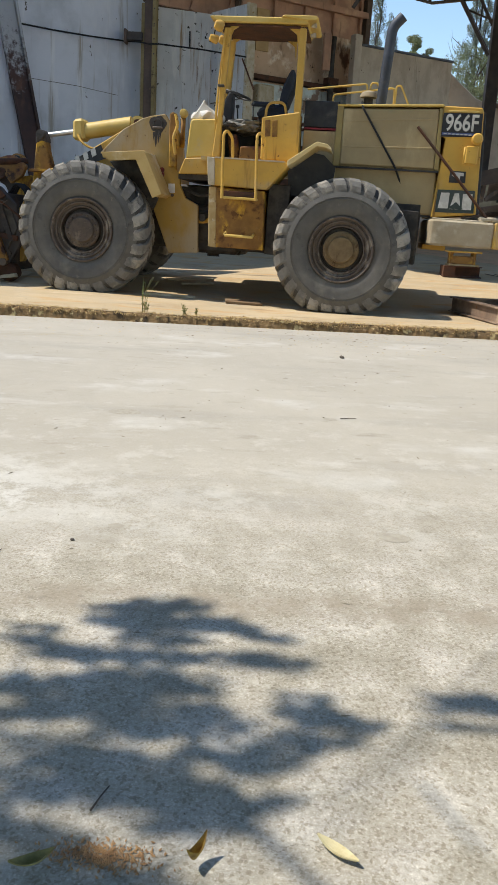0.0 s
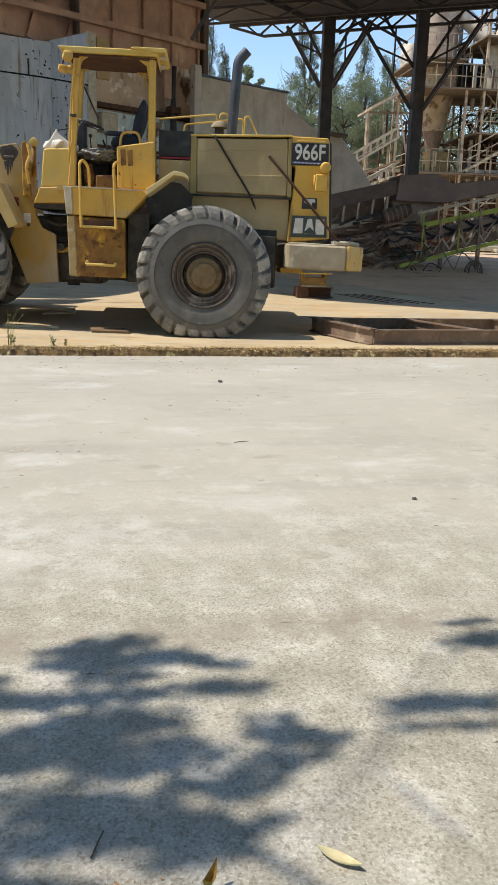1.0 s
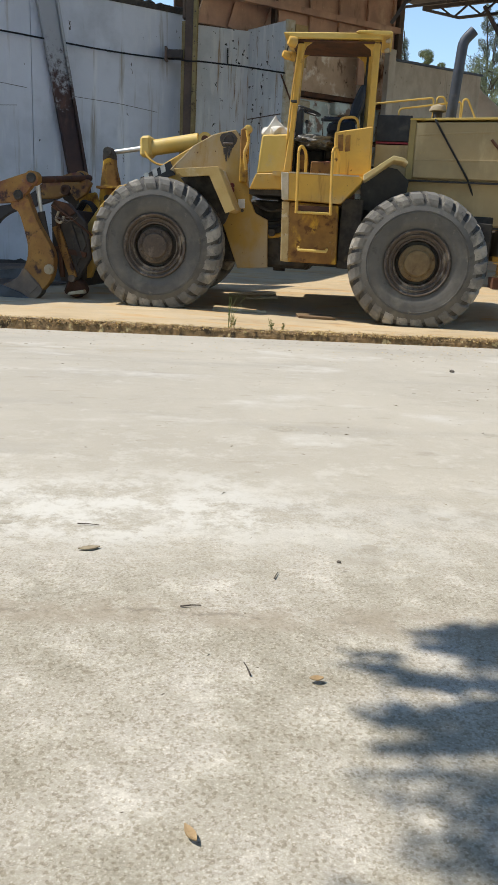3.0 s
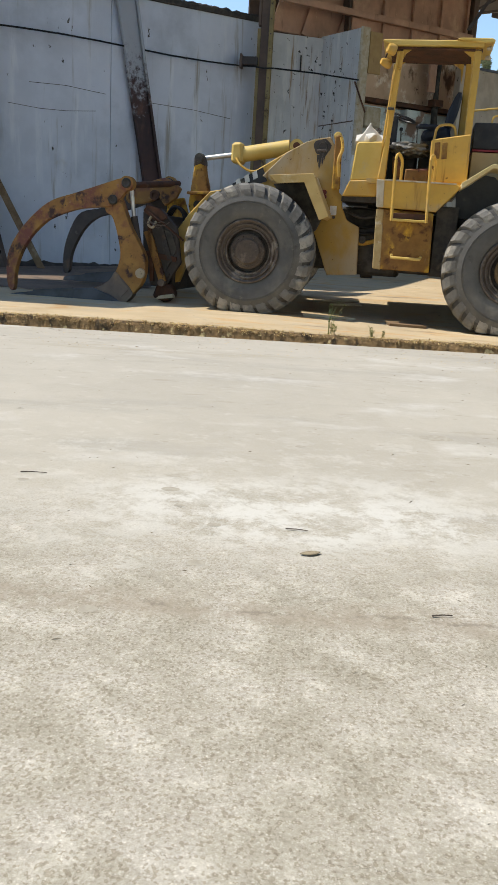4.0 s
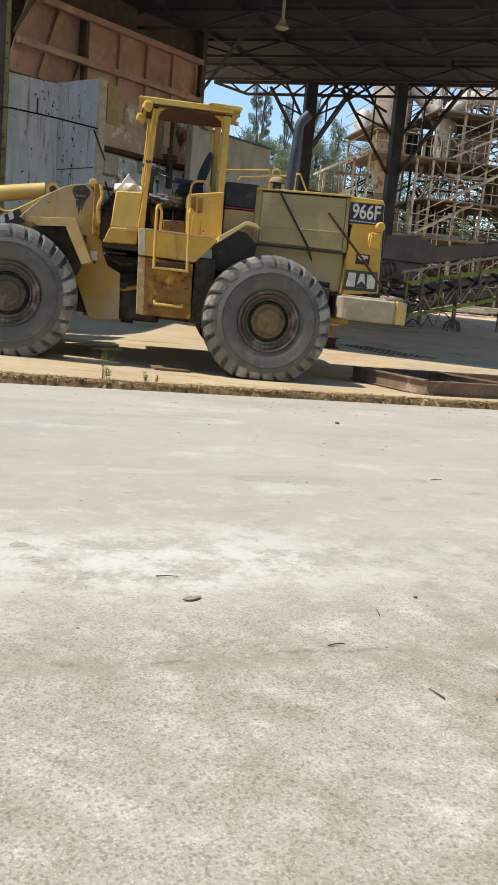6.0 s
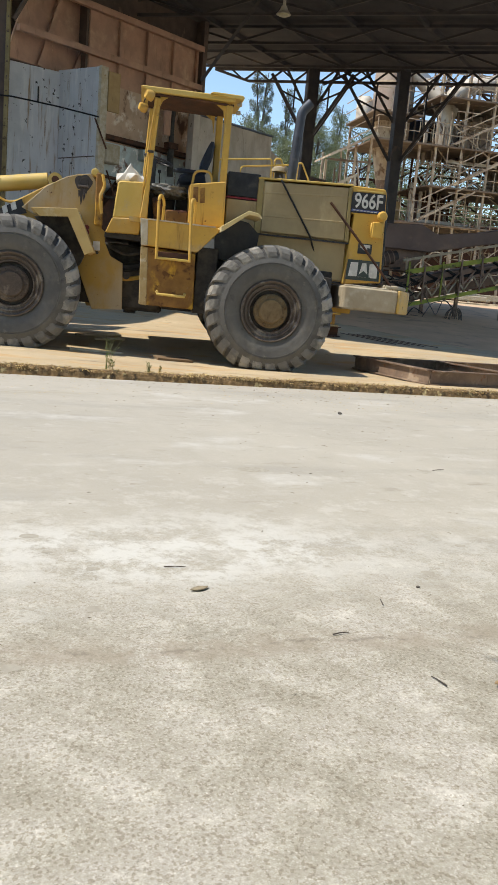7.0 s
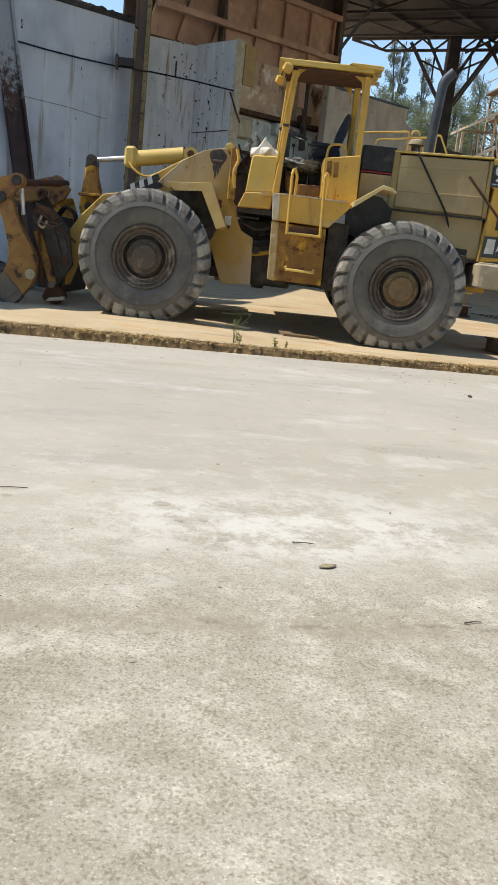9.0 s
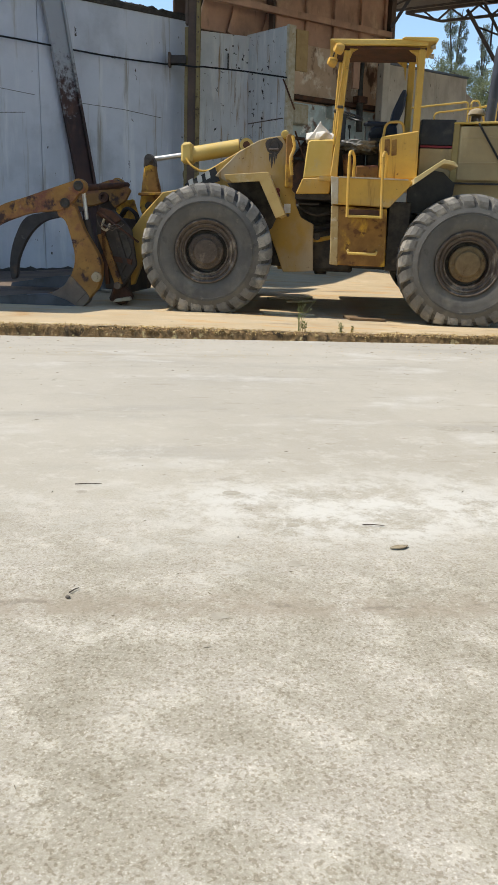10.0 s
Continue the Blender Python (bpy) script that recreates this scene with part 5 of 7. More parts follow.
def half_washed():
    """Rusty steel whose upper half still carries old whitewash, thinning out downwards."""
    m = surface("half_whitewashed_steel", (0.078, 0.046, 0.040), (0.048, 0.036, 0.038), 1.4, 0.85, bump=0.3, layers=(((0.14, 0.075, 0.055), 1.2, 0.54, 0.74, (2, 2, 0.5)), ((0.04, 0.032, 0.032), 2.0, 0.55, 0.70)))
    nt = m.node_tree
    bs = nt.nodes["Principled BSDF"]
    rusty = bs.inputs["Base Color"].links[0].from_socket
    tc = nt.nodes.new("ShaderNodeTexCoord")
    sp_ = nt.nodes.new("ShaderNodeSeparateXYZ")
    nt.links.new(tc.outputs["Object"], sp_.inputs[0])
    nz = nt.nodes.new("ShaderNodeTexNoise")
    nz.inputs["Scale"].default_value, nz.inputs["Detail"].default_value, nz.inputs["Roughness"].default_value = 7.0, 9.0, 0.7
    nt.links.new(tc.outputs["Object"], nz.inputs["Vector"])
    ma = nt.nodes.new("ShaderNodeMath")
    ma.operation = "MULTIPLY_ADD"
    ma.inputs[1].default_value = 5.0
    nt.links.new(nz.outputs["Fac"], ma.inputs[0])
    nt.links.new(sp_.outputs["Z"], ma.inputs[2])
    mr = nt.nodes.new("ShaderNodeMapRange")
    mr.interpolation_type = "SMOOTHSTEP"
    mr.inputs["From Min"].default_value, mr.inputs["From Max"].default_value = 6.5, 7.6
    nt.links.new(ma.outputs[0], mr.inputs["Value"])
    mx = nt.nodes.new("ShaderNodeMix")
    mx.data_type = "RGBA"
    nt.links.new(mr.outputs[0], mx.inputs["Factor"])
    nt.links.new(rusty, mx.inputs["A"])
    mx.inputs["B"].default_value = (0.36, 0.37, 0.385, 1)
    nt.links.new(mx.outputs["Result"], bs.inputs["Base Color"])
    return m


LEANP = half_washed()
MW = pose(-4.45, 18.70, 0, 0, 0, 38)          # left wall: x along it, y into it
wl_ = structure("wall_left", "tall white limewashed wall, flaking and stained, in shade", "wall", MW)
for x0, x1 in ((-9.5, -5.45), (-5.44, -3.0), (-2.992, 0.55)):
    part("wall_panel", box((x0, 0, 0.0), (x1, 0.30, 5.50), 0.006), WALLP, wl_)
part("wall_crack", rod([(-2.5, -0.002, 3.62), (-1.9, -0.002, 3.60), (-1.2, -0.002, 3.58), (-0.3, -0.002, 3.50)], 0.005, seg=5), SOIL, wl_)
part("wall_crack", rod([(-5.0, -0.002, 3.30), (-4.4, -0.002, 3.26), (-3.9, -0.002, 3.27), (-3.3, -0.002, 3.33)], 0.005, seg=5), SOIL, wl_)
part("wall_crack", rod([(-4.6, -0.002, 3.70), (-3.9, -0.002, 3.72), (-3.1, -0.002, 3.66)], 0.005, seg=5), SOIL, wl_)


def lumps(x0, x1, z, n, seed, r=0.10):
    rnd = random.Random(seed)
    b = bmesh.new()
    for i in range(n):
        s = bmesh.new()
        bmesh.ops.create_icosphere(s, subdivisions=1, radius=r * rnd.uniform(0.5, 1.1))
        x = rnd.uniform(x0, x1)
        for v in s.verts:
            v.co = Vector((v.co.x * rnd.uniform(1.0, 1.8), v.co.y, v.co.z * rnd.uniform(0.5, 0.8))) + Vector((x, 0.15, z)) + 0.02 * noise.noise_vector(v.co * 9 + Vector((i, 0, 0)))
        joined(b, s)
    return b


part("wall_coping", lumps(-2.6, 0.4, 5.56, 110, 1, 0.12), GREASE_SHADE, wl_, "black crumbling wall top")
part("coping_course", box((-2.6, -0.03, 5.46), (0.5, 0.32, 5.56), 0.01), GREASE_SHADE, wl_)
part("roof_sheet", prism([(-9.5, 5.46), (-9.5, 7.4), (-4.3, 7.4), (-3.3, 6.25), (-2.75, 5.85), (-2.38, 5.58), (-2.38, 5.46)], -0.22, 0.2, 0.01), GREASE_SHADE, wl_, "black sheet over the wall top")
lb = structure("leaning_column", "rusty steel beam leaning against the white wall", "beam", MW)
part("beam_web", prism([(-1.62, 0.1), (-1.93, 0.1), (-2.70, 4.15), (-2.95, 5.47), (-2.585, 5.47), (-2.36, 4.15)], -0.14, -0.02, 0.01), LEANP, lb, "rusty below, whitewashed above")
part("beam_flange", prism([(-1.57, 0.1), (-1.62, 0.1), (-2.36, 4.15), (-2.585, 5.47), (-2.535, 5.47), (-2.31, 4.15)], -0.20, -0.02, 0.006), LEANP, lb)
sp = structure("wall_post", "old yellow steel column against the white wall", "column", MW)
part("post_flange", box((-5.50, -0.22, 0), (-5.26, -0.18, 6.2), 0.005), POSTY, sp)
part("post_web", box((-5.60, -0.2, 0), (-5.50, 0.0, 6.2), 0.005), POSTB, sp)
ps = structure("plank_prop", "timber prop leaning by the wall foot", "prop", MW)
part("prop_board", beam((-5.35, -0.12, 2.1), (-4.55, -0.75, 0.22), 0.05, 0.12), WOOD, ps)
part("prop_board", beam((-5.55, -0.12, 2.0), (-5.25, -0.65, 0.22), 0.10, 0.14), POSTB, ps)


def soil_heap():
    b = bmesh.new()
    n, k = 90, 7
    g_ = []
    for i in range(n + 1):
        x = -9.5 + 10.3 * i / n
        h = 0.28 + 0.10 * noise.noise(Vector((x * 1.2, 0, 3))) + 0.06 * noise.noise(Vector((x * 5, 0, 5)))
        row = []
        for j in range(k + 1):
            t = j / k
            row.append(b.verts.new((x, -t * 1.1, 0.10 + (h + 0.05) * (1 - t) ** 1.5 + 0.03 * noise.noise(Vector((x * 6, t * 6, 1))))))
        g_.append(row)
    for u, v in zip(g_, g_[1:]):
        for j in range(k):
            b.faces.new((u[j], u[j + 1], v[j + 1], v[j]))
    return b


sh = part("soil_bank", soil_heap(), SOIL)
sh.matrix_world = MW
tagged(sh, "dark loose soil heaped along the wall foot", "soil", kind="stuff")

def soil_apron():
    b = bmesh.new()
    rows = []
    for j in range(31):
        y = 11.15 + j * 0.25
        x1 = -4.9 + 0.10 * (y - 11.0) + 0.35 * noise.noise(Vector((y * 1.3, 8, 0)))
        x0 = -14.0
        rows.append([b.verts.new((x0 + (x1 - x0) * i / 60, y + 0.25 * noise.noise(Vector((i * 0.5, 3, 0))) * (j == 0), yard_z(x0 + (x1 - x0) * i / 60, y) + 0.010 + 0.02 * max(0.0, noise.noise(Vector((i * 0.6, j * 0.5, 2)))))) for i in range(61)])
    for u, v in zip(rows, rows[1:]):
        for i in range(60):
            b.faces.new((u[i], u[i + 1], v[i + 1], v[i]))
    return b


DIRT = surface("trodden_brown_dirt", (0.20, 0.145, 0.105), (0.14, 0.105, 0.08), 1.5, 0.97, bump=0.5, bscale=20, bdist=0.02, layers=(((0.10, 0.08, 0.065), 2.0, 0.52, 0.68), ((0.28, 0.21, 0.15), 6.0, 0.60, 0.72)))
tagged(part("soil_apron", soil_apron(), DIRT), "trodden brown dirt spread before the white wall", "dirt", kind="stuff")

# unseen roof plates along the wall, added to shade the ground before it
ln = structure("lean_to_roof", "unseen roof plates added to shade the ground by the white wall", "roof", None)
part("roof_plate", plan([(-26, 10.3), (-8.95, 10.3), (-8.7, 11.0), (-8.2, 11.1), (-5.9, 14.5), (-5.6, 15.8), (-12.2, 13.2), (-26, 13.2)], 7.0, 7.08), ROOFM, ln)
part("upper_roof_plate", plan([(-13, 15.7), (-7.4, 15.7), (-4.95, 21.3), (-13, 21.3)], 9.2, 9.28), ROOFM, ln)
for x in (-23.5, -16.0):
    part("roof_post", beam((x, 10.5, 0.0), (x, 10.5, 7.0), 0.14, 0.14), POSTB, ln)

# steel column in front of the wall, carrying the shed roof
col = structure("shed_column", "tall brown and yellow steel column of the shed", "column", pose(-3.98, 18.45, 0, 0, 0.35, 0))
part("column_web", box((-0.165, -0.02, 0), (0.005, 0.12, 9.0), 0.006), POSTB, col)
part("column_flange", box((0.005, -0.06, 0), (0.085, 0.14, 9.0), 0.006), POSTY, col, "old yellow painted flange")
part("column_flange", box((-0.235, 0.0, 0), (-0.165, 0.16, 5.25), 0.006), POSTY, col)
part("column_sleeve", box((-0.225, -0.03, 5.3), (-0.167, 0.15, 9.0), 0.006), POSTB, col)
for k in range(9):
    part("rivet", lathe([(0.016, 0), (0.012, -0.012), (0, -0.014)], 8, (0.045, -0.06, 4.3 + k * 0.28)), POSTB, col)
bk = structure("wall_bracket", "short rusty beam stub fixed to the column", "bracket", None)
part("bracket_body", box((-4.50, 18.36, 4.54), (-4.15, 18.50, 4.70), 0.008), DARKIRON, bk)
part("bracket_flange", box((-4.52, 18.33, 4.48), (-4.47, 18.53, 4.75), 0.006), POSTB, bk)
kb_ = structure("knee_brace", "dark steel roof braces beside the column", "brace", None)
part("brace_bar", beam((-4.2, 18.4, 5.9), (-5.0, 18.6, 7.6), 0.08, 0.08), DARKST, kb_)
part("brace_bar", beam((-4.3, 18.4, 6.35), (-4.75, 18.5, 7.6), 0.06, 0.06), DARKST, kb_)
part("brace_bar", beam((-3.80, 18.45, 5.95), (-3.1, 18.9, 7.4), 0.07, 0.07), POSTB, kb_)

# stained plaster bay beside the column
bay = structure("wall_bay", "stained white plaster wall bay with rusty pockmarks", "wall", None)
part("bay_wall", plan([(-4.6, 18.92), (-3.9, 19.25), (-2.885, 19.72), (-2.885, 20.05), (-4.7, 19.2)], 0, 5.36, 0.006), WALLQ, bay)
part("bay_return", plan([(-2.93, 19.76), (-2.06, 18.90), (-1.92, 19.02), (-2.0, 20.6), (-2.9, 20.2)], 0, 5.40, 0.006), WALLQ, bay)
part("bay_corner", plan([(-2.075, 18.895), (-2.015, 18.88), (-1.87, 19.0), (-1.91, 19.03)], 2.9, 5.42, 0.004), CAKED, bay)
part("ochre_board", plan([(-1.86, 19.02), (-1.60, 19.20), (-1.62, 19.24), (-1.88, 19.06)], 4.55, 5.36, 0.005), OCHRE, bay, "faded ochre board")
part("bay_ledge", beam((-2.86, 19.69, 3.55), (-2.10, 18.93, 3.58), 0.02, 0.02), POSTB, bay)
part("wall_spike", beam((-2.12, 18.85, 4.35), (-1.85, 18.9, 3.75), 0.03, 0.03), RUSTY, bay)
part("cable_hanger", beam((-3.33, 19.42, 4.95), (-3.33, 19.44, 4.62), 0.03, 0.03), GREASE_SHADE, bay)
cable = [tuple(MW @ Vector((-9.4 + 9.2 * k / 12, -0.10, 4.55 + 0.03 * math.cos(k * 0.9)))) for k in range(13)] + [(-4.22, 18.36, 4.51), (-4.0, 18.33, 4.47), (-3.80, 18.36, 4.48), (-2.95, 18.62, 4.45), (-2.04, 18.87, 4.38)]
cb = tagged(part("overhead_cable", rod(cable, 0.017, seg=6), CABLE), "black cable strung along the wall", "cable")

# back wall under the hopper
MB = pose(-2.0, 19.75, 0, 0, 0, 38)
bw = structure("wall_back", "peeling rust-stained wall under the hopper", "wall", MB)
part("lower_wall", box((-0.2, 0.35, 0), (3.25, 0.65, 4.12), 0.006), PEEL, bw, "peeling teal and white plaster")
part("upper_wall", box((-0.2, 0.45, 4.12), (3.25, 0.65, 5.4), 0.006), TANWALL, bw, "flaking tan plaster")
part("ledge", box((-0.3, 0.22, 4.17), (3.2, 0.45, 4.27), 0.01), RUSTY, bw)
part("ledge", box((-0.3, 0.24, 3.30), (3.2, 0.40, 3.36), 0.01), RUSTY, bw)
part("plaster_block", box((0.30, 0.1, 3.62), (0.75, 0.4, 4.05), 0.03), CAKED, bw)
part("plaster_block", box((1.5, 0.12, 3.85), (2.1, 0.4, 4.12), 0.03), PEEL, bw)
part("hanging_pipe", rod([(2.35, 0.10, 5.3), (2.35, 0.10, 4.2), (2.38, 0.10, 3.6)], 0.08, seg=10), GREASE_SHADE, bw)
part("hanging_plate", box((2.05, 0.05, 4.55), (2.26, 0.12, 5.35), 0.006), SHEET, bw)
part("pipe_flange", box((2.2, 0.0, 4.25), (2.52, 0.2, 4.40), 0.01), RUSTY, bw)
part("wall_pipe", rod([(0.4, -0.1, 3.1), (3.2, 0.1, 3.28)], 0.035), RUSTY, bw)
part("wall_pipe", rod([(-0.1, -0.15, 2.85), (3.2, 0.1, 2.72)], 0.03), GREASE_SHADE, bw)
part("diagonal_pipe", rod([(0.1, -0.2, 3.4), (0.7, -0.1, 2.4)], 0.02), RUSTY, bw)
part("dark_chute", prism([(0.2, 0.5), (0.2, 2.6), (0.8, 3.3), (1.5, 2.6), (2.2, 2.4), (2.2, 0.5)], 0.0, 0.3, 0.02), RUSTY, bw)
pl = structure("end_pillar", "grey concrete pillar at the end of the old wall", "pillar", None)
part("pillar_shaft", plan([(0.30, 21.10), (0.47, 21.23), (0.36, 21.40), (0.19, 21.26)], 0.2, 5.35, 0.01), OLDCON, pl)

MH = pose(-3.80, 18.92, 0, 0, 0, 39)
hop = structure("steel_hopper", "brown rusted sheet steel hopper with ribs above the wall", "hopper", MH)
for x0 in (1.95, 2.83, 3.71, 4.59):
    part("hopper_panel", box((x0, 0.02, 5.25 if x0 > 2 else 5.45), (x0 + 0.872, 0.08, 6.95), 0.006), SHEET, hop)
for x0 in (2.82, 3.70, 4.58, 5.42):
    part("hopper_rib", box((x0 - 0.035, -0.06, 5.35), (x0 + 0.035, 0.02, 6.95), 0.006), SHEET, hop)
part("lower_rail", beam((0.0, -0.10, 5.93), (5.55, -0.10, 5.99), 0.12, 0.13), SHEET, hop)
part("upper_rail", beam((0.1, -0.10, 6.88), (5.55, -0.10, 6.92), 0.12, 0.13), SHEET, hop)
part("top_cladding", box((0.0, 0.12, 6.98), (5.6, 0.18, 7.6), 0.004), POSTB, hop)
for x0, x1 in ((0.15, 0.95), (1.0, 1.9)):
    part("chute_plate", prism([(x0 + 0.35, 6.95), (x1 + 0.35, 6.95), (x1 - 0.15, 5.40), (x0 - 0.15, 5.40)], 0.30, 0.36, 0.005), SHEET, hop)
for x0 in (0.95, 1.88):
    part("chute_rib", beam((x0 + 0.36, 0.20, 6.95), (x0 - 0.14, 0.25, 5.40), 0.06, 0.12), SHEET, hop)
part("chute_side", box((1.88, 0.05, 5.4), (1.95, 0.9, 6.95), 0.005), POSTB, hop)
part("end_post", box((5.50, -0.15, 5.2), (5.66, 0.15, 7.6), 0.006), POSTB, hop)
part("hopper_back", box((-0.2, 0.9, 5.35), (5.6, 0.96, 7.6), 0.004), POSTB, hop)

# far grey wall with a sloping end
MF = pose(0.45, 21.50, 0, 0, 0, 50)
fw = structure("wall_far", "weathered grey concrete wall with sloping end", "wall", MF)
part("far_panel", prism([(0, 0), (0, 5.17), (4.15, 5.42), (4.15, 0)], 0, 0.3, 0.01), OLDCON, fw)
part("far_coping", beam((0, 0.12, 5.19), (4.15, 0.12, 5.445), 0.34, 0.05), STEELBLUE, fw)
fe = structure("sloping_wall", "weathered grey concrete wing wall sloping down", "wall", None)
part("wing_wall", prism([(3.14, 0.5), (3.10, 5.58), (3.48, 5.23), (3.80, 4.98), (4.10, 4.74), (4.75, 4.49), (5.15, 4.40), (5.75, 3.65), (6.25, 2.9), (6.3, 0.5)], 26.0, 26.5, 0.02), OLDCON, fe)
part("wing_cap", beam((4.45, 25.95, 4.58), (5.2, 25.95, 4.50), 0.5, 0.06), POSTB, fe)

# ---- oily floor under the shed, within its shade, tinted warm as painted bounce light ----
def shed_floor():
    b = bmesh.new()
    rows = []
    for j in range(54):
        y = 12.75 + j * 0.25
        x0 = max(0.6, 7.9 - (y - 12.7) * 1.09) + 0.25 * noise.noise(Vector((y * 1.7, 3, 0)))
        x1 = min(20.0, 8.2 + (y - 12.7) * 2.47)
        rows.append([b.verts.new((x0 + (x1 - x0) * i / 30, y, yard_z(x0 + (x1 - x0) * i / 30, y) + 0.008)) for i in range(31)])
    for u, v in zip(rows, rows[1:]):
        for i in range(30):
            b.faces.new((u[i], u[i + 1], v[i + 1], v[i]))
    return b


OILY_BOUNCE = surface("oil_darkened_concrete", (0.671, 0.444, 0.261), (0.547, 0.363, 0.216), 0.8, 0.9, bump=0.25, layers=(((0.311, 0.216, 0.146), 1.2, 0.54, 0.72), ((0.621, 0.455, 0.282), 2.0, 0.58, 0.74, (0.4, 1.4, 1))))
tagged(part("shed_floor", shed_floor(), OILY_BOUNCE, smooth=True), "oily concrete floor under the shed, tinted warm for bounced light", "floor", kind="structure")

# ---- shed roof ----
D1, D2 = Vector((math.cos(radians(-27)), math.sin(radians(-27)), 0)), Vector((math.cos(radians(48)), math.sin(radians(48)), 0))
ROW = Vector((4.36, 25.3, 0))
rf = structure("shed_roof", "sooty dark sheet roof of the open shed", "roof", None)
part("roof_deck", plan([(-7.0, 18.6), (-5.5, 18.15), (3.6, 10.2), (18.5, 16.5), (18.5, 18.1), (1.5, 26.75)], 7.66, 7.80), ROOFM, rf)
near = [Vector((-5.5, 18.15, 7.6)).lerp(Vector((3.6, 10.2, 7.6)), t) for t in (0.16, 0.3, 0.44, 0.58, 0.72, 0.86, 1.0)]
for i, p in enumerate(near):
    q = p + D2 * 30
    # stop each purlin at the rear row of columns
    k = (ROW - p).dot(Vector((-D1.y, D1.x, 0))) / D2.dot(Vector((-D1.y, D1.x, 0)))
    part("purlin", beam(p, p + D2 * (k - 0.1), 0.10, 0.12), ROOFM, rf)
for j, off in enumerate((2.0, 4.2, 6.4, 8.6)):
    a = ROW - D1 * 2.6 - D2 * off
    a.z = 7.3
    b_ = a + D1 * (13.0 + off)
    part("rafter", beam(a + Vector((0, 0, 0.27)), b_ + Vector((0, 0, 0.27)), 0.07, 0.07), ROOFM, rf)
    part("rafter", beam(a - Vector((0, 0, 0.12)), b_ - Vector((0, 0, 0.12)), 0.06, 0.06), DARKST, rf)
    web = bmesh.new()
    n = 14
    for k in range(n):
        u, v = a.lerp(b_, k / n), a.lerp(b_, (k + 1) / n)
        up, dn = Vector((0, 0, 0.25)), Vector((0, 0, -0.10))
        beam(u + (up if k % 2 else dn), v + (dn if k % 2 else up), 0.05, 0.05, web)
    part("rafter_web", web, DARKST, rf)


def row_at(s, z):
    p = ROW + D1 * s
    return (p.x, p.y, z)


tr = structure("rear_truss", "black steel lattice truss along the rear of the shed", "truss", None)
part("top_chord", beam(row_at(-3.1, 7.60), row_at(14.5, 7.60), 0.10, 0.09), DARKST, tr)
part("bottom_chord", beam(row_at(-2.0, 7.25), row_at(14.5, 7.25), 0.08, 0.07), DARKST, tr)
part("chord_end", beam(row_at(-3.1, 7.58), row_at(-2.0, 7.25), 0.07, 0.07), DARKST, tr)
s = -2.55
while s < 14:
    part("truss_web", beam(row_at(s, 7.57), row_at(s + 0.40, 7.27), 0.05, 0.05), DARKST, tr)
    part("truss_web", beam(row_at(s + 0.40, 7.27), row_at(s + 0.80, 7.57), 0.05, 0.05), DARKST, tr)
    s += 0.8


def shed_column_at(s, drop, reach, width):
    c = structure("rear_column", "black steel column with lattice knee braces", "column", None)
    x, y, _ = row_at(s, 0)
    part("column_shaft", box((x - width / 2, y - 0.16, yard_z(x, y) - 0.05), (x + width / 2, y + 0.16, 7.58), 0.01), DARKST, c)
    for sg in (-1, 1):
        for off in (-0.10, 0.10):
            lift = Vector((D1.y * off * -1, D1.x * off, 0))
            a = Vector(row_at(s + sg * width / 2, 7.5 - drop)) + lift
            b = Vector(row_at(s + sg * reach, 7.45)) + lift
            part("knee_brace", beam(a, b, 0.06, 0.09), DARKST, c)
        a2, b2 = Vector(row_at(s + sg * width / 2, 7.5 - drop * 0.55)), Vector(row_at(s + sg * reach * 0.62, 7.55))
        part("inner_brace", beam(a2, b2, 0.06, 0.08), DARKST, c)
        m1 = Vector(row_at(s + sg * reach * 0.72, 7.5 - drop * 0.30))
        part("brace_tie", beam(m1, Vector(row_at(s + sg * width / 2, 7.5 - drop * 0.55)) + Vector((0, 0, 0.12)), 0.04, 0.05), DARKST, c)
        part("brace_hanger", beam(Vector(row_at(s + sg * reach * 0.42, 7.5 - drop * 0.60)), Vector(row_at(s + sg * reach * 0.42, 7.27)), 0.04, 0.05), DARKST, c)
    return c


shed_column_at(0.0, 1.75, 1.25, 0.34)
shed_column_at(2.70, 2.45, 1.75, 0.32)
cross = structure("roof_cross_brace", "black diagonal roof bracing", "brace", None)
for a, b in (((0.95, 7.55, 0.0), (2.45, 6.75, 1.6)), ((1.15, 7.55, 0.0), (0.5, 7.1, 1.8)), ((1.9, 7.6, 0.0), (1.3, 7.0, 2.4))):
    pa, pb = Vector(row_at(a[0], a[1])) - D2 * a[2], Vector(row_at(b[0], b[1])) - D2 * b[2] * 0.2
    part("cross_bar", beam(pa, pb, 0.05, 0.07), DARKST, cross)
part("cross_bar", beam((1.47, 19.0, 7.50), (0.12, 19.0, 5.40), 0.07, 0.07), DARKST, cross)
lp = thing("hanging_lamp", "grey bell-shaped factory lamp hanging from the shed roof", "lamp", pose(1.74, 18.6, 6.86))
part("lamp_stem", rod([(0, 0, 0.16), (0, 0, 0.82)], 0.035, seg=10), OLDCON, lp)
part("shade", lathe([(0.0, 0.19), (0.06, 0.17), (0.085, 0.09), (0.16, 0.0), (0.15, 0.0), (0.0, 0.06)], 24, axis="z"), OLDCON, lp)
part("bulb_glass", lathe([(0.13, 0.0), (0.10, -0.03), (0, -0.04)], 16, axis="z"), LENSW, lp)

# ---- conveyors behind the loader ----
YC = 19.5
cv = thing("belt_conveyor", "dark rusty belt conveyor with faded lime green side beams", "conveyor", None)
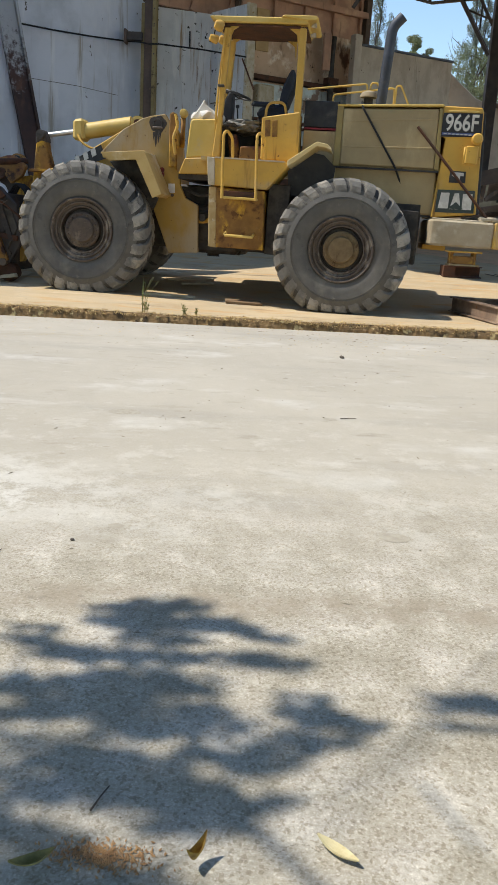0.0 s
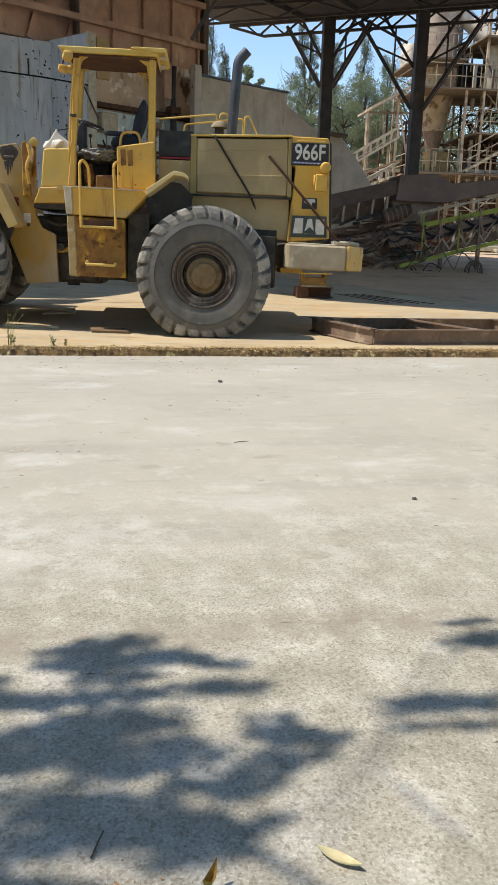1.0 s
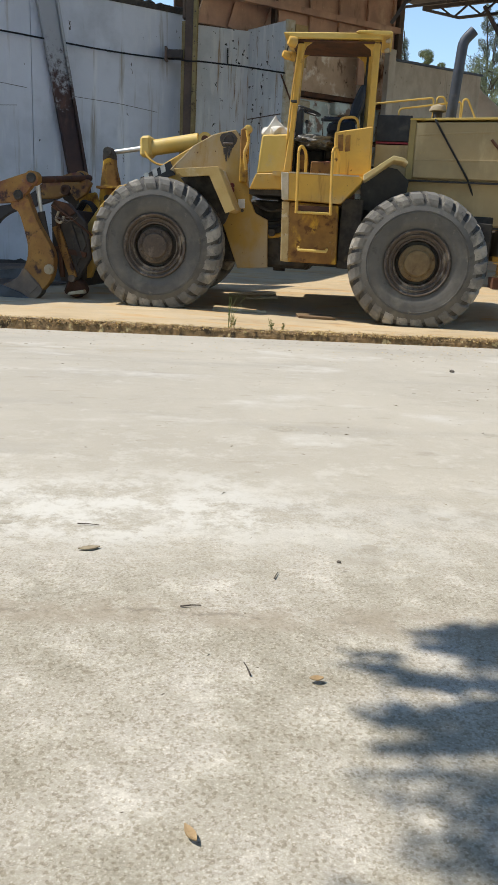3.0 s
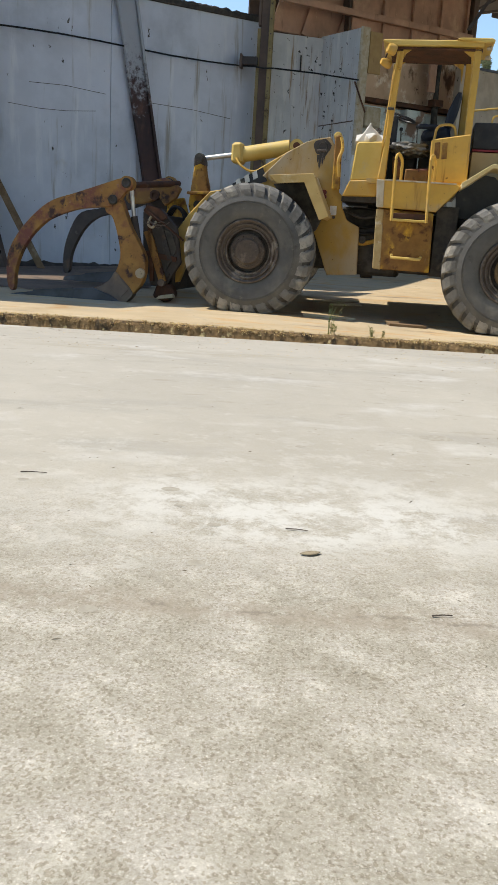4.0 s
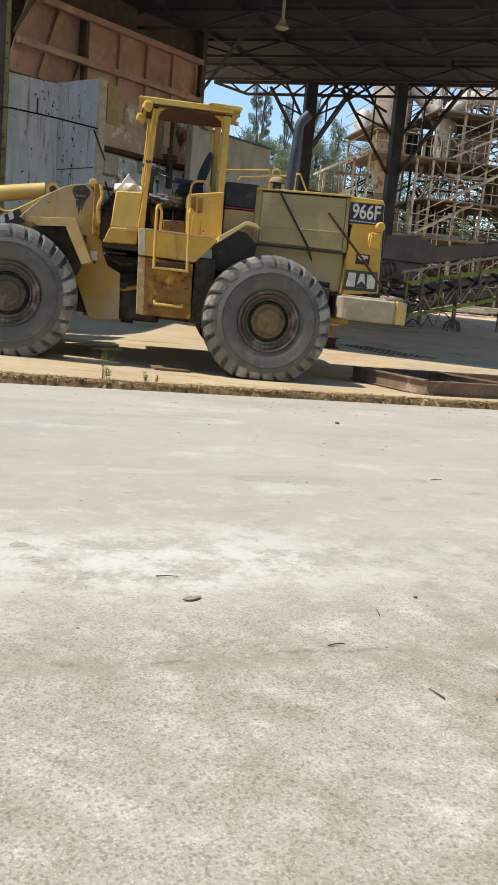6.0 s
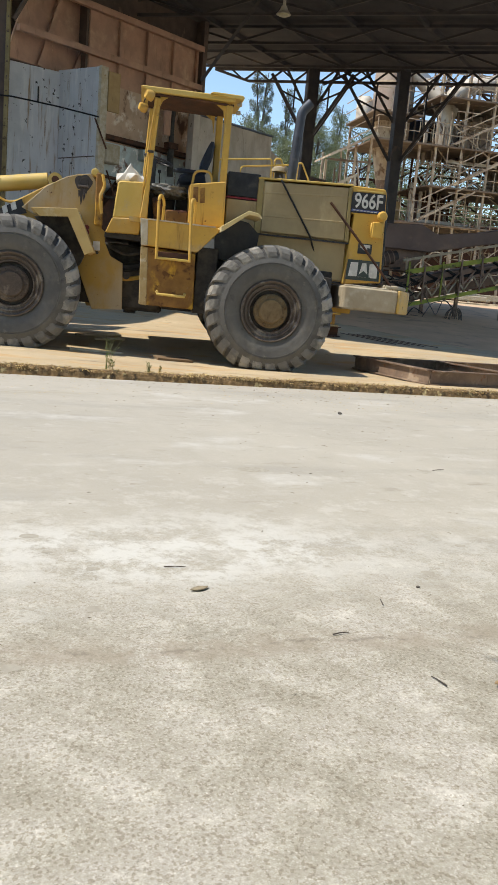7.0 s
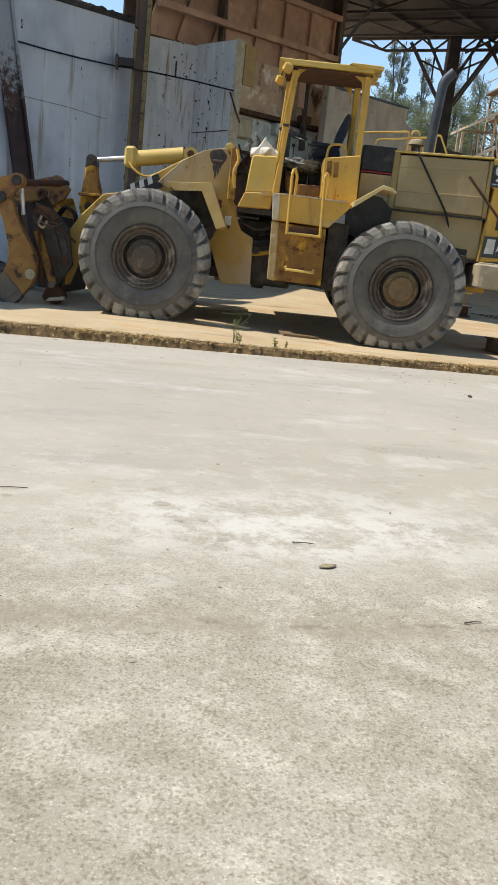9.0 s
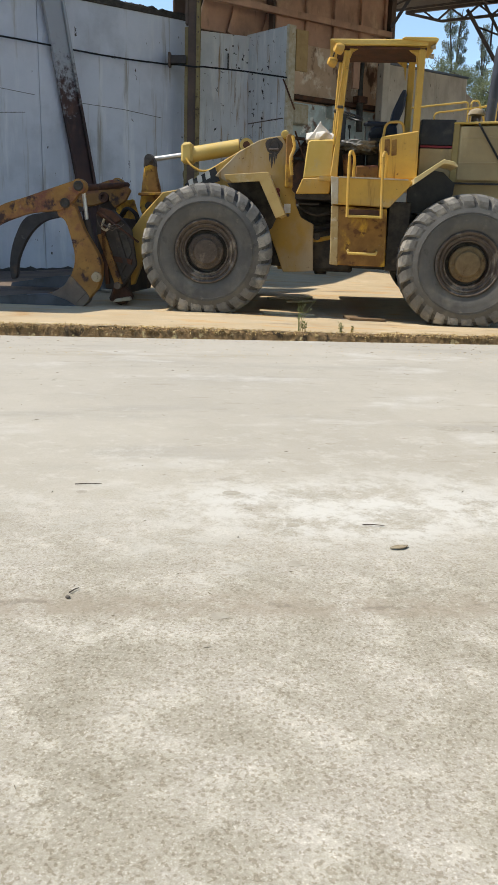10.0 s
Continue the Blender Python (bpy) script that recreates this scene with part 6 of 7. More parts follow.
part("upper_beam", beam((5.62, YC, 1.74), (9.2, YC, 2.52), 0.08, 0.11), LIME, cv, "lime green upper side beam")
part("lower_beam", beam((5.17, YC, 0.80), (9.2, YC, 1.82), 0.08, 0.09), LIME, cv, "lime green lower side beam")
part("belt", beam((4.9, YC + 0.55, 1.32), (9.2, YC + 0.55, 2.24), 0.9, 0.22), BELT, cv, "sagging dark belt")
part("far_beam", beam((5.2, YC + 1.1, 0.85), (9.2, YC + 1.1, 1.9), 0.10, 0.2), BELT, cv)
for k, x in enumerate((5.66, 6.08, 6.55, 7.05, 7.6, 8.2)):
    zb, zt = 0.80 + (x - 5.17) * 0.253, 1.74 + (x - 5.62) * 0.218
    part("lime_post", beam((x, YC - 0.07, zb), (x, YC - 0.07, zt + (0.25 if k == 0 else 0.12)), 0.035, 0.035), LIME if k in (0, 2) else BELT, cv)
    part("idler_bracket", beam((x + 0.2, YC + 0.05, zb + 0.1), (x + 0.05, YC + 0.05, zt - 0.05), 0.04, 0.05), BELT, cv)
    part("rail_post", beam((x, YC + 0.1, zt), (x - 0.02, YC + 0.1, zt + 0.36), 0.035, 0.035), TAN, cv)
part("grey_rail", beam((5.55, YC + 0.1, 2.02), (9.2, YC + 0.1, 2.86), 0.05, 0.06), TAN, cv)
part("hopper_plate", prism([(5.05, 2.30), (5.12, 2.89), (6.02, 2.95), (6.45, 2.74), (7.6, 2.88), (9.2, 3.2), (9.2, 2.85), (7.6, 2.55), (6.3, 2.28)], YC + 0.3, YC + 1.2, 0.02), HOPB, cv, "brown hopper plate")
part("hopper_throat", prism([(5.1, 1.8), (5.0, 2.32), (6.35, 2.32), (5.9, 1.75)], YC + 0.45, YC + 1.1, 0.02), BELT, cv)
part("feed_beam", beam((3.3, YC + 0.4, 2.20), (5.1, YC + 0.4, 2.62), 0.12, 0.32), POSTB, cv, "rusty brown feed chute side")
part("feed_lower", beam((3.3, YC + 0.4, 1.62), (5.1, YC + 0.4, 1.95), 0.12, 0.10), TAN, cv)
for x in (3.45, 3.8, 4.15, 4.5, 4.85):
    part("feed_strut", beam((x, YC + 0.38, 1.65 + (x - 3.3) * 0.18), (x + 0.05, YC + 0.38, 2.18 + (x - 3.3) * 0.23), 0.03, 0.05), TAN, cv)
part("drive_motor", rod([(4.72, YC + 0.1, 1.90), (4.76, YC + 0.1, 1.915), (5.22, YC + 0.1, 2.08), (5.26, YC + 0.1, 2.095)], 0.165, seg=18), POSTB, cv, "rusty drive motor")
part("motor_cover", rod([(5.26, YC + 0.1, 2.095), (5.36, YC + 0.1, 2.13)], 0.12, seg=14), DARKST, cv)
for k in range(5):
    x = 4.78 + k * 0.11
    part("motor_fin", rod([(x, YC + 0.1, 1.92 + k * 0.039), (x + 0.02, YC + 0.1, 1.927 + k * 0.039)], 0.18, seg=18), BELT, cv)
for k, x in enumerate((5.75, 6.2, 6.7, 7.25, 7.85, 8.5)):
    z = 1.28 + (x - 5.17) * 0.24
    part("belt_fold", rod(arc([(x - 0.5, YC + 0.12, z + 0.10), (x - 0.2, YC + 0.08, z - 0.02 - 0.03 * (k % 2)), (x + 0.1, YC + 0.08, z + 0.02), (x + 0.45, YC + 0.12, z + 0.14)], 5, 0.2), 0.035, seg=7), CABLE, cv)
for k in range(9):
    x = 5.55 + k * 0.42
    zb = 0.90 + (x - 5.17) * 0.253
    part("tan_truss_bar", beam((x, YC + 0.02, zb), (x + 0.21, YC + 0.02, zb + 0.36), 0.025, 0.035), TAN, cv)
    part("tan_truss_bar", beam((x + 0.21, YC + 0.02, zb + 0.36), (x + 0.42, YC + 0.02, zb + 0.10), 0.025, 0.035), TAN, cv)
rnd = random.Random(15)
for k in range(26):
    x, z = rnd.uniform(3.6, 5.5), rnd.uniform(0.75, 1.75)
    part("slack_cable", rod(arc([(x, YC - 0.05, z), (x + 0.15, YC - 0.1, z - rnd.uniform(0.05, 0.25)), (x + 0.4, YC - 0.05, z + rnd.uniform(-0.1, 0.2)), (x + rnd.uniform(0.5, 0.8), YC, z + rnd.uniform(-0.1, 0.25))], 4, 0.12), rnd.uniform(0.008, 0.016), seg=5), rnd.choice((CABLE, CABLE, BELT, GREASE_SHADE)), cv)
part("machine_side", prism([(3.45, 1.50), (3.5, 2.35), (4.2, 2.55), (4.95, 2.60), (5.0, 1.5)], YC + 0.95, YC + 1.0, 0.01), BELT, cv, "dark dirty machine side plate")
part("machine_back", prism([(3.2, 0.5), (3.2, 1.45), (4.4, 1.55), (5.2, 1.62), (5.9, 1.5), (5.9, 0.9), (5.6, 0.55)], YC + 1.3, YC + 1.7, 0.03), BELT, cv)
part("tail_frame", prism([(3.6, 0.6), (3.5, 1.3), (5.0, 1.7), (5.4, 1.2), (5.5, 0.75)], YC + 0.5, YC + 0.9, 0.02), BELT, cv)
rnd = random.Random(5)
for k in range(60):
    x, z = rnd.uniform(3.4, 5.4), rnd.uniform(0.7, 1.9)
    part("scrap_bar", beam((x, YC + rnd.uniform(0, 0.5), z), (x + rnd.uniform(0.2, 0.8), YC + rnd.uniform(0, 0.5), z + rnd.uniform(-0.15, 0.25)), rnd.uniform(0.02, 0.06), rnd.uniform(0.03, 0.08)), rnd.choice((BELT, RUSTY, GREASE_SHADE, GREASE_SHADE, BELT, BELT, TAN)), cv)
for k in range(8):
    x = 5.75 + k * 0.45
    part("lattice_bar", beam((x, YC + 0.03, 0.95 + (x - 5.17) * 0.253), (x + 0.4, YC + 0.03, 1.62 + (x - 5.62) * 0.218), 0.03, 0.04), BELT, cv)
for x in (5.5, 6.35, 7.3, 8.6):
    part("conveyor_leg", beam((x, YC + 0.5, yard_z(x, YC) - 0.02), (x, YC + 0.5, 1.3 + (x - 5.2) * 0.22), 0.08, 0.08), BELT, cv)
HOSET = surface("dusty_brown_hose", (0.16, 0.125, 0.095), (0.10, 0.08, 0.065), 6.0, 0.85)
hs = thing("hose_coil", "tangled coil of thin dusty hose hanging by the conveyor", "hose", pose(7.0, YC - 0.2, yard_z(7, YC)))
for k in range(10):
    rr = 0.20 + 0.03 * math.sin(k * 2.1)
    part("hose_loop", rod([(rr * math.cos(a) * 0.8 + 0.05 * math.sin(k * 3), 0.03 * k, 0.27 + rr * 1.25 * math.sin(a)) for a in [2 * math.pi * i / 20 for i in range(21)]], 0.009, seg=5), HOSET, hs)
part("hose_lead", rod(arc([(-1.0, 0, 0.1), (-0.7, 0, 0.62), (-0.3, 0, 0.72), (-0.05, 0, 0.4)]), 0.011, seg=6), HOSET, hs)
part("hose_lead", rod(arc([(-0.9, 0.1, 0.85), (-0.5, 0.1, 0.30), (-0.35, 0.1, 0.75), (0.0, 0.1, 0.5)]), 0.011, seg=6), HOSET, hs)

for k, (x, y, l, w, h) in enumerate(((9.6, 27.6, 2.6, 0.5, 0.16), (9.9, 27.9, 2.2, 0.4, 0.30), (12.2, 28.4, 2.4, 0.6, 0.22), (11.0, 27.3, 1.6, 0.3, 0.10))):
    bd = part("bleached_board", box((0, 0, 0), (l, w, h), 0.015), CAKED)
    bd.matrix_world = pose(x, y, yard_z(x + l / 2, y), 0, 0, -6 + 7 * k)
    tagged(bd, "sun-bleached timber lying on the yard beyond the shed", "timber", "bleached boards")

st2 = thing("timber_stack", "untidy heap of weathered timber and steel scrap", "timber heap", None)
for k in range(26):
    x, z = rnd.uniform(5.4, 8.0), rnd.uniform(2.2, 3.9)
    part("timber", beam((x - rnd.uniform(0.3, 1.0), rnd.uniform(29, 31), z - 0.2), (x + rnd.uniform(0.3, 1.0), rnd.uniform(29, 31), z + rnd.uniform(0.0, 0.6)), rnd.uniform(0.06, 0.2), rnd.uniform(0.05, 0.14)), rnd.choice((WOOD, RUSTY, TAN)), st2)
part("heap_base", plan([(5.0, 29), (8.6, 29), (8.6, 31), (5.0, 31)], 1.0, 2.6, 0.3), SOIL, st2)


# ---- plant tower beyond the shed ----
DECK = surface("brown_dusty_deck_steel", (0.15, 0.105, 0.072), (0.22, 0.165, 0.115), 0.8, 0.85)
tw = thing("plant_tower", "dusty cream steel process tower with silo, decks and ducts in sun", "industrial tower", None)
G0 = 0.9
for x, y, zt in ((10.9, 40, 8.35), (11.68, 40, 8.7), (14.25, 40, 8.7), (15.15, 40, 13.2), (12.0, 44.5, 10.0), (16.6, 40, 12.6), (18.1, 40, 13.5), (19.6, 40, 13.0), (15.15, 44, 13.0), (16.6, 44, 12.4), (18.1, 44, 13.2), (9.6, 40.6, 7.5), (10.42, 44, 8.4), (21.2, 40, 13.4), (22.8, 40, 13.4)):
    part("tower_post", beam((x, y, G0), (x + 0.05, y, zt), 0.11, 0.11), CREAM, tw)
for z, x0, x1, y0, y1 in ((8.58, 11.9, 23.0, 39.8, 44.2), (9.92, 11.7, 14.3, 40.0, 44.4), (10.95, 15.0, 23.0, 39.8, 44.2), (6.6, 14.8, 23.0, 39.8, 44.2), (4.7, 12.1, 23.0, 39.8, 44.2)):
    dk = part("deck", box((x0, y0, z + 0.06), (x1, y1, z + 0.15), 0.01), DECK, tw, "rusty steel deck")
    rl_ = bmesh.new()
    n = int((x1 - x0) / 0.7)
    for k in range(n + 1):
        x = x0 + (x1 - x0) * k / n
        beam((x, y0, z + 0.15), (x, y0, z + 1.1), 0.035, 0.035, rl_)
    for h in (0.65, 1.2):
        beam((x0, y0, z + h), (x1, y0, z + h), 0.035, 0.035, rl_)
        beam((x0, y0, z + h), (x0, y1, z + h), 0.035, 0.035, rl_)
    part("deck_railing", rl_, CREAM, tw)
part("awning", prism([(9.45, 7.50), (9.45, 7.60), (11.75, 8.86), (11.75, 8.74)], 39.3, 42.0, 0.01), CREAM, tw, "sloping sheet awning")
part("awning_fascia", beam((9.45, 39.3, 7.55), (11.75, 39.3, 8.80), 0.10, 0.12), CREAM, tw)
part("awning_prop", beam((11.0, 40, 7.8), (11.65, 40, 4.9), 0.07, 0.07), CREAM, tw)
part("awning_prop", beam((10.2, 40, 7.9), (10.35, 40, 5.6), 0.06, 0.06), CREAM, tw)
part("awning_tie", beam((9.55, 40, 7.45), (11.7, 40, 7.50), 0.07, 0.10), DECK, tw)
rnd = random.Random(11)
for name_, mat_, count, size_, ys_, _ in (("lattice_brace", CREAM, 290, 0.05, (39.9, 40.6, 41.4, 42.2), "maze of cream steel braces"), ("inner_brace", DECK, 290, 0.075, (41.0, 42.5, 43.8, 44.6), "brown inner bracing"),
                                               ("rusty_brace", RUSTY, 130, 0.10, (42.4, 43.6, 45.0), "rusty inner bracing"), ("pale_pipe", PIPEW, 40, 0.16, (40.8, 42.0, 43.0), "pale dusty pipework")):
    for i in range(count):
        x, z = rnd.uniform(8.8, 23.0), rnd.uniform(2.4, 12.6)
        if x < 14.9 and z > 7.6 - (0.0 if x > 11 else 0.9) or x < 11.7 and (i % 3 or z > 6.0):
            continue
        y, kind = rnd.choice(ys_), rnd.random()
        if 11.6 < x < 14.7 and 4.9 < z < 9.2 and y < 42.6:
            continue
        if kind < 0.35:
            d = (rnd.uniform(0.8, 2.2), rnd.choice((-1, 1)) * rnd.uniform(0.6, 1.8))
        elif kind < 0.65:
            d = (rnd.uniform(1.0, 3.0), 0.0)
        else:
            d = (0.0, rnd.uniform(1.0, 2.6))
        part(name_, beam((x, y, z), (x + d[0], y, z + d[1]), size_, size_), mat_, tw)
for z0, x0, x1, z1 in ((8.8, 16.0, 20.0, 10.9), (4.9, 14.4, 17.4, 6.6), (6.8, 16.2, 19.2, 8.5)):
    for y in (39.5, 40.1):
        part("stair_stringer", beam((x0, y, z0), (x1, y, z1), 0.05, 0.09), CREAM, tw)
    sr = bmesh.new()
    for h in (0.5, 1.0):
        beam((x0, 39.45, z0 + h), (x1, 39.45, z1 + h), 0.05, 0.05, sr)
    part("stair_rail", sr, CREAM, tw)
part("silo", lathe([(0.0, 10.5), (0.98, 10.5), (1.0, 10.55), (1.0, 17.0), (0.0, 17.6)], 40, (13.75, 43.2, 0), "z"), SILO, tw, "faded pinkish brown silo")
part("silo_ring", lathe([(1.03, 12.0), (1.03, 12.1), (0.99, 12.1), (0.99, 12.0)], 40, (13.75, 43.2, 0), "z", closed=True), CREAM, tw)
part("silo_skirt", lathe([(0.92, 10.5), (0.92, 9.4), (0.88, 8.6), (0.58, 7.2), (0.54, 7.0)], 32, (13.6, 42.4, 0), "z"), CREAM, tw, "pale cone under the silo")
part("cone_tip", lathe([(0.55, 7.02), (0.52, 6.9), (0.30, 6.0), (0.0, 6.0)], 32, (13.6, 42.4, 0), "z"), GREYRUST, tw)
part("feed_box", plan([(12.95, 41.9), (13.30, 41.3), (14.35, 41.7), (14.0, 42.3)], 4.9, 5.98, 0.03), OCHRE, tw, "ochre feed box under the cone")
part("small_vessel", lathe([(0.0, 11.3), (0.30, 11.25), (0.42, 11.05), (0.42, 10.1), (0.0, 10.1)], 28, (12.2, 43.0, 0), "z"), PIPEW, tw)
part("duct", rod(arc([(16.55, 42, 10.6), (16.75, 42, 11.7), (17.6, 42, 12.25), (20.0, 42, 12.75), (24, 42, 13.4)], 6), 0.42, seg=18), PIPEW, tw, "thick pale curved duct")
part("duct", rod(arc([(14.2, 43, 13.2), (15.2, 42.6, 12.3), (16.3, 42.2, 11.2)], 5), 0.42, seg=18), PIPEW, tw)
part("vessel", lathe([(0.0, 11.25), (0.25, 11.2), (0.42, 11.0), (0.45, 10.7), (0.45, 9.3), (0.2, 8.8), (0.0, 8.8)], 28, (16.25, 41.6, 0), "z"), PIPEW, tw, "domed pale vessel")
for k in range(5):
    part("ladder_hoop", rod([(19.5 + 0.4 * math.cos(a), 39.6 + 0.4 * math.sin(a), 9.5 + k * 0.7) for a in [2 * math.pi * i / 14 for i in range(15)]], 0.035, seg=5), CREAM, tw)
part("equipment_box", box((17.5, 42.2, 8.8), (19.3, 43.8, 10.6), 0.06), SILO, tw)
part("equipment_box", box((20.0, 42.2, 6.8), (22.2, 43.8, 8.5), 0.06), CREAM, tw)
part("equipment_box", box((15.6, 42.4, 5.0), (17.2, 43.8, 6.6), 0.06), RUSTY, tw)
part("blue_tank", box((14.6, 44.3, 8.8), (17.8, 45.2, 10.8), 0.1), STEELBLUE, tw)
ic = thing("boxed_conveyor", "pale inclined conveyor with square openings below the awning", "conveyor", None)
for y in (39.0, 39.8):
    part("side_rail", beam((8.75, y, 5.05), (10.8, y, 6.28), 0.07, 0.10), TAN, ic)
    part("side_rail", beam((8.75, y, 5.50), (10.8, y, 6.72), 0.07, 0.10), TAN, ic)
for k in range(7):
    x = 8.8 + 0.32 * k
    part("side_panel", beam((x, 39.0, 5.08 + 0.192 * k), (x, 39.0, 5.54 + 0.192 * k), 0.10, 0.04), CREAM if k % 2 else TAN, ic)
part("belt", beam((8.75, 39.4, 5.15), (10.8, 39.4, 6.38), 0.7, 0.06), BELT, ic)
for x, z in ((9.2, 5.3), (10.4, 6.0)):
    part("conveyor_leg", beam((x, 39.4, 0.8), (x, 39.4, z), 0.09, 0.09), CREAM, ic)
rear = tagged(part("plant_backdrop_shed", prism([(8.8, 0.6), (8.8, 4.8), (12, 5.4), (24, 5.6), (24, 0.6)], 46.0, 49.0, 0.05), RUSTY), "rusty plant shed behind the tower", "shed")


# ---- trees ----
def leaf_cloud(centres, n, size, seed, flat=1.0, long=1.0):
    """Small leaf blades about a set of (centre, radius)."""
    rnd = np.random.RandomState(seed)
    vs, fs = [], []
    for c, r in centres:
        for _ in range(n):
            d = rnd.normal(size=3)
            d *= r * rnd.uniform(0.25, 1.0) ** 0.6 / np.linalg.norm(d)
            d[2] *= flat
            p = np.array(c) + d
            u = rnd.normal(size=3)
            u /= np.linalg.norm(u)
            w = np.cross(u, rnd.normal(size=3))
            w /= np.linalg.norm(w)
            s_ = size * rnd.uniform(0.6, 1.4)
            k = len(vs)
            vs += [p - u * s_ * long, p + w * s_ * 0.42 / long, p + u * s_ * long, p - w * s_ * 0.42 / long]
            fs.append((k, k + 1, k + 2, k + 3))
    me = bpy.data.meshes.new("leaves")
    me.from_pydata([tuple(v) for v in vs], [], fs)
    return me


def tree(name, x, y, top, base, width, seed, leaf, label, conifer=False, n=70, size=0.16):
    t = thing(name, label, "tree", pose(x, y, base))
    rnd = random.Random(seed)
    h = top - base
    trunk = [(0.25 * math.sin(i * 0.9 + seed), 0.2 * math.cos(i * 1.3 + seed), h * i / 8) for i in range(9)]
    trunk[0] = (0, 0, -0.3)
    part("trunk", rod(trunk, 0.20, seg=8, r2=0.03), BARK, t)
    limbs = bmesh.new()
    cl = []
    m = 34 if conifer else 26
    for i in range(m):
        f = (0.30 if conifer else 0.35) + 0.68 * i / m
        z = h * f
        a = i * 2.4 + rnd.uniform(-0.4, 0.4)
        reach = width * (1.05 - f) * rnd.uniform(0.6, 1.2) if conifer else width * (0.35 + 0.65 * math.sin(math.pi * min(1, (f - 0.25) / 0.8))) * rnd.uniform(0.55, 1.1)
        reach = max(reach, 0.18 * width)
        tip = Vector((reach * math.cos(a), reach * math.sin(a), z + (0.25 if not conifer else 0.45) * reach))
        rod([trunk[min(8, int(f * 8))], tuple(tip * 0.55 + Vector((0, 0, z * 0.45))), tuple(tip)], 0.05, limbs, 5, 0.012)
        for k in range(3):
            q = Vector((0, 0, z)).lerp(tip, 0.45 + 0.28 * k)
            cl.append(((q.x + rnd.uniform(-.2, .2), q.y, q.z + rnd.uniform(-.2, .3)), width * (0.13 if conifer else 0.24) * rnd.uniform(0.7, 1.2)))
    part("branchwork", limbs, BARK, t)
    me = leaf_cloud(cl, n, size, seed, 1.5 if conifer else 0.8, 1.9 if conifer else 1.1)
    me.materials.append(leaf)
    cr = new("crown", me)
    cr.parent = t
    return t


CON, BRO = "tall feathery dark green casuarina-like tree behind the yard", "olive green broadleaf tree behind the yard, paled for haze"
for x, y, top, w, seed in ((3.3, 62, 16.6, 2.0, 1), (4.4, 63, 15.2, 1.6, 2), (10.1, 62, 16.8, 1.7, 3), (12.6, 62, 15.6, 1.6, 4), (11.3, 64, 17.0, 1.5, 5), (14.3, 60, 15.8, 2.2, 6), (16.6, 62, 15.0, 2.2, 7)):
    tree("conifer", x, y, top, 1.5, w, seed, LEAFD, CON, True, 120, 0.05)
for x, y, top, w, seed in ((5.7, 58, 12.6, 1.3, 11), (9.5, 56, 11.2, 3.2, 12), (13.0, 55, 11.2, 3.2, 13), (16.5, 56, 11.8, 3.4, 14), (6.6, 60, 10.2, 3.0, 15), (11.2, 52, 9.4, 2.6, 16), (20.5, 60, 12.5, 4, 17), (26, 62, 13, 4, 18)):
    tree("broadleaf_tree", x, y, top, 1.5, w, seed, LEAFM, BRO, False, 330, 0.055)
bt = thing("bare_tree", "leafless grey tree behind the grey wall", "tree", pose(8.7, 60, 1.5) @ Matrix.Diagonal((0.62, 0.62, 0.86, 1)))
tw_ = bmesh.new()
rnd = random.Random(4)
rod([(0, 0, -0.3), (0.2, 0, 5), (0.1, 0, 9), (0.5, 0, 13.6)], 0.16, tw_, 6, 0.02)
for i in range(16):
    z = 7 + i * 0.4
    sx = rnd.choice((-1, 1))
    rod([(0.1 + 0.03 * i, 0, z), (0.1 + sx * rnd.uniform(0.4, 0.8), 0.2, z + 0.7), (0.1 + sx * rnd.uniform(0.8, 1.6), 0.3, z + rnd.uniform(1.2, 2.0))], 0.035, tw_, 5, 0.008)
part("branchwork", tw_, BARK, bt)


def undergrowth():
    rnd = np.random.RandomState(3)
    cl = [((rnd.uniform(-30, 45), rnd.uniform(66, 74), rnd.uniform(2, 10.5)), rnd.uniform(1.2, 2.6)) for _ in range(430)]
    return leaf_cloud(cl, 110, 0.26, 8)


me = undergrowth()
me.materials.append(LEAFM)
tagged(new("far_wood", me), "olive green belt of distant trees, paled for haze", "woods", kind="stuff")

# the works, the plant and the trees are laid out to their true depth from this plan
STAND = Vector((-1.2, 0.5, 1.16))
for ob in [o for o in bpy.data.objects if o not in BEFORE and o.type == "MESH"]:
    top = ob.parent or ob
    if top.name.startswith("lean_to"):
        continue
    m = ob.parent.matrix_basis @ ob.matrix_basis if ob.parent else ob.matrix_basis.copy()
    back = m.inverted()
    flat = ob.name in ("soil_apron", "shed_floor")
    co = np.empty(len(ob.data.vertices) * 3)
    ob.data.vertices.foreach_get("co", co)
    co = np.c_[co.reshape(-1, 3), np.ones(len(co) // 3)] @ np.array(m).T
    rel = co[:, :3] - np.array(STAND)
    grow = 1 / (1 - 0.0097 * np.minimum(rel[:, 1], 45.0))
    far = np.c_[-1.1554 + grow * (rel[:, 0] + 0.0005 * rel[:, 1]), 0.2193 + grow * rel[:, 1], 0.9745 + grow * (rel[:, 2] + 0.0142 * rel[:, 1] + 0.0083 * rel[:, 0]), np.ones(len(grow))]
    if flat:
        far[:, 2] = [yard_z(q[0], q[1]) + 0.010 for q in far]
    ob.data.vertices.foreach_set("co", (far @ np.array(back).T)[:, :3].ravel())
    ob.data.update()

# ---- things on the yard ----
fr = thing("welded_skid", "rusty brown welded I-beam skid lying on the yard", "steel skid", None)


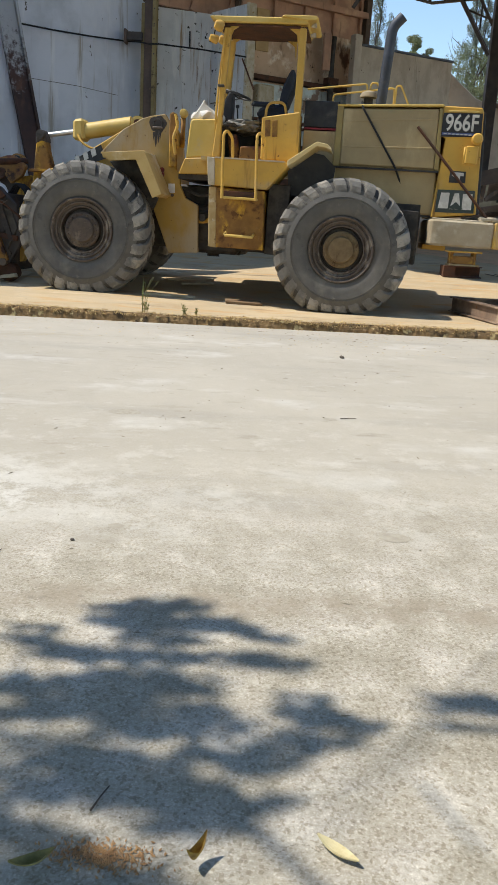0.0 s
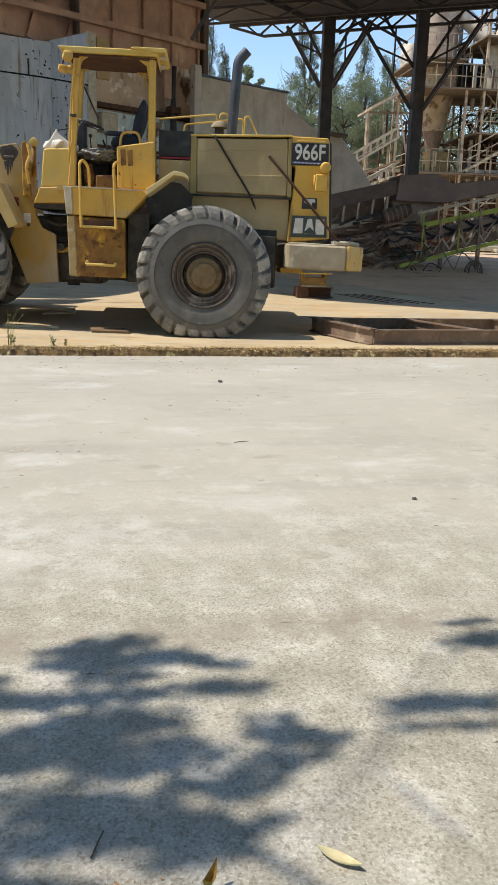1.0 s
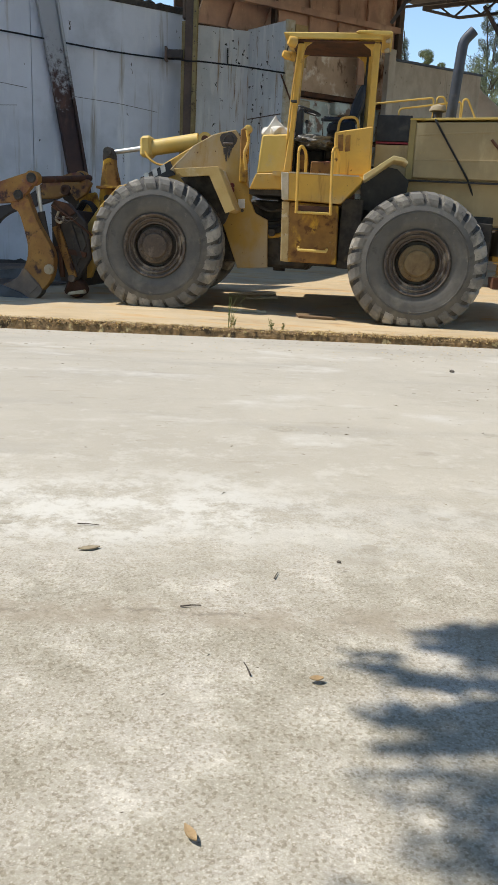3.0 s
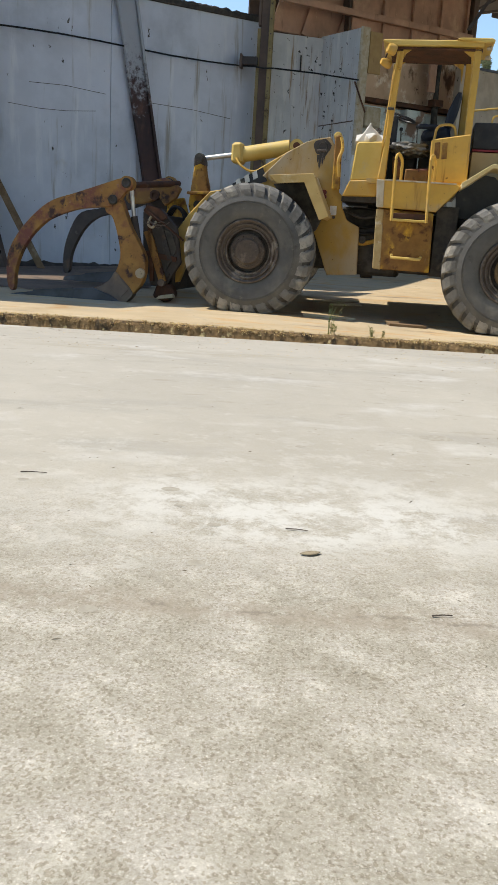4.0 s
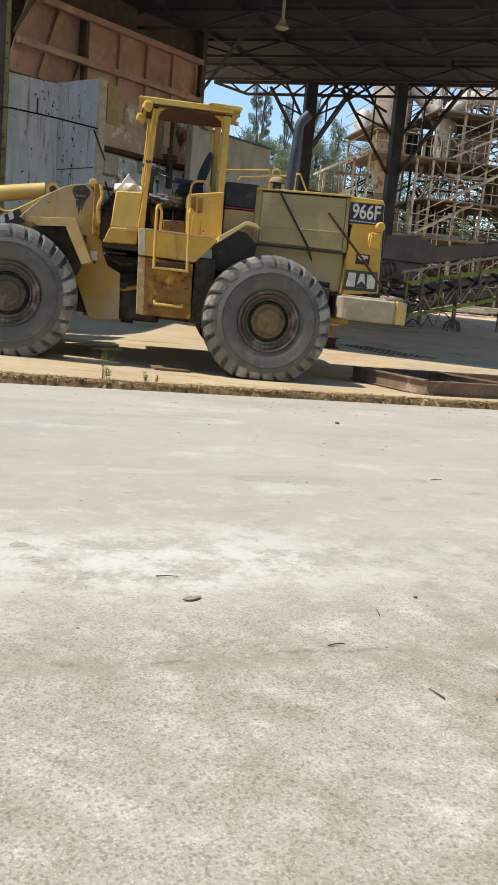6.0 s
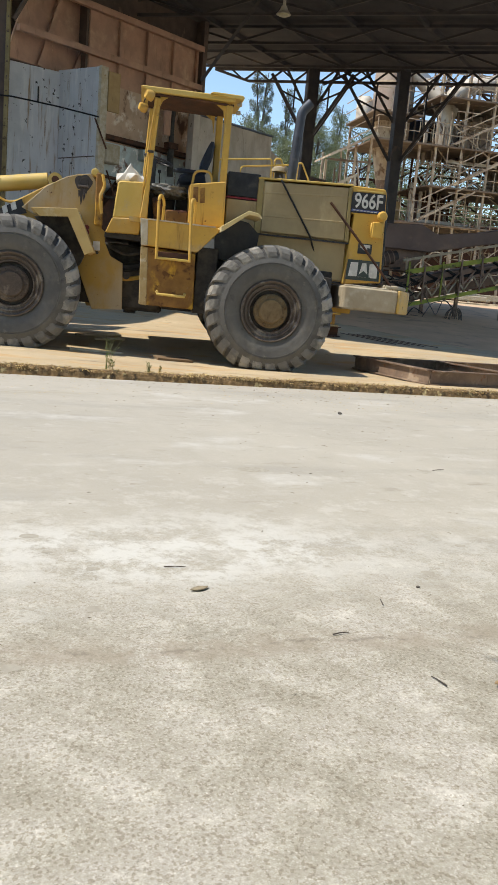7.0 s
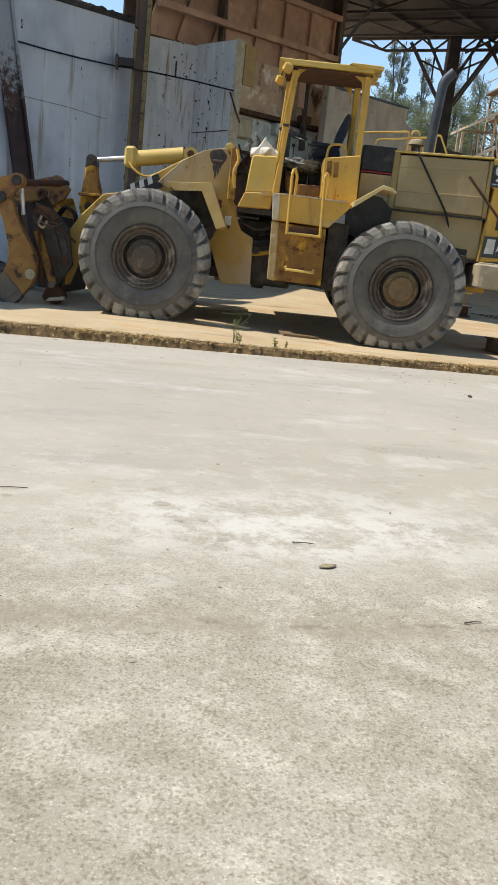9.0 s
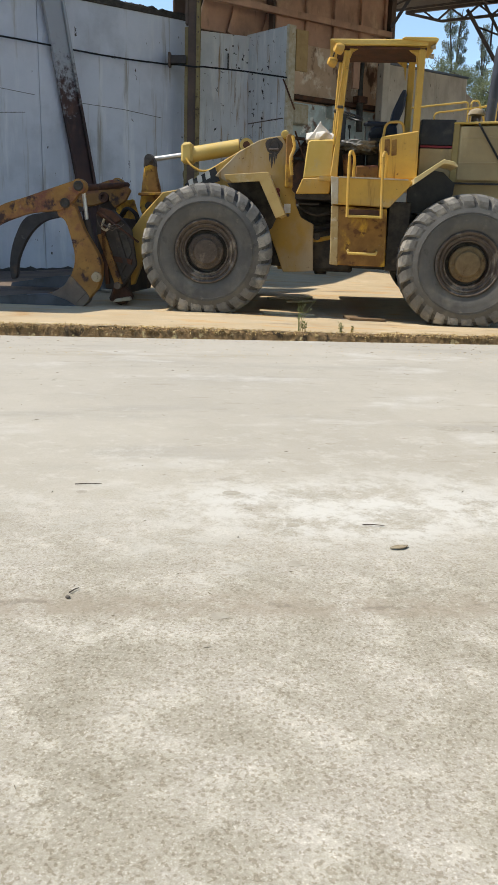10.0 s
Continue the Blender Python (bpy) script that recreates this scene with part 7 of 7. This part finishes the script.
def ibeam(a, b, h, w, parent):
    for (dz, hh, ww) in ((h / 2, h, 0.018), (0.008, 0.016, w), (h - 0.008, 0.016, w)):
        up = Vector((0, 0, dz))
        part("web" if ww < 0.05 else "flange", beam(Vector(a) + up, Vector(b) + up, ww, hh), GREYRUST, parent)


C0, C1 = Vector((2.160, 10.130, 0.045)), Vector((1.755, 11.916, 0.045))
E1 = Vector((math.cos(radians(9.4)), math.sin(radians(9.4)), 0))
ibeam(C0, C1, 0.20, 0.11, fr)
ibeam(C0 + E1 * 0.02, C0 + E1 * 0.92, 0.19, 0.12, fr)
ibeam(C0 + E1 * 0.925, C0 + E1 * 4.6, 0.19, 0.12, fr)
ibeam(C1, C1 + E1 * 4.8, 0.19, 0.12, fr)
for s in (1.55, 3.1, 4.5):
    ibeam(C1 + E1 * (s - 0.1), C0 + E1 * s, 0.19, 0.11, fr)
sheet_at = C1.lerp(C0, 0.16) + E1 * 0.12
sh_ = part("steel_sheet", box((0, 0, 0), (1.25, 0.55, 0.05), 0.006), DARKIRON)
sh_.matrix_world = pose(sheet_at.x + 0.10, sheet_at.y - 0.62, yard_z(sheet_at.x + 0.7, sheet_at.y - 0.3), 0, 0, 9.4)
tagged(sh_, "dark flat steel sheet lying inside the skid", "steel sheet")
jk = thing("jack_stand", "yellow steel jack stand on a rusty I-beam block", "jack stand", pose(2.93, 17.7, yard_z(2.93, 17.7)) @ Matrix.Diagonal((1.5, 1.5, 0.85, 1)))
for z in (0.0, 0.24):
    part("block_flange", box((-0.26, -0.16, z), (0.26, 0.16, z + 0.025), 0.004), RUSTY, jk)
part("block_web", box((-0.26, -0.012, 0.02), (0.26, 0.012, 0.245)), RUSTY, jk)
part("block_end", box((-0.26, -0.15, 0.02), (-0.10, 0.15, 0.245)), RUSTY, jk)
part("stand_base", box((-0.2, -0.14, 0.265), (0.22, 0.14, 0.31), 0.008), TANYEL, jk)
for x in (-0.16, 0.15):
    part("stand_leg", box((x - 0.02, -0.1, 0.31), (x + 0.02, 0.1, 0.58), 0.005), RUSTYEL, jk)
part("stand_web", box((-0.15, -0.11, 0.31), (0.14, 0.11, 0.50), 0.01), RUSTYEL, jk)
part("stand_top", box((-0.22, -0.14, 0.58), (0.24, 0.14, 0.62), 0.008), YELLOW, jk)
for k in range(4):
    a = Vector((3.55 + 0.20 * k, 18.2 - 0.02 * k, 0.02))
    b = a + Vector((0.75 + 0.12 * k, -1.6, 0))
    a.z, b.z = yard_z(a.x, a.y) + 0.02, yard_z(b.x, b.y) + 0.02
    tagged(part("steel_bar", rod([a, b], 0.008, seg=6), RUSTY), "thin rusty steel bar lying on sandy ground", "steel bar", "steel bars by the jack stand")
for (x0, y0, x1, y1, w, mt, nm) in ((-1.36, 11.20, -0.88, 11.26, 0.42, WOOD, "plank"), (-2.43, 12.84, -1.74, 13.12, 0.07, TAN, "batten"), (-2.48, 11.22, -1.78, 11.30, 0.05, TAN, "batten"), (-2.15, 12.55, -1.70, 12.75, 0.04, TAN, "batten")):
    a, b = Vector((x0, y0, yard_z(x0, y0) + 0.018)), Vector((x1, y1, yard_z(x1, y1) + 0.018))
    tagged(part(nm, beam(a, b, w, 0.03, bev=0.003), mt), "weathered timber lying flat under the loader", nm)


def weed(x, y, h, n, seed, mat_, nm, label):
    rnd = random.Random(seed)
    w = thing(nm, label, "weed", pose(x, y, yard_z(x, y)))
    b, lf = bmesh.new(), bmesh.new()
    for i in range(n):
        a = rnd.uniform(0, 6.28)
        l = h * rnd.uniform(0.35, 1.0)
        dx, dy = math.cos(a) * l * rnd.uniform(0.1, 0.55), math.sin(a) * l * 0.3
        rod([(0.02 * math.cos(a), 0.02 * math.sin(a), -0.02), (dx * 0.4, dy * 0.4, l * 0.6), (dx, dy, l)], 0.0022, b, 4, 0.001)
        for k in range(3):
            t = rnd.uniform(0.3, 1.0)
            c = Vector((dx * t, dy * t, l * t))
            u = Vector((rnd.uniform(-1, 1), rnd.uniform(-1, 1), rnd.uniform(-0.3, 1))).normalized() * rnd.uniform(0.012, 0.03)
            v = u.cross(Vector((rnd.uniform(-1, 1), rnd.uniform(-1, 1), 0.3))).normalized() * 0.007
            lf.faces.new([lf.verts.new(q) for q in (c, c + u * 0.5 + v, c + u, c + u * 0.5 - v)])
    part("stem", b, mat_, w)
    part("foliage", lf, WEED, w)


weed(-2.065, 9.134, 0.42, 9, 1, WEED, "tall_weed", "spindly green weed growing from the kerb")
weed(-2.007, 9.076, 0.15, 16, 2, STRAW, "grass_tuft", "dry yellow grass tuft on the kerb")
weed(-1.597, 9.142, 0.13, 12, 3, WEED, "low_weed", "low green weed growing from the kerb")
weed(-1.479, 9.163, 0.10, 10, 4, STRAW, "grass_tuft", "dry yellow grass tuft on the kerb")


def dry_fringe():
    """Matted dead grass: tufts of short blades that hang over the broken slab edge."""
    rnd = random.Random(9)
    vs, fs = [], []
    for i in range(5200):
        x = rnd.uniform(-10, 7)
        if noise.noise(Vector((x * 1.3, 2, 0))) + 0.6 * noise.noise(Vector((x * 6.0, 7, 0))) < rnd.uniform(-0.7, 0.25):
            continue
        top = slab_z(x, 9.3)
        hang = rnd.random() < 0.5
        y, z = (9.235 + 0.03 * noise.noise(Vector((x * 2.1, 0, 0))) + rnd.uniform(-0.03, 0.02), top * rnd.uniform(0.6, 1.08)) if hang else (9.27 + abs(rnd.gauss(0, 0.075)), top + 0.002)
        for _ in range(4):
            l = rnd.uniform(0.012, 0.032)
            u = Vector((rnd.uniform(-0.8, 0.8), rnd.uniform(-1, 0.0), rnd.uniform(-0.7, 0.7))) if hang else Vector((rnd.uniform(-1, 1), rnd.uniform(-1, 1), rnd.uniform(0.0, 0.35)))
            u = u.normalized() * l
            v = Vector((u.y + 0.001, -u.x, 0.3 * u.z)).normalized() * 0.006
            c = Vector((x + rnd.uniform(-0.02, 0.02), y, z + rnd.uniform(-0.01, 0.01) * hang))
            k = len(vs)
            vs += [tuple(c - v), tuple(c + v), tuple(c + u)]
            fs.append((k, k + 1, k + 2))
    for i in range(11000):
        x, far = rnd.uniform(-10, 7), rnd.random() ** 2.2
        if noise.noise(Vector((x * 0.9, far * 3, 5))) < rnd.uniform(-0.6, 0.3):
            continue
        c = Vector((x, 9.17 - 1.5 * far, 0.004)) if rnd.random() < 0.45 else Vector((x, 9.3 + 0.5 * far, 0))
        if c.y > 9.2:
            c.z = slab_z(c.x, c.y) + 0.004
        a, l = rnd.gauss(0, 0.5), rnd.uniform(0.01, 0.035)
        u, v = Vector((math.cos(a), math.sin(a), 0.1)) * l, Vector((-math.sin(a), math.cos(a), 0)) * rnd.uniform(0.002, 0.006)
        k = len(vs)
        vs += [tuple(c - v), tuple(c + v), tuple(c + u)]
        fs.append((k, k + 1, k + 2))
    me = bpy.data.meshes.new("dry_grass_fringe")
    me.from_pydata(vs, [], fs)
    me.materials.append(STRAW)
    ob = new("dry_grass_fringe", me)
    ob.matrix_world = KERB
    return ob


tagged(dry_fringe(), "dry straw and dead grass along the kerb edge", "dry grass", kind="stuff")


# ---- litter on the road ----
def curled_leaf(x, y, length, width, yaw, curl, mat_, name, label):
    b = bmesh.new()
    n = 10
    rows = []
    for i in range(n + 1):
        t = i / n
        hw = width * math.sin(math.pi * min(0.98, max(0.02, t))) ** 0.8 * 0.5
        zc = 0.002 + 0.010 * min(1.0, curl) + curl * (t - 0.5) ** 2 * length
        rows.append([b.verts.new(((t - 0.5) * length, k * hw, zc + abs(k) * curl * hw * 0.8)) for k in (-1, 0, 1)])
    for u, v in zip(rows, rows[1:]):
        for k in range(2):
            b.faces.new((u[k], v[k], v[k + 1], u[k + 1]))
    r = bmesh.ops.extrude_face_region(b, geom=list(b.faces))
    for v in r["geom"]:
        if isinstance(v, bmesh.types.BMVert):
            v.co.z += 0.003
    ob = part(name, b, mat_, None, "", True)
    ob.matrix_world = pose(x, y, 0.0, 0, 0, yaw)
    return tagged(ob, label, "leaf", "leaves on the road")


for x, y, l, w, yaw, c, mt in ((-0.475, 1.772, 0.055, 0.017, 60, 2.6, AMBER), (-0.235, 1.825, 0.088, 0.024, -38, 0.35, DRY), (-0.743, 1.726, 0.075, 0.025, 30, 1.0, OLIVEL), (-1.371, 1.827, 0.045, 0.017, -55, 0.4, DRYB), (-1.149, 2.357, 0.035, 0.02, 10, 0.5, DRYB)):
    curled_leaf(x, y, l, w, yaw, c, mt, "dry_leaf", "curled yellow dry leaf on the road" if mt in (DRY, AMBER) else "curled brown dead leaf on the road")
GREYL = surface("grey_brown_dead_leaf", (0.36, 0.30, 0.20), (0.22, 0.18, 0.12), 40.0, 0.9, bump=0.3)
curled_leaf(-1.895, 3.061, 0.072, 0.030, 25, 0.12, GREYL, "dead_leaf", "curled grey-brown dead leaf on pale dusty road")
for x, y, l, yaw in ((-1.501, 2.698, 0.06, 15), (-3.102, 3.660, 0.11, 8), (-0.673, 1.902, 0.07, 75), (-2.906, 2.633, 0.04, 60), (-0.043, 5.114, 0.10, 20), (-1.956, 3.274, 0.08, 0), (-1.317, 2.388, 0.06, 110), (-1.271, 2.946, 0.05, 80)):
    a = Vector((math.cos(radians(yaw)), math.sin(radians(yaw)), 0)) * l / 2
    c = Vector((x, y, 0.005))
    tagged(part("twig", rod([c - a, c + Vector((0, 0.003, 0.001)), c + a], 0.0024, seg=6, r2=0.0014), BARK), "short dark twig lying on the road", "twig", "twigs on the road")
for x, y, r in ((0.019, 7.352, 0.017), (0.632, 3.984, 0.009), (-1.072, 3.091, 0.006), (-2.914, 2.588, 0.006)):
    b = bmesh.new()
    bmesh.ops.create_icosphere(b, subdivisions=2, radius=r)
    for v in b.verts:
        v.co = Vector((v.co.x * 1.3, v.co.y, v.co.z * 0.8)) * (1 + 0.3 * noise.noise(v.co * 40))
    ob = part("pebble", b, STONE)
    ob.matrix_world = pose(x, y, r * 0.6)
    tagged(ob, "small dark pebble on the road", "pebble", "pebbles on the road")


def crumbs():
    rnd = random.Random(21)
    b = bmesh.new()
    for i in range(900):
        x, y = rnd.uniform(-6, 4), 1.4 + 7.6 * rnd.random() ** 1.3
        if i > 500:
            y = 9.2 - abs(rnd.gauss(0, 0.9))
        s_ = rnd.uniform(0.002, 0.005) * (0.6 + y * 0.08)
        a = rnd.uniform(0, 3.14)
        l = s_ * rnd.uniform(1, 5.0)
        u, v = Vector((math.cos(a), math.sin(a), 0)) * l, Vector((-math.sin(a), math.cos(a), 0)) * s_ * 0.5
        c, up = Vector((x, y, 0.001)), Vector((0, 0, s_ * 0.7))
        p = [b.verts.new(q) for q in (c - u, c + v, c + u, c - v)]
        t = b.verts.new(c + up)
        for k in range(4):
            b.faces.new((p[k], p[(k + 1) % 4], t))
    return b


tagged(part("road_grit", crumbs(), surface("pale_brown_grit", (0.20, 0.165, 0.12), (0.32, 0.28, 0.21), 30.0, 0.95, bump=0)), "scattered bark crumbs and grit on the road", "grit", kind="stuff")


def stains():
    rnd = random.Random(31)
    b = bmesh.new()
    spots = [(-2.471, 2.511, .026), (-2.245, 2.900, .03), (-2.498, 3.614, .036), (-2.251, 3.255, .027), (-1.305, 4.944, .09), (0.028, 3.321, .055), (-0.651, 3.593, .025), (-0.152, 5.077, .04), (-0.959, 3.248, .03), (-2.420, 3.428, .02), (-2.328, 3.450, .02)]
    spots += [(rnd.uniform(-5, 4), rnd.uniform(2.2, 8.5), rnd.uniform(0.012, 0.03)) for _ in range(10)]
    small = [(rnd.uniform(-6, 4.5), 3.0 + 6.0 * rnd.random() ** 0.8, rnd.uniform(0.006, 0.016)) for _ in range(130)]
    for x, y, r in spots:
        ring = [b.verts.new((x + r * math.cos(a) * (1 + 0.35 * noise.noise(Vector((math.cos(a), math.sin(a), x * 3)))), y + 0.75 * r * math.sin(a) * (1 + 0.35 * noise.noise(Vector((math.cos(a), math.sin(a), x * 3)))), 0.0007)) for a in [2 * math.pi * k / 18 for k in range(18)]]
        b.faces.new(ring)
    for x, y, r in small:
        st_ = rnd.uniform(1.0, 1.9)
        b.faces.new([b.verts.new((x + r * st_ * math.cos(q) * rnd.uniform(0.7, 1.2), y + r * math.sin(q) * rnd.uniform(0.7, 1.2), 0.0007)) for q in [2 * math.pi * k / 8 for k in range(8)]])
    return b


PATCH = surface("dark_road_patch", (0.345, 0.315, 0.26), (0.41, 0.38, 0.315), 30.0, 0.95, bump=0.3, bscale=60)
tagged(part("road_patches", stains(), PATCH), "small dark worn patches in the dusty road", "stain", kind="stuff")


def sawdust():
    rnd = random.Random(14)
    b = bmesh.new()
    for i in range(520):
        x, y = rnd.gauss(-0.637, 0.045), rnd.gauss(1.769, 0.016)
        l, a = rnd.uniform(0.002, 0.005), rnd.uniform(0, 3.14)
        u = Vector((math.cos(a), math.sin(a), 0)) * l
        v = Vector((-u.y, u.x, 0)) * 0.6
        c = Vector((x, y, 0.002))
        b.faces.new([b.verts.new(q) for q in (c - u, c + v, c + u + Vector((0, 0, 0.003)), c - v)])
    return b


tagged(part("sawdust", sawdust(), surface("reddish_sawdust", (0.44, 0.27, 0.13), (0.30, 0.17, 0.085), 40.0, 0.95, bump=0)), "thin scatter of reddish sawdust on the road", "sawdust", kind="stuff")

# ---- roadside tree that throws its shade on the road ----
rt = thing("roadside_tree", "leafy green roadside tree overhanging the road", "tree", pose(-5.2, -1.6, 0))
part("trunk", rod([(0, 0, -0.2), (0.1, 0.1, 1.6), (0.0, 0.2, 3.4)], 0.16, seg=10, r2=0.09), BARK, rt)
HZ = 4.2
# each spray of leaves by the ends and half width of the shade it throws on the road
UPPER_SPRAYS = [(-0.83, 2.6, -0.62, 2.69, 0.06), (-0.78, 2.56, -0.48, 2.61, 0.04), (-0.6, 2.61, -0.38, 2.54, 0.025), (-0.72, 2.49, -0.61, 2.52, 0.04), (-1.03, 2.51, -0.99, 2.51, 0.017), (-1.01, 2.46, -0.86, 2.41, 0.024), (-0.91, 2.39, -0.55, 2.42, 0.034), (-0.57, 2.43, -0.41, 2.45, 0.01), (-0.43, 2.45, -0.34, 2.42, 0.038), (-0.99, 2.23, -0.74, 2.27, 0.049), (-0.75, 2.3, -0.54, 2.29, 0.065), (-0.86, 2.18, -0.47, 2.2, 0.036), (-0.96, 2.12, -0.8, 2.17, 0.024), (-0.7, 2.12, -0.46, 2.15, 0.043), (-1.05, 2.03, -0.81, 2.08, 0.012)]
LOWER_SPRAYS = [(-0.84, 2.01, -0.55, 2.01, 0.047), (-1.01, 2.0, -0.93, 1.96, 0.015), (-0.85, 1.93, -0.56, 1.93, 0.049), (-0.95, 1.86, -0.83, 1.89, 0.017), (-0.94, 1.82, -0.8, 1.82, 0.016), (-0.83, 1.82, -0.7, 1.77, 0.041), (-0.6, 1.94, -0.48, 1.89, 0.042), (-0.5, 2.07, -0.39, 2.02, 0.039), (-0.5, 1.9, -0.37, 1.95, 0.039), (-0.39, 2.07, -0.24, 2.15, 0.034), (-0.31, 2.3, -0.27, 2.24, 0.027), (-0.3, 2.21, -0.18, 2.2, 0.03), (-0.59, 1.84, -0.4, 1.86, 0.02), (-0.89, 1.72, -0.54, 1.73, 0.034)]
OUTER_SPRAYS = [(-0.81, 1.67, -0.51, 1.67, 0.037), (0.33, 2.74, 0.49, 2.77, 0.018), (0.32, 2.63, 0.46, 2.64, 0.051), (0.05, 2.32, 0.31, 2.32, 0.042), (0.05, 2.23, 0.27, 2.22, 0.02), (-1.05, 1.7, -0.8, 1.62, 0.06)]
br = bmesh.new()
rnd = random.Random(8)
leaf_v, leaf_f = [], []
ORIGIN = Vector((-5.2, -1.6, 0))


def blade(p, d, l, w):
    """One leaf blade at p along d, lying nearly level."""
    side = Vector((-d.y, d.x, rnd.uniform(-0.4, 0.4))).normalized() * w
    k = len(leaf_v)
    tip = p + d * l
    leaf_v.extend([tuple(p), tuple(p + d * l * 0.35 + side), tuple(p + d * l * 0.7 + side * 0.8), tuple(tip), tuple(p + d * l * 0.7 - side * 0.8), tuple(p + d * l * 0.35 - side)])
    leaf_f.append(tuple(range(k, k + 6)))


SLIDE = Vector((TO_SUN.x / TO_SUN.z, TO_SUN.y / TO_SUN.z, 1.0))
LIMB = [Vector((0, 0, 0.8)), Vector((0.1, 0.2, 3.2)), Vector((0.6, 1.6, 4.0)), Vector((1.6, 3.0, 4.4))]
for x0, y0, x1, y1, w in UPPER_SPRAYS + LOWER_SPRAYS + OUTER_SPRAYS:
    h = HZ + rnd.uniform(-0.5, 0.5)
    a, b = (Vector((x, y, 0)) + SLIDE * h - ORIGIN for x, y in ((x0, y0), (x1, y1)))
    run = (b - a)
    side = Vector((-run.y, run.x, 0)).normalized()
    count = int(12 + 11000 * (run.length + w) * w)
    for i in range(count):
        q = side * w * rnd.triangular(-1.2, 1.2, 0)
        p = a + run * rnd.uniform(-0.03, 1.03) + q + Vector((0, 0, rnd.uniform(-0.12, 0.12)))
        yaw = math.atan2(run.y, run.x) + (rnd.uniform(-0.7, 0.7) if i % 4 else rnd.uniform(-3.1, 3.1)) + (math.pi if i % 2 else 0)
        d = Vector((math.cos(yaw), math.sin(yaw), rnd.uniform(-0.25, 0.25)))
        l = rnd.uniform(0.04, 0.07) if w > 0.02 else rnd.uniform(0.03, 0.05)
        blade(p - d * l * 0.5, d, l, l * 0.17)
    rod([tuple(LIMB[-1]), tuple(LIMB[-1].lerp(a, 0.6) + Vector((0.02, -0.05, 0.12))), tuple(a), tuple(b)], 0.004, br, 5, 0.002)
rod(LIMB, 0.09, br, 8, 0.05)
rod([LIMB[2], (3.2, 1.2, 6.2), (5.6, 2.4, 6.6), (7.6, 4.2, 6.8)], 0.05, br, 8, 0.02)
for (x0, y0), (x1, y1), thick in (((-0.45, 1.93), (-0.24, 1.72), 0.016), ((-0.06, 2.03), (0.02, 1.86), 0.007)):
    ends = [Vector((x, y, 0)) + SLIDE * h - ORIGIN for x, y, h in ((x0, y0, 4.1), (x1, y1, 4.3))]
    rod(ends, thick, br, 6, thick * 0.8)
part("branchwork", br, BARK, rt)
# unseen canopy added overhead to hold off sky light and deepen the road shade
rs = np.random.RandomState(6)
crown_at = []
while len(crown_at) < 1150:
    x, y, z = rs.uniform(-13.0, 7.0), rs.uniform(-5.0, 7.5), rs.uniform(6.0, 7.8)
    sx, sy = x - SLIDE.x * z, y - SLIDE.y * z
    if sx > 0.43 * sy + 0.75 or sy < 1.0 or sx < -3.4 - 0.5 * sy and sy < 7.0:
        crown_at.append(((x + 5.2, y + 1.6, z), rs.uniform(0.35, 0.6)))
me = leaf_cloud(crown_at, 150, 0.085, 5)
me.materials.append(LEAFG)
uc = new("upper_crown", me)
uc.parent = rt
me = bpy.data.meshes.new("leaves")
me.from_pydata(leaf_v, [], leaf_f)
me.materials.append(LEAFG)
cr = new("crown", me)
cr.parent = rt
# unseen row added behind the camera to cut sky light on the road
for x, y, top, seed in ((-8.0, -3.6, 8.0, 21), (-3.2, -3.4, 8.4, 22), (1.6, -3.5, 8.2, 23), (6.5, -3.6, 8.0, 24)):
    tree("roadside_tree", x, y, top, 0.0, 3.3, seed, LEAFG, "unseen leafy tree added behind the camera to block sky light", False, 110, 0.13)
